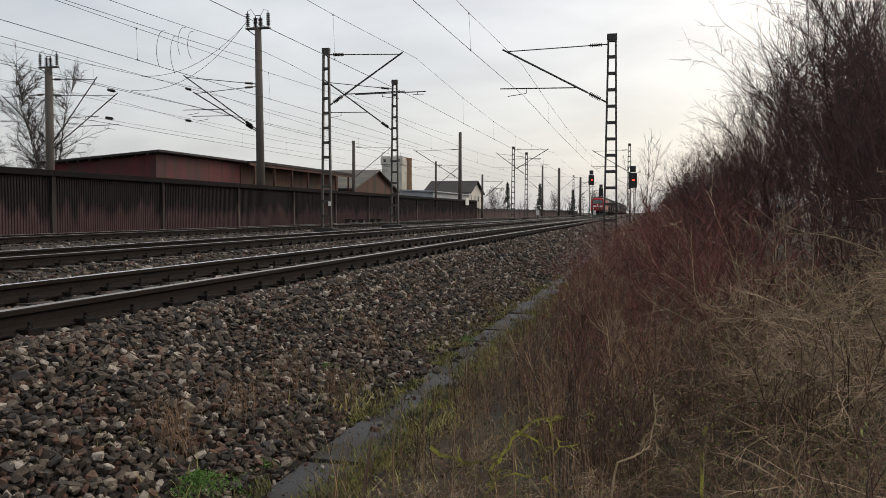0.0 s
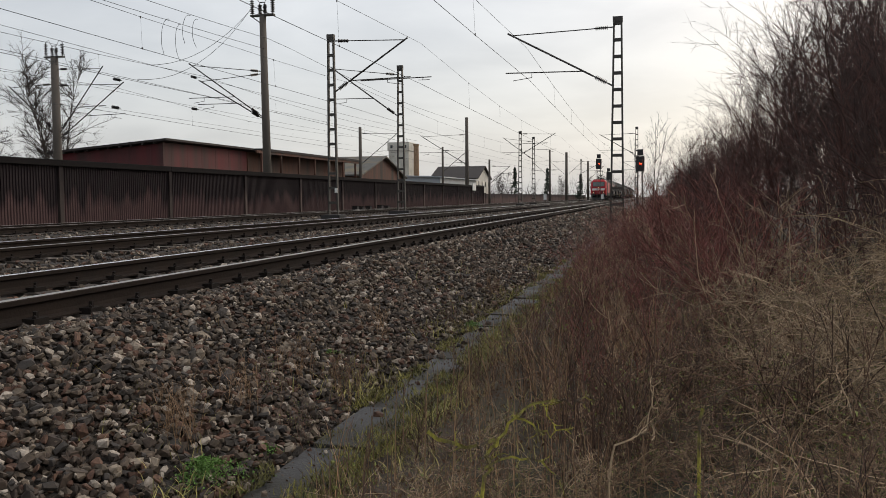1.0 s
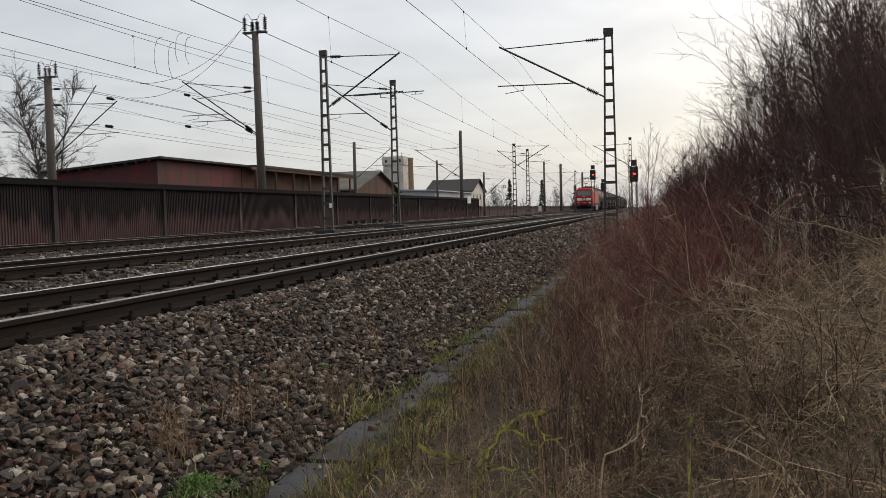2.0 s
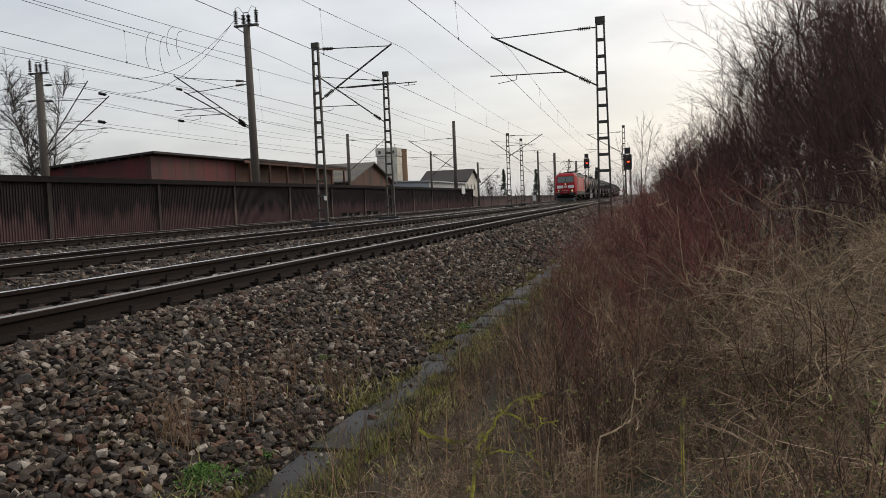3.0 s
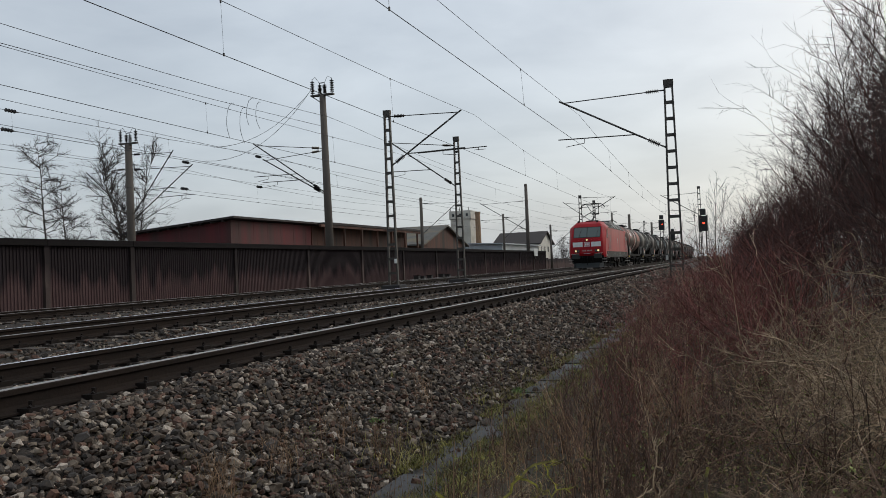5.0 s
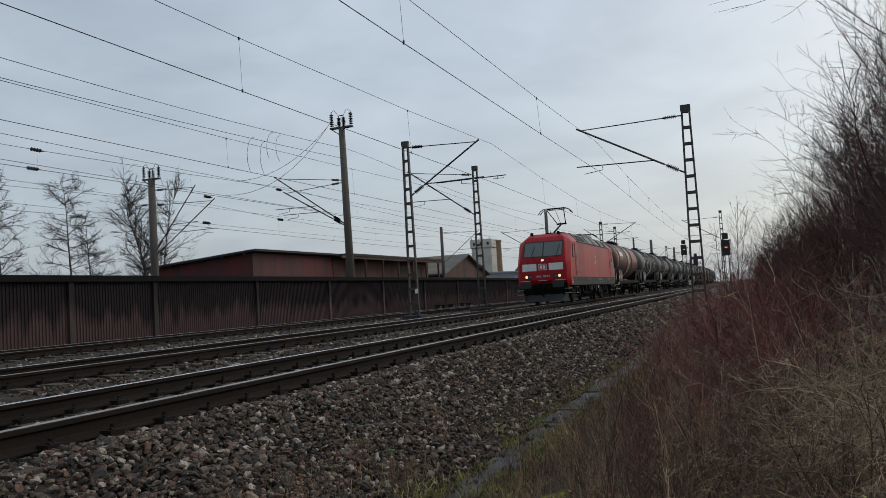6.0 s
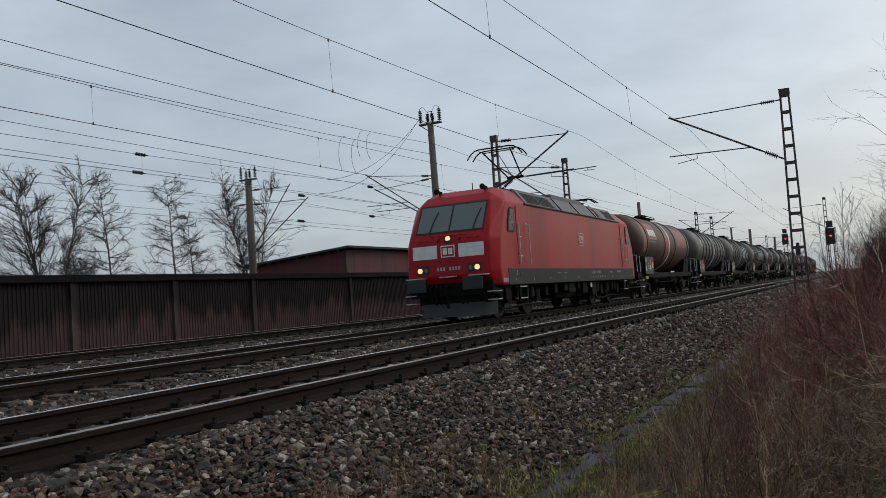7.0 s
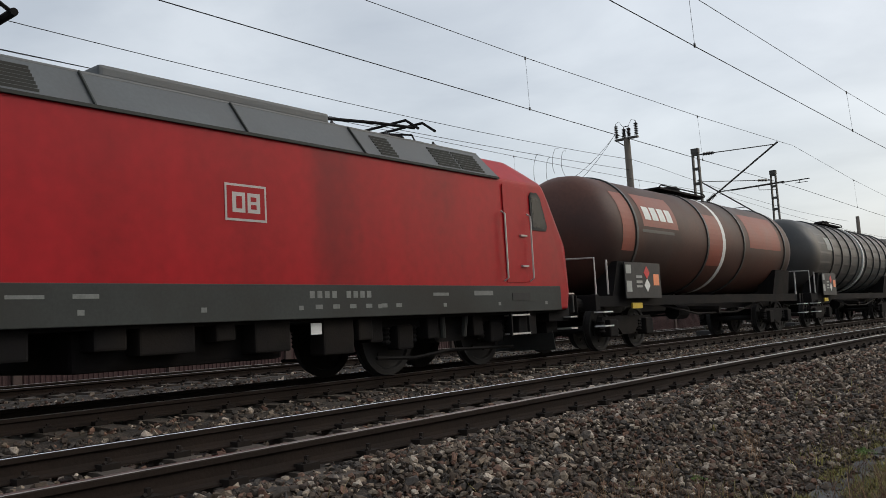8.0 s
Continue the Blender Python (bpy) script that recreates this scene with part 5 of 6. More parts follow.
    # underframe
    part("floor", box(bmesh.new(), -1.35, 1.35, 0.1, LEN - 0.1, 0.9, 1.02), UNDER, t)
    part("transformer", box(bmesh.new(), -1.05, 1.05, 5.8, 8.8, 0.42, 0.95, 0.06), UNDER, t, "black transformer tank under the floor")
    for y0, y1, z0 in ((4.85, 5.2, 0.6), (5.9, 6.3, 0.66), (6.45, 7.2, 0.58), (7.5, 7.8, 0.7), (8.1, 8.7, 0.52), (9.3, 9.9, 0.42), (10.0, 10.3, 0.6), (14.2, 14.8, 0.5), (0.5, 0.9, 0.5)):
        for s in (-1, 1):
            part("equipment_box", box(bmesh.new(), min(s * 1.05, s * 1.36), max(s * 1.05, s * 1.36), y0, y1, z0, 0.98, 0.03), UNDER, t)
    for s in (-1, 1):
        part("data_plate", box(bmesh.new(), min(s * 1.37, s * 1.375), max(s * 1.37, s * 1.375), 9.05, 9.25, 0.72, 0.88), WHITE, t)
    text_mesh("cab_number", "2", 0.2, PALE, t, pose(1.491, 1.12, 1.22, 90, 0, 90), "pale cab numeral")
    bogie(t, 2.4, 2.5, 0.6, loco=True)
    bogie(t, LEN - 2.4 - 1.0, 2.5, 0.6, loco=True)
    return t


TANK_BROWN = mat("tank_brown", (0.075, 0.029, 0.019), 0.55, spec=0.3, var=0.35, scale=0.9, grain=14, bump=0.05, stain=(0.04, 0.022, 0.018), stain_at=0.5)
TANK_RUST = mat("tank_rust_patch", (0.20, 0.05, 0.03), 0.55, var=0.2, scale=1.2, grain=12, bump=0.03)
TANK_DARK = mat("tank_dark", (0.026, 0.028, 0.029), 0.5, var=0.3, scale=0.9, grain=14, bump=0.05, stain=(0.06, 0.05, 0.042))
TANK_GREY = mat("tank_dirty_grey", (0.048, 0.043, 0.040), 0.6, var=0.35, scale=0.9, grain=14, bump=0.05, stain=(0.045, 0.038, 0.033), stain_at=0.5)
ORANGE = mat("orange_plate", (0.75, 0.24, 0.10), 0.5, var=0.1, bump=0.0)
YELLOW = mat("yellow_paint", (0.55, 0.38, 0.03), 0.6, var=0.2, bump=0.0)


def tank_wagon(kind):
    """Four-axle tank wagon; local y = 0 at its front buffers, 15.9 m to the next wagon."""
    names = {"brown": "brown bogie tank wagon with a white hoop", "dark": "dark grey ribbed bogie tank wagon", "grey": "dirty grey ribbed bogie tank wagon"}
    t = thing("tank_wagon", names[kind], "tank wagon", "tank wagons of the train")
    y0, y1, R, zc = 1.0, 14.9, 1.42, 2.74
    shell_m = {"brown": TANK_BROWN, "dark": TANK_DARK, "grey": TANK_GREY}[kind]
    prof = [(0.0, y0), (0.5, y0 + 0.03), (0.95, y0 + 0.16), (1.22, y0 + 0.34), (1.37, y0 + 0.58), (R, y0 + 0.9), (R, (y0 + y1) / 2), (R, y1 - 0.9), (1.37, y1 - 0.58), (1.22, y1 - 0.34), (0.95, y1 - 0.16), (0.5, y1 - 0.03), (0.0, y1)]
    prof = [(max(r, 0.01), y) for r, y in prof]
    part("tank_shell", lathe(bmesh.new(), prof, 48, "y", (0, 0, zc)), shell_m, t, smooth=True)

    def hoop(y, w, r, m, name="hoop", label=""):
        part(name, lathe(bmesh.new(), [(R - 0.03, y - w / 2), (R + r, y - w / 2), (R + r, y + w / 2), (R - 0.03, y + w / 2)], 48, "y", (0, 0, zc), caps=False), m, t, label)

    def patch(ya, yb, a0, a1, m, name, lift=0.006, label=""):
        """A curved plate on the tank's side; angles in degrees from the horizontal."""
        n = 10
        for side in (1, -1):
            bm = bmesh.new()
            rows = []
            for i in range(n + 1):
                a = radians(a0 + (a1 - a0) * i / n)
                rows.append([bm.verts.new((side * (R + lift) * math.cos(a), y, zc + (R + lift) * math.sin(a))) for y in (ya, yb)])
            for p, q in zip(rows, rows[1:]):
                bm.faces.new((p[0], p[1], q[1], q[0]))
            part(name, bm, m, t, label)

    if kind == "brown":
        for y in (2.6, 6.9, 9.7, 13.5):
            hoop(y, 0.10, 0.035, TANK_DARK, "hoop", "dark reinforcing hoop")
        hoop(8.1, 0.22, 0.006, WHITE, "white_hoop", "white painted hoop")
        patch(1.9, 2.5, -20, 40, TANK_RUST, "repaint_patch", label="fresher red-brown patch")
        patch(3.0, 5.0, 5, 42, TANK_RUST, "repaint_patch")
        patch(10.2, 13.1, -5, 42, TANK_RUST, "repaint_patch", label="fresher red-brown patch")
        patch(6.95, 8.0, -30, 30, TANK_RUST, "repaint_patch", 0.004)
        for i in range(4):
            patch(3.15 + 0.42 * i, 3.48 + 0.42 * i, 12, 26, WHITE, "owner_mark", 0.012)
        patch(2.9, 4.7, -1, 2, TANK_DARK, "rust_line", 0.01)
    else:
        k = 9 if kind == "dark" else 10
        for i in range(k):
            hoop(3.6 + i * 10.6 / (k - 1), 0.09, 0.05, shell_m, "rib", "reinforcing rib")
        if kind == "dark":
            patch(1.9, 3.3, -60, 89, TANK_DARK, "dark_plate", 0.005)
            patch(3.75, 14.0, -60, 89, TANK_GREY, "dusty_coat", 0.005, "dusty grey part of the tank")
        hoop(8.3, 0.16, 0.055, WHITE if kind == "dark" else PALE, "pale_hoop", "pale painted hoop")
        patch(2.9, 3.55, 5, 26, PALE, "owner_plate", 0.012)
        if kind == "grey":
            for i in range(4):
                patch(9.3 + 0.9 * i, 9.9 + 0.9 * i, -15, 25, mat("paint_scrawl", (0.25, 0.33, 0.36), 0.6, var=0.5, scale=4), "paint_scrawl", 0.012, "pale sprayed paint marks")
    # man-hole walkway, saddles, sole bars, railings, ladders
    part("walkway", box(bmesh.new(), -0.45, 0.45, 6.2, 9.4, zc + R + 0.05, zc + R + 0.1), UNDER, t, "dark roof walkway grating")
    part("manhole", lathe(bmesh.new(), [(0.32, zc + R - 0.1), (0.32, zc + R + 0.22), (0.25, zc + R + 0.28)], 16, at=(0, 7.8, 0)), UNDER, t)
    for a in (-0.45, 0.45):
        part("walkway_rail", sweep(bmesh.new(), [(a, 6.2, zc + R + 0.1), (a, 6.3, zc + R + 0.16), (a, 9.3, zc + R + 0.16), (a, 9.4, zc + R + 0.1)], 0.02), UNDER, t)
    part("headstock", box(bmesh.new(), -1.3, 1.3, 0.62, 0.8, 0.9, 1.25, 0.02), UNDER, t)
    part("headstock", box(bmesh.new(), -1.3, 1.3, 15.1, 15.28, 0.9, 1.25, 0.02), UNDER, t)
    for s in (-1, 1):
        part("sole_bar", box(bmesh.new(), min(s * 1.12, s * 1.22), max(s * 1.12, s * 1.22), 0.7, 15.2, 0.98, 1.22, 0.01), UNDER, t)
        for y in (2.4, 13.4):
            bm = bmesh.new()
            v = [(s * 1.2, y - 0.8, 1.2), (s * 1.2, y + 0.8, 1.2), (s * 1.32, y + 0.7, 2.0), (s * 1.32, y - 0.7, 2.0)]
            a = [bm.verts.new(c) for c in v]; b = [bm.verts.new((c[0] - s * 0.5, c[1], c[2])) for c in v]
            bm.faces.new(a); bm.faces.new(b[::-1])
            for i in range(4):
                bm.faces.new((a[i], b[i], b[(i + 1) % 4], a[(i + 1) % 4]))
            bmesh.ops.recalc_face_normals(bm, faces=bm.faces[:])
            part("saddle", bm, UNDER, t)
        for y in (0.8, 15.1):
            part("footstep", box(bmesh.new(), min(s * 1.25, s * 1.5), max(s * 1.25, s * 1.5), y - 0.2, y + 0.2, 0.55, 0.58), WHITE, t, "white edged footstep")
            part("footstep", box(bmesh.new(), min(s * 1.25, s * 1.5), max(s * 1.25, s * 1.5), y - 0.2, y + 0.2, 0.85, 0.88), WHITE, t)
        part("end_railing", sweep(bmesh.new(), [(s * 1.25, 0.75, 1.25), (s * 1.25, 0.75, 2.05), (s * 0.5, 0.75, 2.08)], 0.022), RAILING, t, "pale end platform railing")
        part("end_railing", sweep(bmesh.new(), [(s * 1.28, 1.25, 1.25), (s * 1.28, 1.25, 2.02)], 0.022), RAILING, t)
        part("ladder", sweep(bmesh.new(), [(s * 1.34, 14.6, 1.2), (s * 1.34, 14.6, 1.95)], 0.025), RAILING, t, "pale ladder rail")
        bd = part("data_board", box(bmesh.new(), min(s * 1.36, s * 1.39), max(s * 1.36, s * 1.39), 1.9, 3.75, 1.15, 1.98, 0.005), SIG_BLACK, t, "black data board with pale notices")
        xo = sorted((s * 1.391, s * 1.395))
        for ya, yb, za, zb, m in ((1.95, 2.2, 1.72, 1.92, PALE), (1.95, 2.2, 1.3, 1.55, PALE), (2.45, 2.75, 1.62, 1.68, PALE), (2.45, 2.75, 1.5, 1.56, PALE), (2.45, 2.75, 1.4, 1.45, PALE), (3.35, 3.65, 1.45, 1.72, ORANGE)):
            part("notice", box(bmesh.new(), *xo, ya, yb, za, zb), m, bd)
        for zz, m in ((1.75, mat("hazard_red", (0.5, 0.03, 0.03), 0.5)), (1.45, WHITE)):
            bm = bmesh.new()
            box(bm, -0.003, 0.003, -0.11, 0.11, -0.11, 0.11)
            o = part("hazard_diamond", bm, m, bd)
            o.matrix_basis = pose(s * 1.394, 3.0, zz, 45)
        part("yellow_lever", box(bmesh.new(), min(s * 1.24, s * 1.28), max(s * 1.24, s * 1.28), 2.4, 2.9, 0.92, 1.05), YELLOW, t, "yellow brake lever plate")
        part("outlet_pipe", sweep(bmesh.new(), [(0, 7.9, zc - R), (0, 7.9, 0.9), (s * 1.2, 7.9, 0.8)], 0.09), UNDER, t)
        part("truss_rod", sweep(bmesh.new(), [(s * 1.1, 4.2, 1.0), (s * 1.1, 6.5, 0.72), (s * 1.1, 9.5, 0.72), (s * 1.1, 11.6, 1.0)], 0.03), UNDER, t)
        part("brake_cylinder", lathe(bmesh.new(), [(0.2, 5.6), (0.2, 6.3)], 12, "y", (s * 0.8, 0, 0.8)), UNDER, t)
    part("centre_sill", box(bmesh.new(), -0.25, 0.25, 0.7, 15.2, 0.85, 1.25), UNDER, t)
    buffer_pair(t, 0.62, -1)
    buffer_pair(t, 15.28, 1)
    bogie(t, 2.5, 1.8, 0.5, 1.0, False)
    bogie(t, 13.3, 1.8, 0.5, 1.0, False)
    return t


TRAIN_X, SPEED = TRACKS[1], 23.0
loco = build_loco()
loco_axles = list(AXLES)
AXLES.clear()
wagons = []
for i, k in enumerate(("brown", "dark", "grey")):
    w = tank_wagon(k)
    wagons.append((w, 16.65 + 15.9 * i))
wagon_axles = list(AXLES)
for i in range(3, 13):
    w = copy_thing(wagons[1 + i % 2][0], Matrix())
    wagons.append((w, 16.65 + 15.9 * i))


def motions():
    here = lambda t: 9.87 + SPEED * (7.5 - t)
    for ob, off in [(loco, 0.0)] + wagons:
        walk(ob, [(k / 4, pose(TRAIN_X, here(k / 4) + off, 0)) for k in range(33)])
    # wheels roll towards the viewer: one row for each thirtieth of a second
    for w, y, r in loco_axles + wagon_axles:
        walk(w, [(k / 30, pose(0, y, r) @ Matrix.Rotation(SPEED / r * k / 30, 4, "X")) for k in range(241)])


# ---- vegetation ----
def bark(name, col, var=0.4, second=None):
    return mat(name, col, 0.85, var=var, scale=3, grain=30, bump=0.0, stain=second, stain_at=0.55, island=1.6)


RED_TWIG = bark("red_brown_twig", (0.165, 0.058, 0.046), 0.98)
GREY_TWIG = bark("grey_brown_twig", (0.052, 0.028, 0.023), 0.6)
DARK_TWIG = bark("dark_thicket_twig", (0.082, 0.036, 0.028), 0.6)
# Tan of the canes, brightened so that highlights on twigs are in the colour.
TAN_CANE = bark("tan_cane", (0.37, 0.262, 0.165), 0.95)
DARK_CANE = bark("dark_cane", (0.165, 0.098, 0.062), 0.95)
DARK_STALK = bark("dark_stalk", (0.12, 0.068, 0.046), 0.8)
LICHEN = mat("yellow_lichen_bark", (0.36, 0.325, 0.05), 0.95, var=0.7, scale=26, grain=110, bump=0.5, stain=(0.085, 0.06, 0.04), stain_at=0.50)
LEAF = mat("pale_green_leaf", (0.17, 0.185, 0.05), 0.8, var=0.75, scale=5, bump=0.0, island=1.0)
DEAD_LEAF = mat("brown_dead_leaf", (0.10, 0.05, 0.025), 0.8, var=0.5, scale=5, bump=0.0, island=1.0)
GRASS = mat("winter_grass", (0.30, 0.26, 0.085), 0.8, var=0.85, stain=(0.15, 0.10, 0.055), stain_at=0.54, scale=1.5, bump=0.0, island=1.0)
GREEN = mat("fresh_green_weed", (0.10, 0.19, 0.035), 0.7, var=0.5, scale=4, bump=0.0, island=1.0)
STALK = mat("dry_stalk", (0.27, 0.165, 0.092), 0.85, var=0.8, scale=4, bump=0.0, island=1.0)
MOSS = mat("yellow_green_moss", (0.19, 0.17, 0.045), 0.95, var=0.7, island=1.0, scale=7, grain=50, bump=0.6, stain=(0.05, 0.045, 0.02))


class Twigs:
    """Collects thin three-sided stems and small leaves into one mesh."""

    def __init__(self, seed):
        self.v, self.f, self.rng, self.coarse = [], [], random.Random(seed), False

    def stem(self, pts, r0, r1, pointed=False):
        n = len(pts)
        base = len(self.v)
        for i, p in enumerate(pts):
            if pointed and i == n - 1:
                self.v.append(p)
                break
            d = (pts[min(i + 1, n - 1)] - pts[max(i - 1, 0)])
            a = d.cross(Vector((0.3, 0.9, 0.2))).normalized()
            b = d.cross(a).normalized()
            r = r0 + (r1 - r0) * i / (n - 1)
            for k in range(3):
                self.v.append(p + r * (math.cos(2.0944 * k) * a + math.sin(2.0944 * k) * b))
        for i in range(n - 1):
            o = base + 3 * i
            for k in range(3):
                if pointed and i == n - 2:
                    self.f.append((o + k, o + (k + 1) % 3, o + 3))
                else:
                    self.f.append((o + k, o + (k + 1) % 3, o + 3 + (k + 1) % 3, o + 3 + k))

    def wander(self, start, way, length, steps, bend, lift=0.0):
        pts = [Vector(start)]
        way = Vector(way).normalized()
        for _ in range(steps):
            way = (way + Vector((self.rng.gauss(0, bend), self.rng.gauss(0, bend), self.rng.gauss(0, bend) + lift))).normalized()
            pts.append(pts[-1] + way * length / steps)
        return pts, way

    def branch(self, start, way, length, r, plan, lift=0.04):
        """plan: list of (children, length share, spread, bend) by order."""
        steps = 1 if len(plan) == 1 and (length < 0.3 or self.coarse) else 4 if length > 0.8 else 3 if length > 0.4 else 2
        bend = plan[0][3]
        pts, _ = self.wander(start, way, length, steps, bend, lift)
        self.stem(pts, r, r * 0.45, len(plan) == 1)
        if len(plan) > 1:
            kids, share, spread, _ = plan[0]
            kids = max(0, int(kids * self.rng.uniform(0.7, 1.3) + 0.5))
            for _ in range(kids):
                u = self.rng.uniform(0.2, 1.0) * (len(pts) - 1)
                i = min(int(u), len(pts) - 2)
                p = pts[i].lerp(pts[i + 1], u - i)
                d = (pts[i + 1] - pts[i]).normalized()
                side = Vector((self.rng.gauss(0, 1), self.rng.gauss(0, 1), self.rng.gauss(0, 0.7))).normalized()
                self.branch(p, d + side * spread, length * share * self.rng.uniform(0.6, 1.25), max(r * 0.5, 0.0032 if self.coarse else 0.0022), plan[1:], lift)

    def leaf(self, p, size):
        a = Vector((self.rng.gauss(0, 1), self.rng.gauss(0, 1), self.rng.gauss(0, 1))).normalized()
        b = a.cross(Vector((self.rng.gauss(0, 1), self.rng.gauss(0, 1), self.rng.gauss(0, 1)))).normalized()
        o = len(self.v)
        c = a.cross(b)
        self.v += [p, p + a * size * 0.5 + b * size * 0.3 + c * size * 0.1, p + a * size, p + a * size * 0.5 - b * size * 0.3 + c * size * 0.1]
        self.f += [(o, o + 1, o + 2), (o, o + 2, o + 3)]

    def mesh(self, name, material, parent=None):
        return raw_mesh(name, self.v, self.f, material, parent)


def red_shrub(seed):
    """Upright dense red-brown stems about 1.5 m high."""
    t = thing("red_stem_shrub", "bare red-brown shrub with dense upright stems", "shrub", "low shrubs beside the track")
    red = Twigs(seed)
    pale = Twigs(seed + 40)
    for c in range(22):
        w = pale if c % 6 == 0 else red
        a, d = w.rng.uniform(0, 6.283), w.rng.uniform(0, 0.45)
        lean = w.rng.uniform(0.05, 0.8)
        w.branch((math.cos(a) * d, math.sin(a) * d, -0.05), (math.cos(a) * lean, math.sin(a) * lean, 1), w.rng.uniform(0.6, 1.35), w.rng.uniform(0.004, 0.0075), [(7, 0.42, 0.8, 0.15), (4, 0.5, 0.8, 0.18), (0, 0, 0, 0.2)], 0.015)
    red.mesh("brushwood", RED_TWIG, t)
    pale.mesh("pale_brushwood", TAN_CANE, t)
    lv = Twigs(seed + 90)
    for _ in range(60):
        a, d = lv.rng.uniform(0, 6.283), lv.rng.uniform(0.1, 0.8)
        lv.leaf(Vector((math.cos(a) * d, math.sin(a) * d, lv.rng.uniform(0.1, 1.1))), lv.rng.uniform(0.012, 0.03))
    lv.mesh("leaves", LEAF if seed % 2 else DEAD_LEAF, t)
    return t


def tall_shrub(seed, height=4.4, material=None):
    """Many steep stems from one stool, forking into fine twigs; a few withered leaves hang on."""
    t = thing("tall_shrub", "tall bare thicket shrub with fine red-brown twigs", "shrub", "tall shrubs of the embankment")
    for k in range(8):
        w = Twigs(seed * 10 + k)
        w.coarse = True
        a, d = w.rng.uniform(0, 6.283), w.rng.uniform(0, 0.6)
        lean = w.rng.uniform(0.05, 0.38)
        w.branch((math.cos(a) * d, math.sin(a) * d, -0.1), (math.cos(a) * lean, math.sin(a) * lean, 1), height * w.rng.uniform(0.65, 1.0), w.rng.uniform(0.011, 0.022), [(9, 0.40, 0.62, 0.10), (11, 0.40, 0.75, 0.13), (2, 0.5, 0.8, 0.14), (0, 0, 0, 0.15)], 0.03)
        w.mesh("limb", material, t)
    lv = Twigs(seed + 70)
    for _ in range(260):
        a, d = lv.rng.uniform(0, 6.283), lv.rng.uniform(0.2, 1.0)
        lv.leaf(Vector((math.cos(a) * d, math.sin(a) * d, lv.rng.uniform(0.3, height * 0.55))), lv.rng.uniform(0.02, 0.05))
    lv.mesh("withered_leaves", DEAD_LEAF, t)
    return t


def bramble(seed):
    """Arching canes that cross each other, dark and pale, with small leaves. The pale third carries the twigs'
    highlights in its colour.
    """
    t = thing("bramble_bush", "tangled arching brown brambles with a few small green leaves", "shrub", "brambles beside the path")
    dark, pale, lv = Twigs(seed), Twigs(seed + 25), Twigs(seed + 50)
    for c in range(30):
        w = pale if c % 3 == 0 else dark
        a, d = w.rng.uniform(0, 6.283), w.rng.uniform(0, 0.55)
        p = Vector((math.cos(a) * d, math.sin(a) * d, -0.05))
        b = w.rng.uniform(0, 6.283)
        way = Vector((math.cos(b) * 0.7, math.sin(b) * 0.7, 1.0))
        n, length = 10, w.rng.uniform(0.6, 1.5)
        pts = [p]
        for i in range(n):
            way = (way + Vector((w.rng.gauss(0, 0.25), w.rng.gauss(0, 0.25), w.rng.gauss(-0.15, 0.14)))).normalized()
            pts.append(pts[-1] + way * length / n)
            if pts[-1].z < 0.02:
                pts[-1].z = 0.02
        w.stem(pts, w.rng.uniform(0.0030, 0.0062), 0.0018)
        for i in range(2, n):
            if w.rng.random() < 0.7:
                side = Vector((w.rng.gauss(0, 1), w.rng.gauss(0, 1), w.rng.gauss(0.2, 0.7))).normalized()
                w.branch(pts[i], side, w.rng.uniform(0.12, 0.42), 0.0028, [(5, 0.5, 0.8, 0.22), (0, 0, 0, 0.2)], 0.0)
            for _ in range(4):
                lv.leaf(pts[i] + Vector((lv.rng.gauss(0, 0.08), lv.rng.gauss(0, 0.08), lv.rng.gauss(0, 0.06))), lv.rng.uniform(0.008, 0.024))
    dark.mesh("thicket", DARK_CANE, t)
    pale.mesh("pale_thicket", TAN_CANE, t)
    lv.mesh("leaves", LEAF, t)
    return t


def spread(makers, spots):
    """Each spot: which maker, x, y, scale, turn. The first use of a maker is the original, later ones are copies."""
    rest = {}
    for k, x, y, s, rz in spots:
        m = pose(x, y, (ground_z(x, y) if x > -2.05 else ballast_z(x)) - 0.02, 0, 0, rz)
        if k not in rest:
            rest[k] = makers[k]()
            o = rest[k]
            o.matrix_basis = m
            o.scale = (s, s, s)
        else:
            o = copy_thing(rest[k], m)
            o.scale = (s, s, s)


def weed_clump(seed):
    """Dry branching forbs: thin upright stems with side twigs and small withered leaves."""
    t = thing("weed_clump", "clump of dry brown weeds with small olive leaves", "weeds", "dry weeds beside the trough")
    w, lv = Twigs(seed), Twigs(seed + 20)
    for _ in range(15):
        a, d = w.rng.uniform(0, 6.283), w.rng.uniform(0, 0.35)
        p = Vector((math.cos(a) * d, math.sin(a) * d, -0.04))
        w.branch(p, (w.rng.gauss(0, 0.22), w.rng.gauss(0, 0.22), 1), w.rng.uniform(0.3, 0.85), w.rng.uniform(0.003, 0.0055), [(6, 0.33, 0.7, 0.08), (1, 0.5, 0.7, 0.15), (0, 0, 0, 0.2)], 0.06)
    for _ in range(170):
        a, d = lv.rng.uniform(0, 6.283), lv.rng.uniform(0, 0.42)
        lv.leaf(Vector((math.cos(a) * d, math.sin(a) * d, lv.rng.uniform(0.02, 0.6))), lv.rng.uniform(0.012, 0.03))
    w.mesh("brushwood", DARK_STALK if seed % 4 else STALK, t)
    lv.mesh("leaves", LEAF if seed % 2 else DEAD_LEAF, t)
    return t


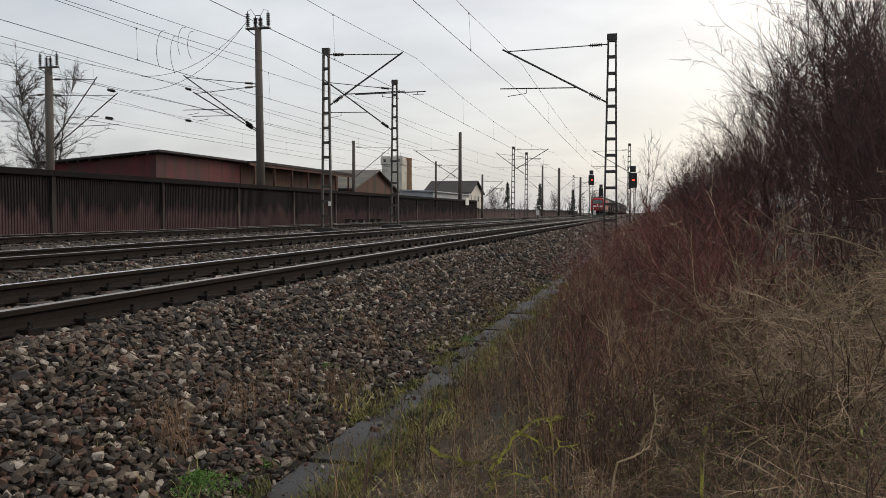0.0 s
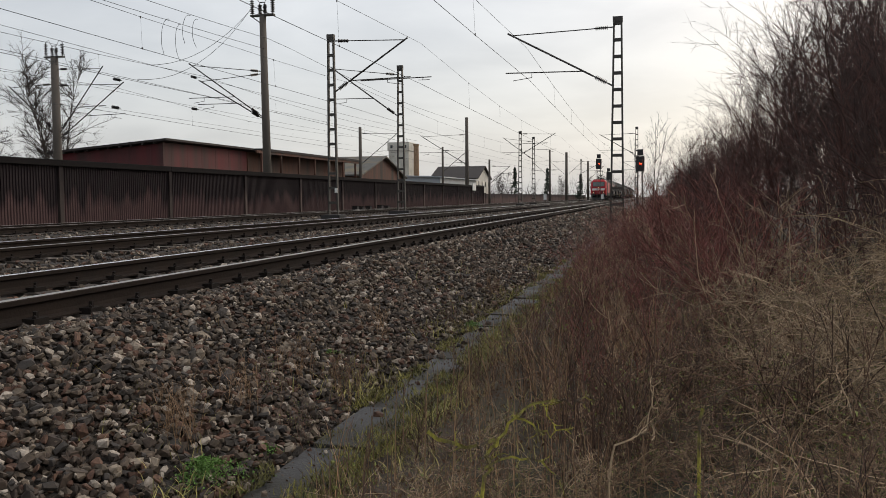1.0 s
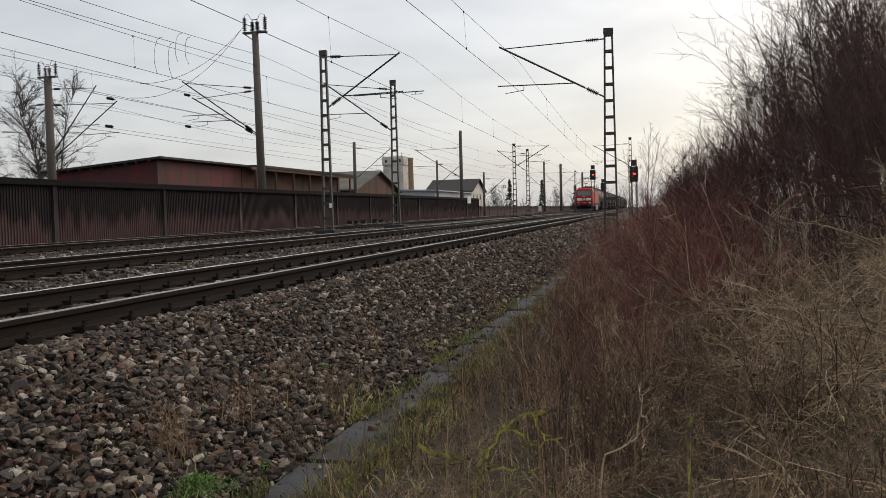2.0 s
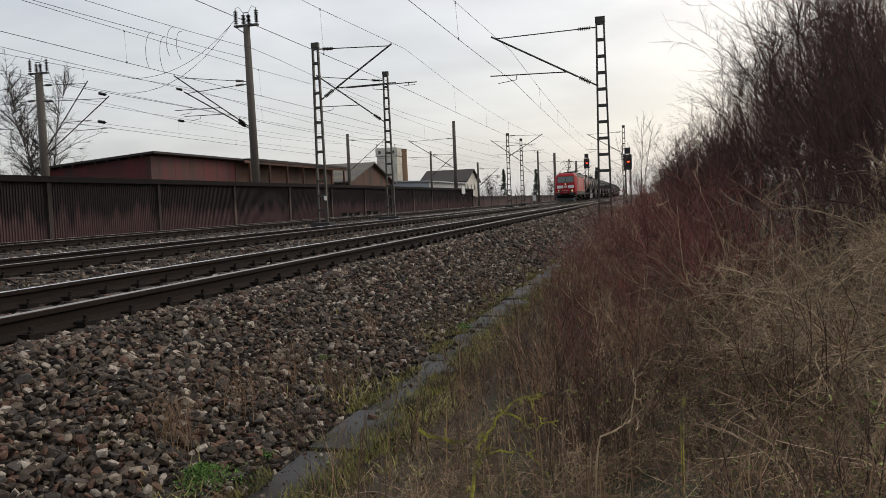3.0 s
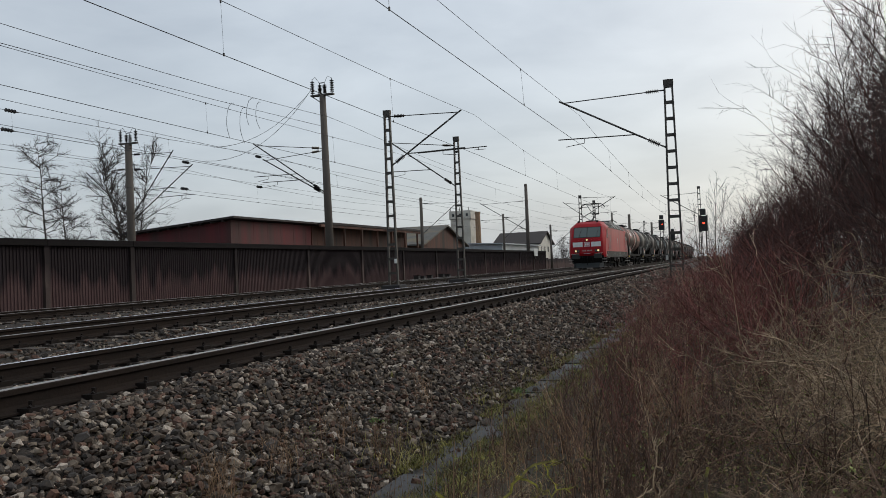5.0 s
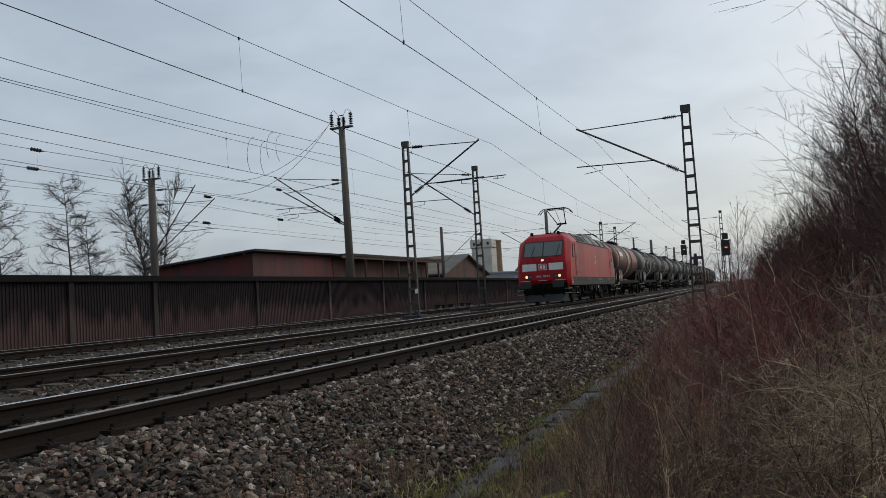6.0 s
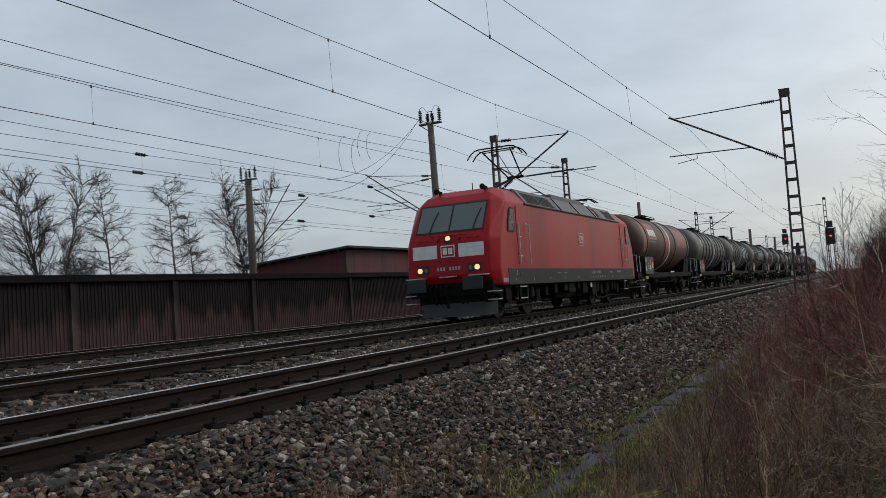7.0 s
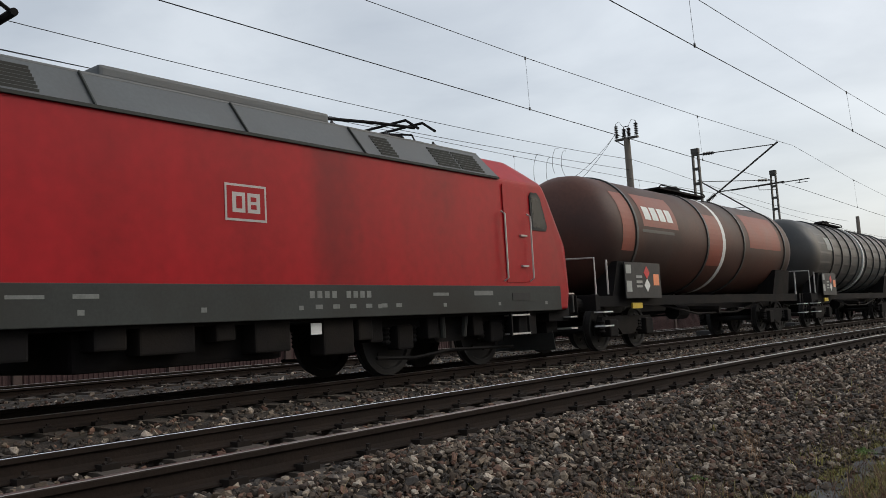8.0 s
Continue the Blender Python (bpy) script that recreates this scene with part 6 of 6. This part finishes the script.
def arching_shrub(seed):
    """A leaning shrub of pale grey arching limbs with many side twigs."""
    t = thing("arching_shrub", "bare shrub with pale grey arching limbs", "shrub", "arching shrubs beside the path")
    for k in range(7):
        w = Twigs(seed * 10 + k)
        a = w.rng.uniform(2.0, 4.6)
        way = Vector((math.cos(a) * 0.6, math.sin(a) * 0.6, 1))
        pts = [Vector((w.rng.gauss(0, 0.25), w.rng.gauss(0, 0.25), -0.05))]
        n, length = 12, w.rng.uniform(1.6, 2.9)
        for i in range(n):
            way = (way + Vector((w.rng.gauss(0, 0.14), w.rng.gauss(0, 0.14), -0.13))).normalized()
            pts.append(pts[-1] + way * length / n)
        w.stem(pts, w.rng.uniform(0.009, 0.018), 0.003)
        for i in range(3, n + 1):
            for _ in range(2):
                s = Vector((w.rng.gauss(0, 1), w.rng.gauss(0, 1), w.rng.gauss(0.3, 0.6)))
                w.branch(pts[i], s, w.rng.uniform(0.2, 0.6), 0.0036, [(4, 0.5, 0.7, 0.16), (2, 0.5, 0.7, 0.2), (0, 0, 0, 0.2)], 0.0)
        w.mesh("limb", PALE_LIMB, t)
    return t


PALE_LIMB = bark("pale_limb", (0.33, 0.24, 0.15), 0.9)
rng = random.Random(21)
spots = []
# low red stems along the verge
y = 5.6
while y < 75:
    edge = -0.2 if y < 7.5 else -0.6 if y < 12 else -1.1
    for x in ([edge + rng.uniform(-0.1, 0.3), edge + 0.9 + rng.uniform(-0.3, 0.3), edge + 1.8 + rng.uniform(-0.3, 0.3)] if 8 < y < 22 else [edge + rng.uniform(-0.1, 0.3)] if y <= 8 else [edge + rng.uniform(-0.2, 0.5), edge + 1.5]):
        s = (0.66 if x < edge + 0.4 else 0.9 if x < edge + 1.2 else 1.1) * rng.uniform(0.8, 1.15) * (0.9 if y < 12 else 1.05)
        spots.append((rng.randrange(4), x, y + rng.uniform(-0.3, 0.3), s, rng.uniform(0, 360)))
    y += 0.95 if y < 14 else 1.6 if y < 30 else 3.4
spread([lambda i=i: red_shrub(100 + i) for i in range(4)], spots)


# the thicket on the bank
spots = []
y = 4.0
while y < 120:
    for x, s in ((2.45, 0.58), (3.0, 0.74), (3.5, 0.88), (4.6, 1.16)):
        if (y > 24 and x > 4.0) or (y > 18 and x == 3.0) or y < x * 2.7 or (y > 60 and x > 3):
            continue
        spots.append((rng.randrange(4), x + (0.15 if y < 8 else -0.05) + rng.uniform(-0.3, 0.35), y + rng.uniform(-0.5, 0.5), s * rng.uniform(0.85, 1.12), rng.uniform(0, 360)))
    y += 1.6 if y < 14 else 3.6 if y < 45 else 9.0
y = 13.0
while y < 70:
    spots.append((rng.randrange(4), rng.uniform(1.2, 2.1), y, rng.uniform(0.36, 0.5) * (1.0 if y < 30 else 1.2), rng.uniform(0, 360)))
    y += 1.7 if y < 30 else 3.2
spread([lambda i=i: tall_shrub(200 + i, 4.4, (GREY_TWIG, DARK_TWIG, GREY_TWIG, DARK_TWIG)[i]) for i in range(4)], spots)

spots = []
for i in range(58):
    y = rng.uniform(2.4, 9.5)
    x = rng.uniform(-0.5 if y > 3.4 else 0.2, 3.2)
    spots.append((rng.randrange(4), x, y, rng.uniform(0.6, 0.95) * (0.62 if x < 0.6 else 1.0), rng.uniform(0, 360)))
# low tangle at the feet of the brambles
for i in range(40):
    spots.append((rng.randrange(4), rng.uniform(-1.15, 1.6), rng.uniform(2.5, 4.6), rng.uniform(0.3, 0.5), rng.uniform(0, 360)))
spread([lambda i=i: bramble(300 + i) for i in range(4)], spots)

spots = []
for i in range(64):
    y = 2.4 + 9 * rng.random() ** 1.4
    x = rng.uniform(-1.35, 0.9)
    if y < 3.9 and -1.15 < x < 0.0:
        continue
    spots.append((rng.randrange(4), x, y, rng.uniform(0.6, 1.1) * (0.75 if x < -0.9 else 1.0), rng.uniform(0, 360)))
for i in range(12):
    spots.append((rng.randrange(4), rng.uniform(-2.6, -2.1), rng.uniform(3.3, 12), 0.45, rng.uniform(0, 360)))
spread([lambda i=i: weed_clump(350 + i) for i in range(4)], spots)

spread([lambda i=i: arching_shrub(380 + i) for i in range(2)], [(0, 1.75, 4.6, 0.52, 0), (1, 2.2, 5.6, 0.6, 30), (0, 1.5, 6.8, 0.55, 60), (1, 2.6, 7.4, 0.66, -20), (0, 1.2, 3.7, 0.36, 110), (1, 1.5, 5.1, 0.6, 10), (0, 1.35, 4.7, 0.55, -30), (1, 1.1, 5.9, 0.5, 150)])


def grass_patch():
    """Blades of withered grass over the verge, and thin dry stalks."""
    rng = random.Random(44)
    v, f = [], []

    def blade(x, y, z, h, w, lean):
        a = rng.uniform(0, 6.283)
        dx, dy = math.cos(a) * lean * h, math.sin(a) * lean * h
        o = len(v)
        sx, sy = -math.sin(a) * w, math.cos(a) * w
        v.extend([(x - sx, y - sy, z), (x + sx, y + sy, z), (x + dx * 0.4 + sx * 0.7, y + dy * 0.4 + sy * 0.7, z + h * 0.6), (x + dx * 0.4 - sx * 0.7, y + dy * 0.4 - sy * 0.7, z + h * 0.6), (x + dx, y + dy, z + h)])
        f.extend([(o, o + 1, o + 2, o + 3), (o + 3, o + 2, o + 4)])

    for i in range(34000):
        y = 1.6 + 28 * rng.random() ** 1.9
        x = rng.uniform(-1.66, 2.4) if rng.random() < 0.7 else rng.gauss(-1.5, 0.12)
        if noise.noise((x * 2.1, y * 1.2, 3)) < -0.08 or (x > -0.6 and rng.random() < 0.55):
            continue
        blade(x, y, ground_z(x, y) - 0.01, rng.uniform(0.02, 0.09) * (1.0 if rng.random() < 0.85 else 1.8), rng.uniform(0.002, 0.0045), rng.uniform(0.4, 1.8))
    raw = raw_mesh("grass", v, f, GRASS)
    tagged(raw, "withered yellow-green grass on the verge", "grass", kind="stuff")
    v, f = [], []
    for i in range(700):
        y = 1.8 + 12 * rng.random() ** 1.5
        x = rng.gauss(-0.7 + 0.3 * rng.random(), 0.5)
        if x < -1.7 or x > 1.5:
            continue
        blade(x, y, ground_z(x, y) - 0.02, rng.uniform(0.25, 0.75), rng.uniform(0.0018, 0.0036), rng.uniform(0.02, 0.35))
    tagged(raw_mesh("dry_stalks", v, f, STALK), "thin upright dry weed stalks beside the trough", "weeds", kind="stuff")
    # fallen leaves and bits of bark on the bank, fewer on the slabs
    litter = Twigs(47)
    for i in range(9000):
        y = 2.2 + 11 * litter.rng.random() ** 1.4
        x = litter.rng.uniform(-1.7, 3.0) if i % 12 else litter.rng.uniform(-2.05, -1.6)
        z = ground_z(x, y) if x > -1.6 else -0.848
        litter.leaf(Vector((x, y, z + litter.rng.uniform(0.0, 0.03 if x > -1.6 else 0.006))), litter.rng.uniform(0.012, 0.045 if x > -1.6 else 0.028))
    tagged(litter.mesh("leaf_litter", DEAD_LEAF), "brown fallen leaves under the brambles", "leaves", kind="stuff")
    # weeds rooted at the foot of the ballast
    v, f = [], []
    for i in range(5200):
        y = 2.5 + 16 * rng.random() ** 1.4
        x = rng.gauss(-2.15, 0.12) if rng.random() < 0.7 else rng.gauss(-2.7, 0.4)
        if noise.noise((x * 2, y * 0.9, 8)) < 0.05 or x < -3.6:
            continue
        blade(x, y, max(ballast_z(x), -0.9) - 0.02, rng.uniform(0.03, 0.13), rng.uniform(0.002, 0.005), rng.uniform(0.3, 1.3))
    tagged(raw_mesh("toe_weeds", v, f, GRASS), "sparse withered weeds at the foot of the ballast", "weeds", kind="stuff")
    return blade


grass_patch()


def green_weed(x, y, z, n, size, seed):
    t = thing("green_weed", "small bright green weed at the foot of the ballast", "weed", "green weeds")
    w = Twigs(seed)
    for _ in range(n):
        a, d = w.rng.uniform(0, 6.283), abs(w.rng.gauss(0, size * 0.45))
        w.leaf(Vector((x + math.cos(a) * d, y + math.sin(a) * d, z + w.rng.uniform(0, size * 0.35) * max(0.1, 1 - d / size))), w.rng.uniform(0.008, 0.022))
    w.mesh("leaves", GREEN, t)


green_weed(-2.3, 3.6, -0.78, 1900, 0.26, 61)
green_weed(-2.2, 4.15, -0.82, 260, 0.12, 62)
green_weed(-2.05, 9.3, -0.85, 420, 0.22, 63)
green_weed(-2.6, 6.2, -0.62, 120, 0.12, 64)


def moss_strip():
    """Short dense moss and grass fringes along both edges of the trough."""
    rng = random.Random(71)
    v, f = [], []
    for i in range(34000):
        y = 2.4 + 22 * rng.random() ** 1.5
        left = rng.random() < 0.4
        x = -2.02 + abs(rng.gauss(0, 0.08)) * rng.choice((-1, 0.7)) if left else -1.62 + rng.gauss(0.0, 0.10)
        if noise.noise((x * 2.0, y * 1.3, 6 if left else 9)) < (0.0 if left else -0.25):
            continue
        h, a = rng.uniform(0.012, 0.06), rng.uniform(0, 6.283)
        w, l = rng.uniform(0.0025, 0.006), rng.uniform(0.3, 1.4) * h
        o = len(v)
        z = -0.852
        v.extend([(x - math.sin(a) * w, y + math.cos(a) * w, z), (x + math.sin(a) * w, y - math.cos(a) * w, z), (x + math.cos(a) * l, y + math.sin(a) * l, z + h)])
        f.append((o, o + 1, o + 2))
    tagged(raw_mesh("moss", v, f, MOSS), "yellow-green moss along the edges of the trough", "moss", kind="stuff")


moss_strip()


def crooked(w, pts, r0, r1, jitter=0.008):
    """A stem along pts with small kinks and short spur twigs."""
    pts = [Vector(p) for p in pts]
    line = [pts[0]]
    for a, b in zip(pts, pts[1:]):
        for u in (0.33, 0.67, 1.0):
            line.append(a.lerp(b, u) + Vector((w.rng.gauss(0, jitter), w.rng.gauss(0, jitter), w.rng.gauss(0, jitter))))
    w.stem(line, r0, r1)
    for q in line[3:]:
        if w.rng.random() < 0.55:
            side, _ = w.wander(q, (w.rng.gauss(0.2, 1), w.rng.gauss(0, 0.7), w.rng.gauss(0.2, 0.8)), w.rng.uniform(0.04, 0.15), 5, 0.45)
            w.stem(side, 0.0036, 0.0012, True)
            for k in side[2:4]:
                tip, _ = w.wander(k, (w.rng.gauss(0, 1), w.rng.gauss(0, 1), w.rng.gauss(0, 1)), w.rng.uniform(0.02, 0.05), 3, 0.4)
                w.stem(tip, 0.0022, 0.001, True)


def lichen_branch():
    t = thing("fallen_branch", "twisted dead branch crusted with yellow lichen", "branch")
    w = Twigs(81)
    crooked(w, [(-0.62, 2.7, -0.98), (-0.60, 2.7, -0.6), (-0.59, 2.7, -0.39), (-0.56, 2.7, -0.27), (-0.51, 2.7, -0.20), (-0.46, 2.7, -0.14), (-0.40, 2.7, -0.09), (-0.32, 2.7, -0.07), (-0.26, 2.72, -0.09), (-0.20, 2.74, -0.04)], 0.0095, 0.0035)
    crooked(w, [(-0.46, 2.7, -0.15), (-0.38, 2.68, -0.19), (-0.33, 2.66, -0.19), (-0.24, 2.66, -0.17)], 0.0055, 0.002)
    crooked(w, [(-0.78, 2.6, -0.19), (-0.66, 2.6, -0.23), (-0.60, 2.62, -0.25), (-0.56, 2.68, -0.24)], 0.0085, 0.006)
    crooked(w, [(-0.58, 2.68, -0.34), (-0.46, 2.6, -0.27), (-0.36, 2.6, -0.29), (-0.28, 2.58, -0.33)], 0.006, 0.002)
    w.mesh("limb", LICHEN, t)
    p = thing("dead_branch", "pale forked dead twig standing in the brambles", "branch")
    k = Twigs(82)
    crooked(k, [(-0.15, 3.1, -0.95), (-0.14, 3.1, -0.5), (-0.12, 3.1, -0.35), (-0.05, 3.1, -0.32), (0.01, 3.1, -0.27), (0.02, 3.1, -0.19), (0.04, 3.1, -0.12), (0.06, 3.1, -0.06)], 0.006, 0.002, 0.005)
    k.mesh("stem", PALE_LIMB, p)
    q = thing("mossy_stump", "thin broken stem coated with yellow moss", "stump")
    k = Twigs(83)
    k.stem([Vector((0.22, 3.2, -0.95)), Vector((0.22, 3.2, -0.6)), Vector((0.22, 3.2, -0.29)), Vector((0.225, 3.2, -0.24)), Vector((0.235, 3.2, -0.2))], 0.008, 0.009)
    k.mesh("stem", LICHEN, q)


lichen_branch()


# ---- trees behind the barrier and far woods ----
def tree(seed, x, y, height, kind="round"):
    t = thing("bare_tree", "bare winter tree with fine twigs behind the barrier" if kind == "round" else "slender winter tree with short side branches", "tree", "winter trees", m=pose(x, y, -0.8))
    w = Twigs(seed)
    c = Twigs(seed + 7)
    c.coarse = True
    if kind == "round":
        for s in range(4):
            a = w.rng.uniform(0, 6.283)
            pts, way = w.wander((0, 0, 0), (0.28 * math.cos(a), 0.28 * math.sin(a), 1), height * w.rng.uniform(0.78, 1.0), 7, 0.04, 0.05)
            w.stem(pts, 0.13, 0.02)
            for i in range(2, 8):
                for _ in range(4):
                    d = Vector((c.rng.gauss(0, 1), c.rng.gauss(0, 1), c.rng.uniform(0.5, 1.8))).normalized()
                    c.branch(pts[i], d, height * 0.26 * c.rng.uniform(0.6, 1.2) * (1.15 - 0.08 * i), 0.05, [(8, 0.5, 0.75, 0.10), (8, 0.55, 0.85, 0.12), (0, 0, 0, 0.1)], 0.03)
    else:
        pts, way = w.wander((0, 0, 0), (0, 0, 1), height, 9, 0.02, 0.05)
        w.stem(pts, 0.16, 0.02)
        for i in range(2, 9):
            for _ in range(7):
                a = c.rng.uniform(0, 6.283)
                p = pts[i].lerp(pts[i + 1], c.rng.random()) if i < 9 else pts[9]
                c.branch(p, (math.cos(a), math.sin(a), c.rng.uniform(0.05, 0.6)), height * 0.20 * (1.15 - 0.085 * i) * c.rng.uniform(0.7, 1.3), 0.045, [(8, 0.5, 0.8, 0.11), (7, 0.6, 0.9, 0.14), (0, 0, 0, 0.1)], 0.02)
    w.mesh("trunk", TREE_BARK, t)
    c.mesh("crown", TREE_TWIG, t)
    return t


TREE_BARK = bark("tree_bark", (0.04, 0.033, 0.028), 0.3)
TREE_TWIG = bark("tree_twig", (0.045, 0.035, 0.03), 0.4)


def conifer(x, y, h):
    """A spruce: tiers of drooping boughs set with dark needle sprays."""
    t = thing("spruce_tree", "dark green spruce far beyond the barrier", "tree", "far spruces", m=pose(x, y, -0.8))
    w, n = Twigs(int(-x)), Twigs(int(-x) + 1)
    w.stem([Vector((0, 0, 0)), Vector((0, 0, h * 0.5)), Vector((0, 0, h))], 0.16, 0.03)
    for i in range(150):
        u = w.rng.uniform(0.08, 1.0) ** 0.8
        a, reach = w.rng.uniform(0, 6.283), h * 0.24 * (1.02 - u) * w.rng.uniform(0.6, 1.15) + 0.1
        p = Vector((0, 0, h * u))
        q = p + Vector((math.cos(a) * reach, math.sin(a) * reach, -0.25 * reach))
        w.stem([p, q], 0.03, 0.01, True)
        for k in range(9):
            n.leaf(p.lerp(q, w.rng.uniform(0.2, 1.0)) + Vector((0, 0, -0.05)), w.rng.uniform(0.25, 0.5))
    w.mesh("trunk", TREE_BARK, t)
    n.mesh("needles", NEEDLE, t)


NEEDLE = mat("spruce_needle", (0.022, 0.038, 0.022), 0.8, var=0.5, scale=3, bump=0.0, island=1.0)


def trees():
    # x, y on the ground, height, kind
    first = tree(401, -60, 75.5, 15.4, "round")
    second = tree(402, -60, 55, 14.4, "cone")
    third = tree(403, -60, 63, 15.2, "cone")
    fourth = tree(404, -60, 48.2, 15.4, "round")
    for src, x, y, s, rz in ((second, -64, 70, 0.85, 70), (first, -60, 39.5, 0.68, 140), (fourth, -60, 36.5, 0.62, 50), (first, -63, 32, 0.6, 200), (fourth, -66, 26, 0.7, 100), (first, -64, 44, 0.55, 20), (first, -60, 52, 0.45, 300),
                             (third, -70, 60, 0.7, 30), (first, -62, 18, 0.7, 10), (first, -44, 250, 0.55, 0), (second, -24, 230, 0.5, 0), (fourth, -16, 290, 0.6, 40), (third, -19, 270, 0.5, 0)):
        o = copy_thing(src, pose(x, y, -0.8, 0, 0, rz))
        o.scale = (s, s, s)
    for x, y, h in ((-41, 255, 10.5), (-30.5, 250, 10.0), (-22, 265, 8.5)):
        conifer(x, y, h)
    # slim bare sapling beside the mast
    sap = thing("sapling", "slim bare birch sapling beside the mast", "tree")
    w = Twigs(431)
    for k in range(4):
        a = w.rng.uniform(0, 6.283)
        w.branch((-0.6 + 0.5 * math.cos(a), 44 + 0.5 * math.sin(a), -0.9), (0.1 * math.cos(a), 0.1 * math.sin(a), 1), w.rng.uniform(3.4, 5.6), 0.017, [(15, 0.22, 0.6, 0.04), (5, 0.4, 0.6, 0.1), (0, 0, 0, 0.1)], 0.03)
    w.mesh("crown", TREE_TWIG, sap)


trees()


def far_hedge():
    """A far thicket that closes the view along the line and behind the viewer."""
    w = Twigs(451)
    w.coarse = True
    for i in range(300):
        x = w.rng.uniform(-140, 40)
        y = w.rng.uniform(330, 380)
        w.branch((x, y, -0.8), (w.rng.gauss(0, 0.2), 0, 1), w.rng.uniform(3, 8), 0.07, [(6, 0.45, 0.6, 0.1), (4, 0.5, 0.6, 0.12), (0, 0, 0, 0.1)], 0.05)
    ob = w.mesh("far_woods", TREE_TWIG)
    tagged(ob, "distant bare winter woods on the horizon", "woods", kind="stuff")


far_hedge()

motions()
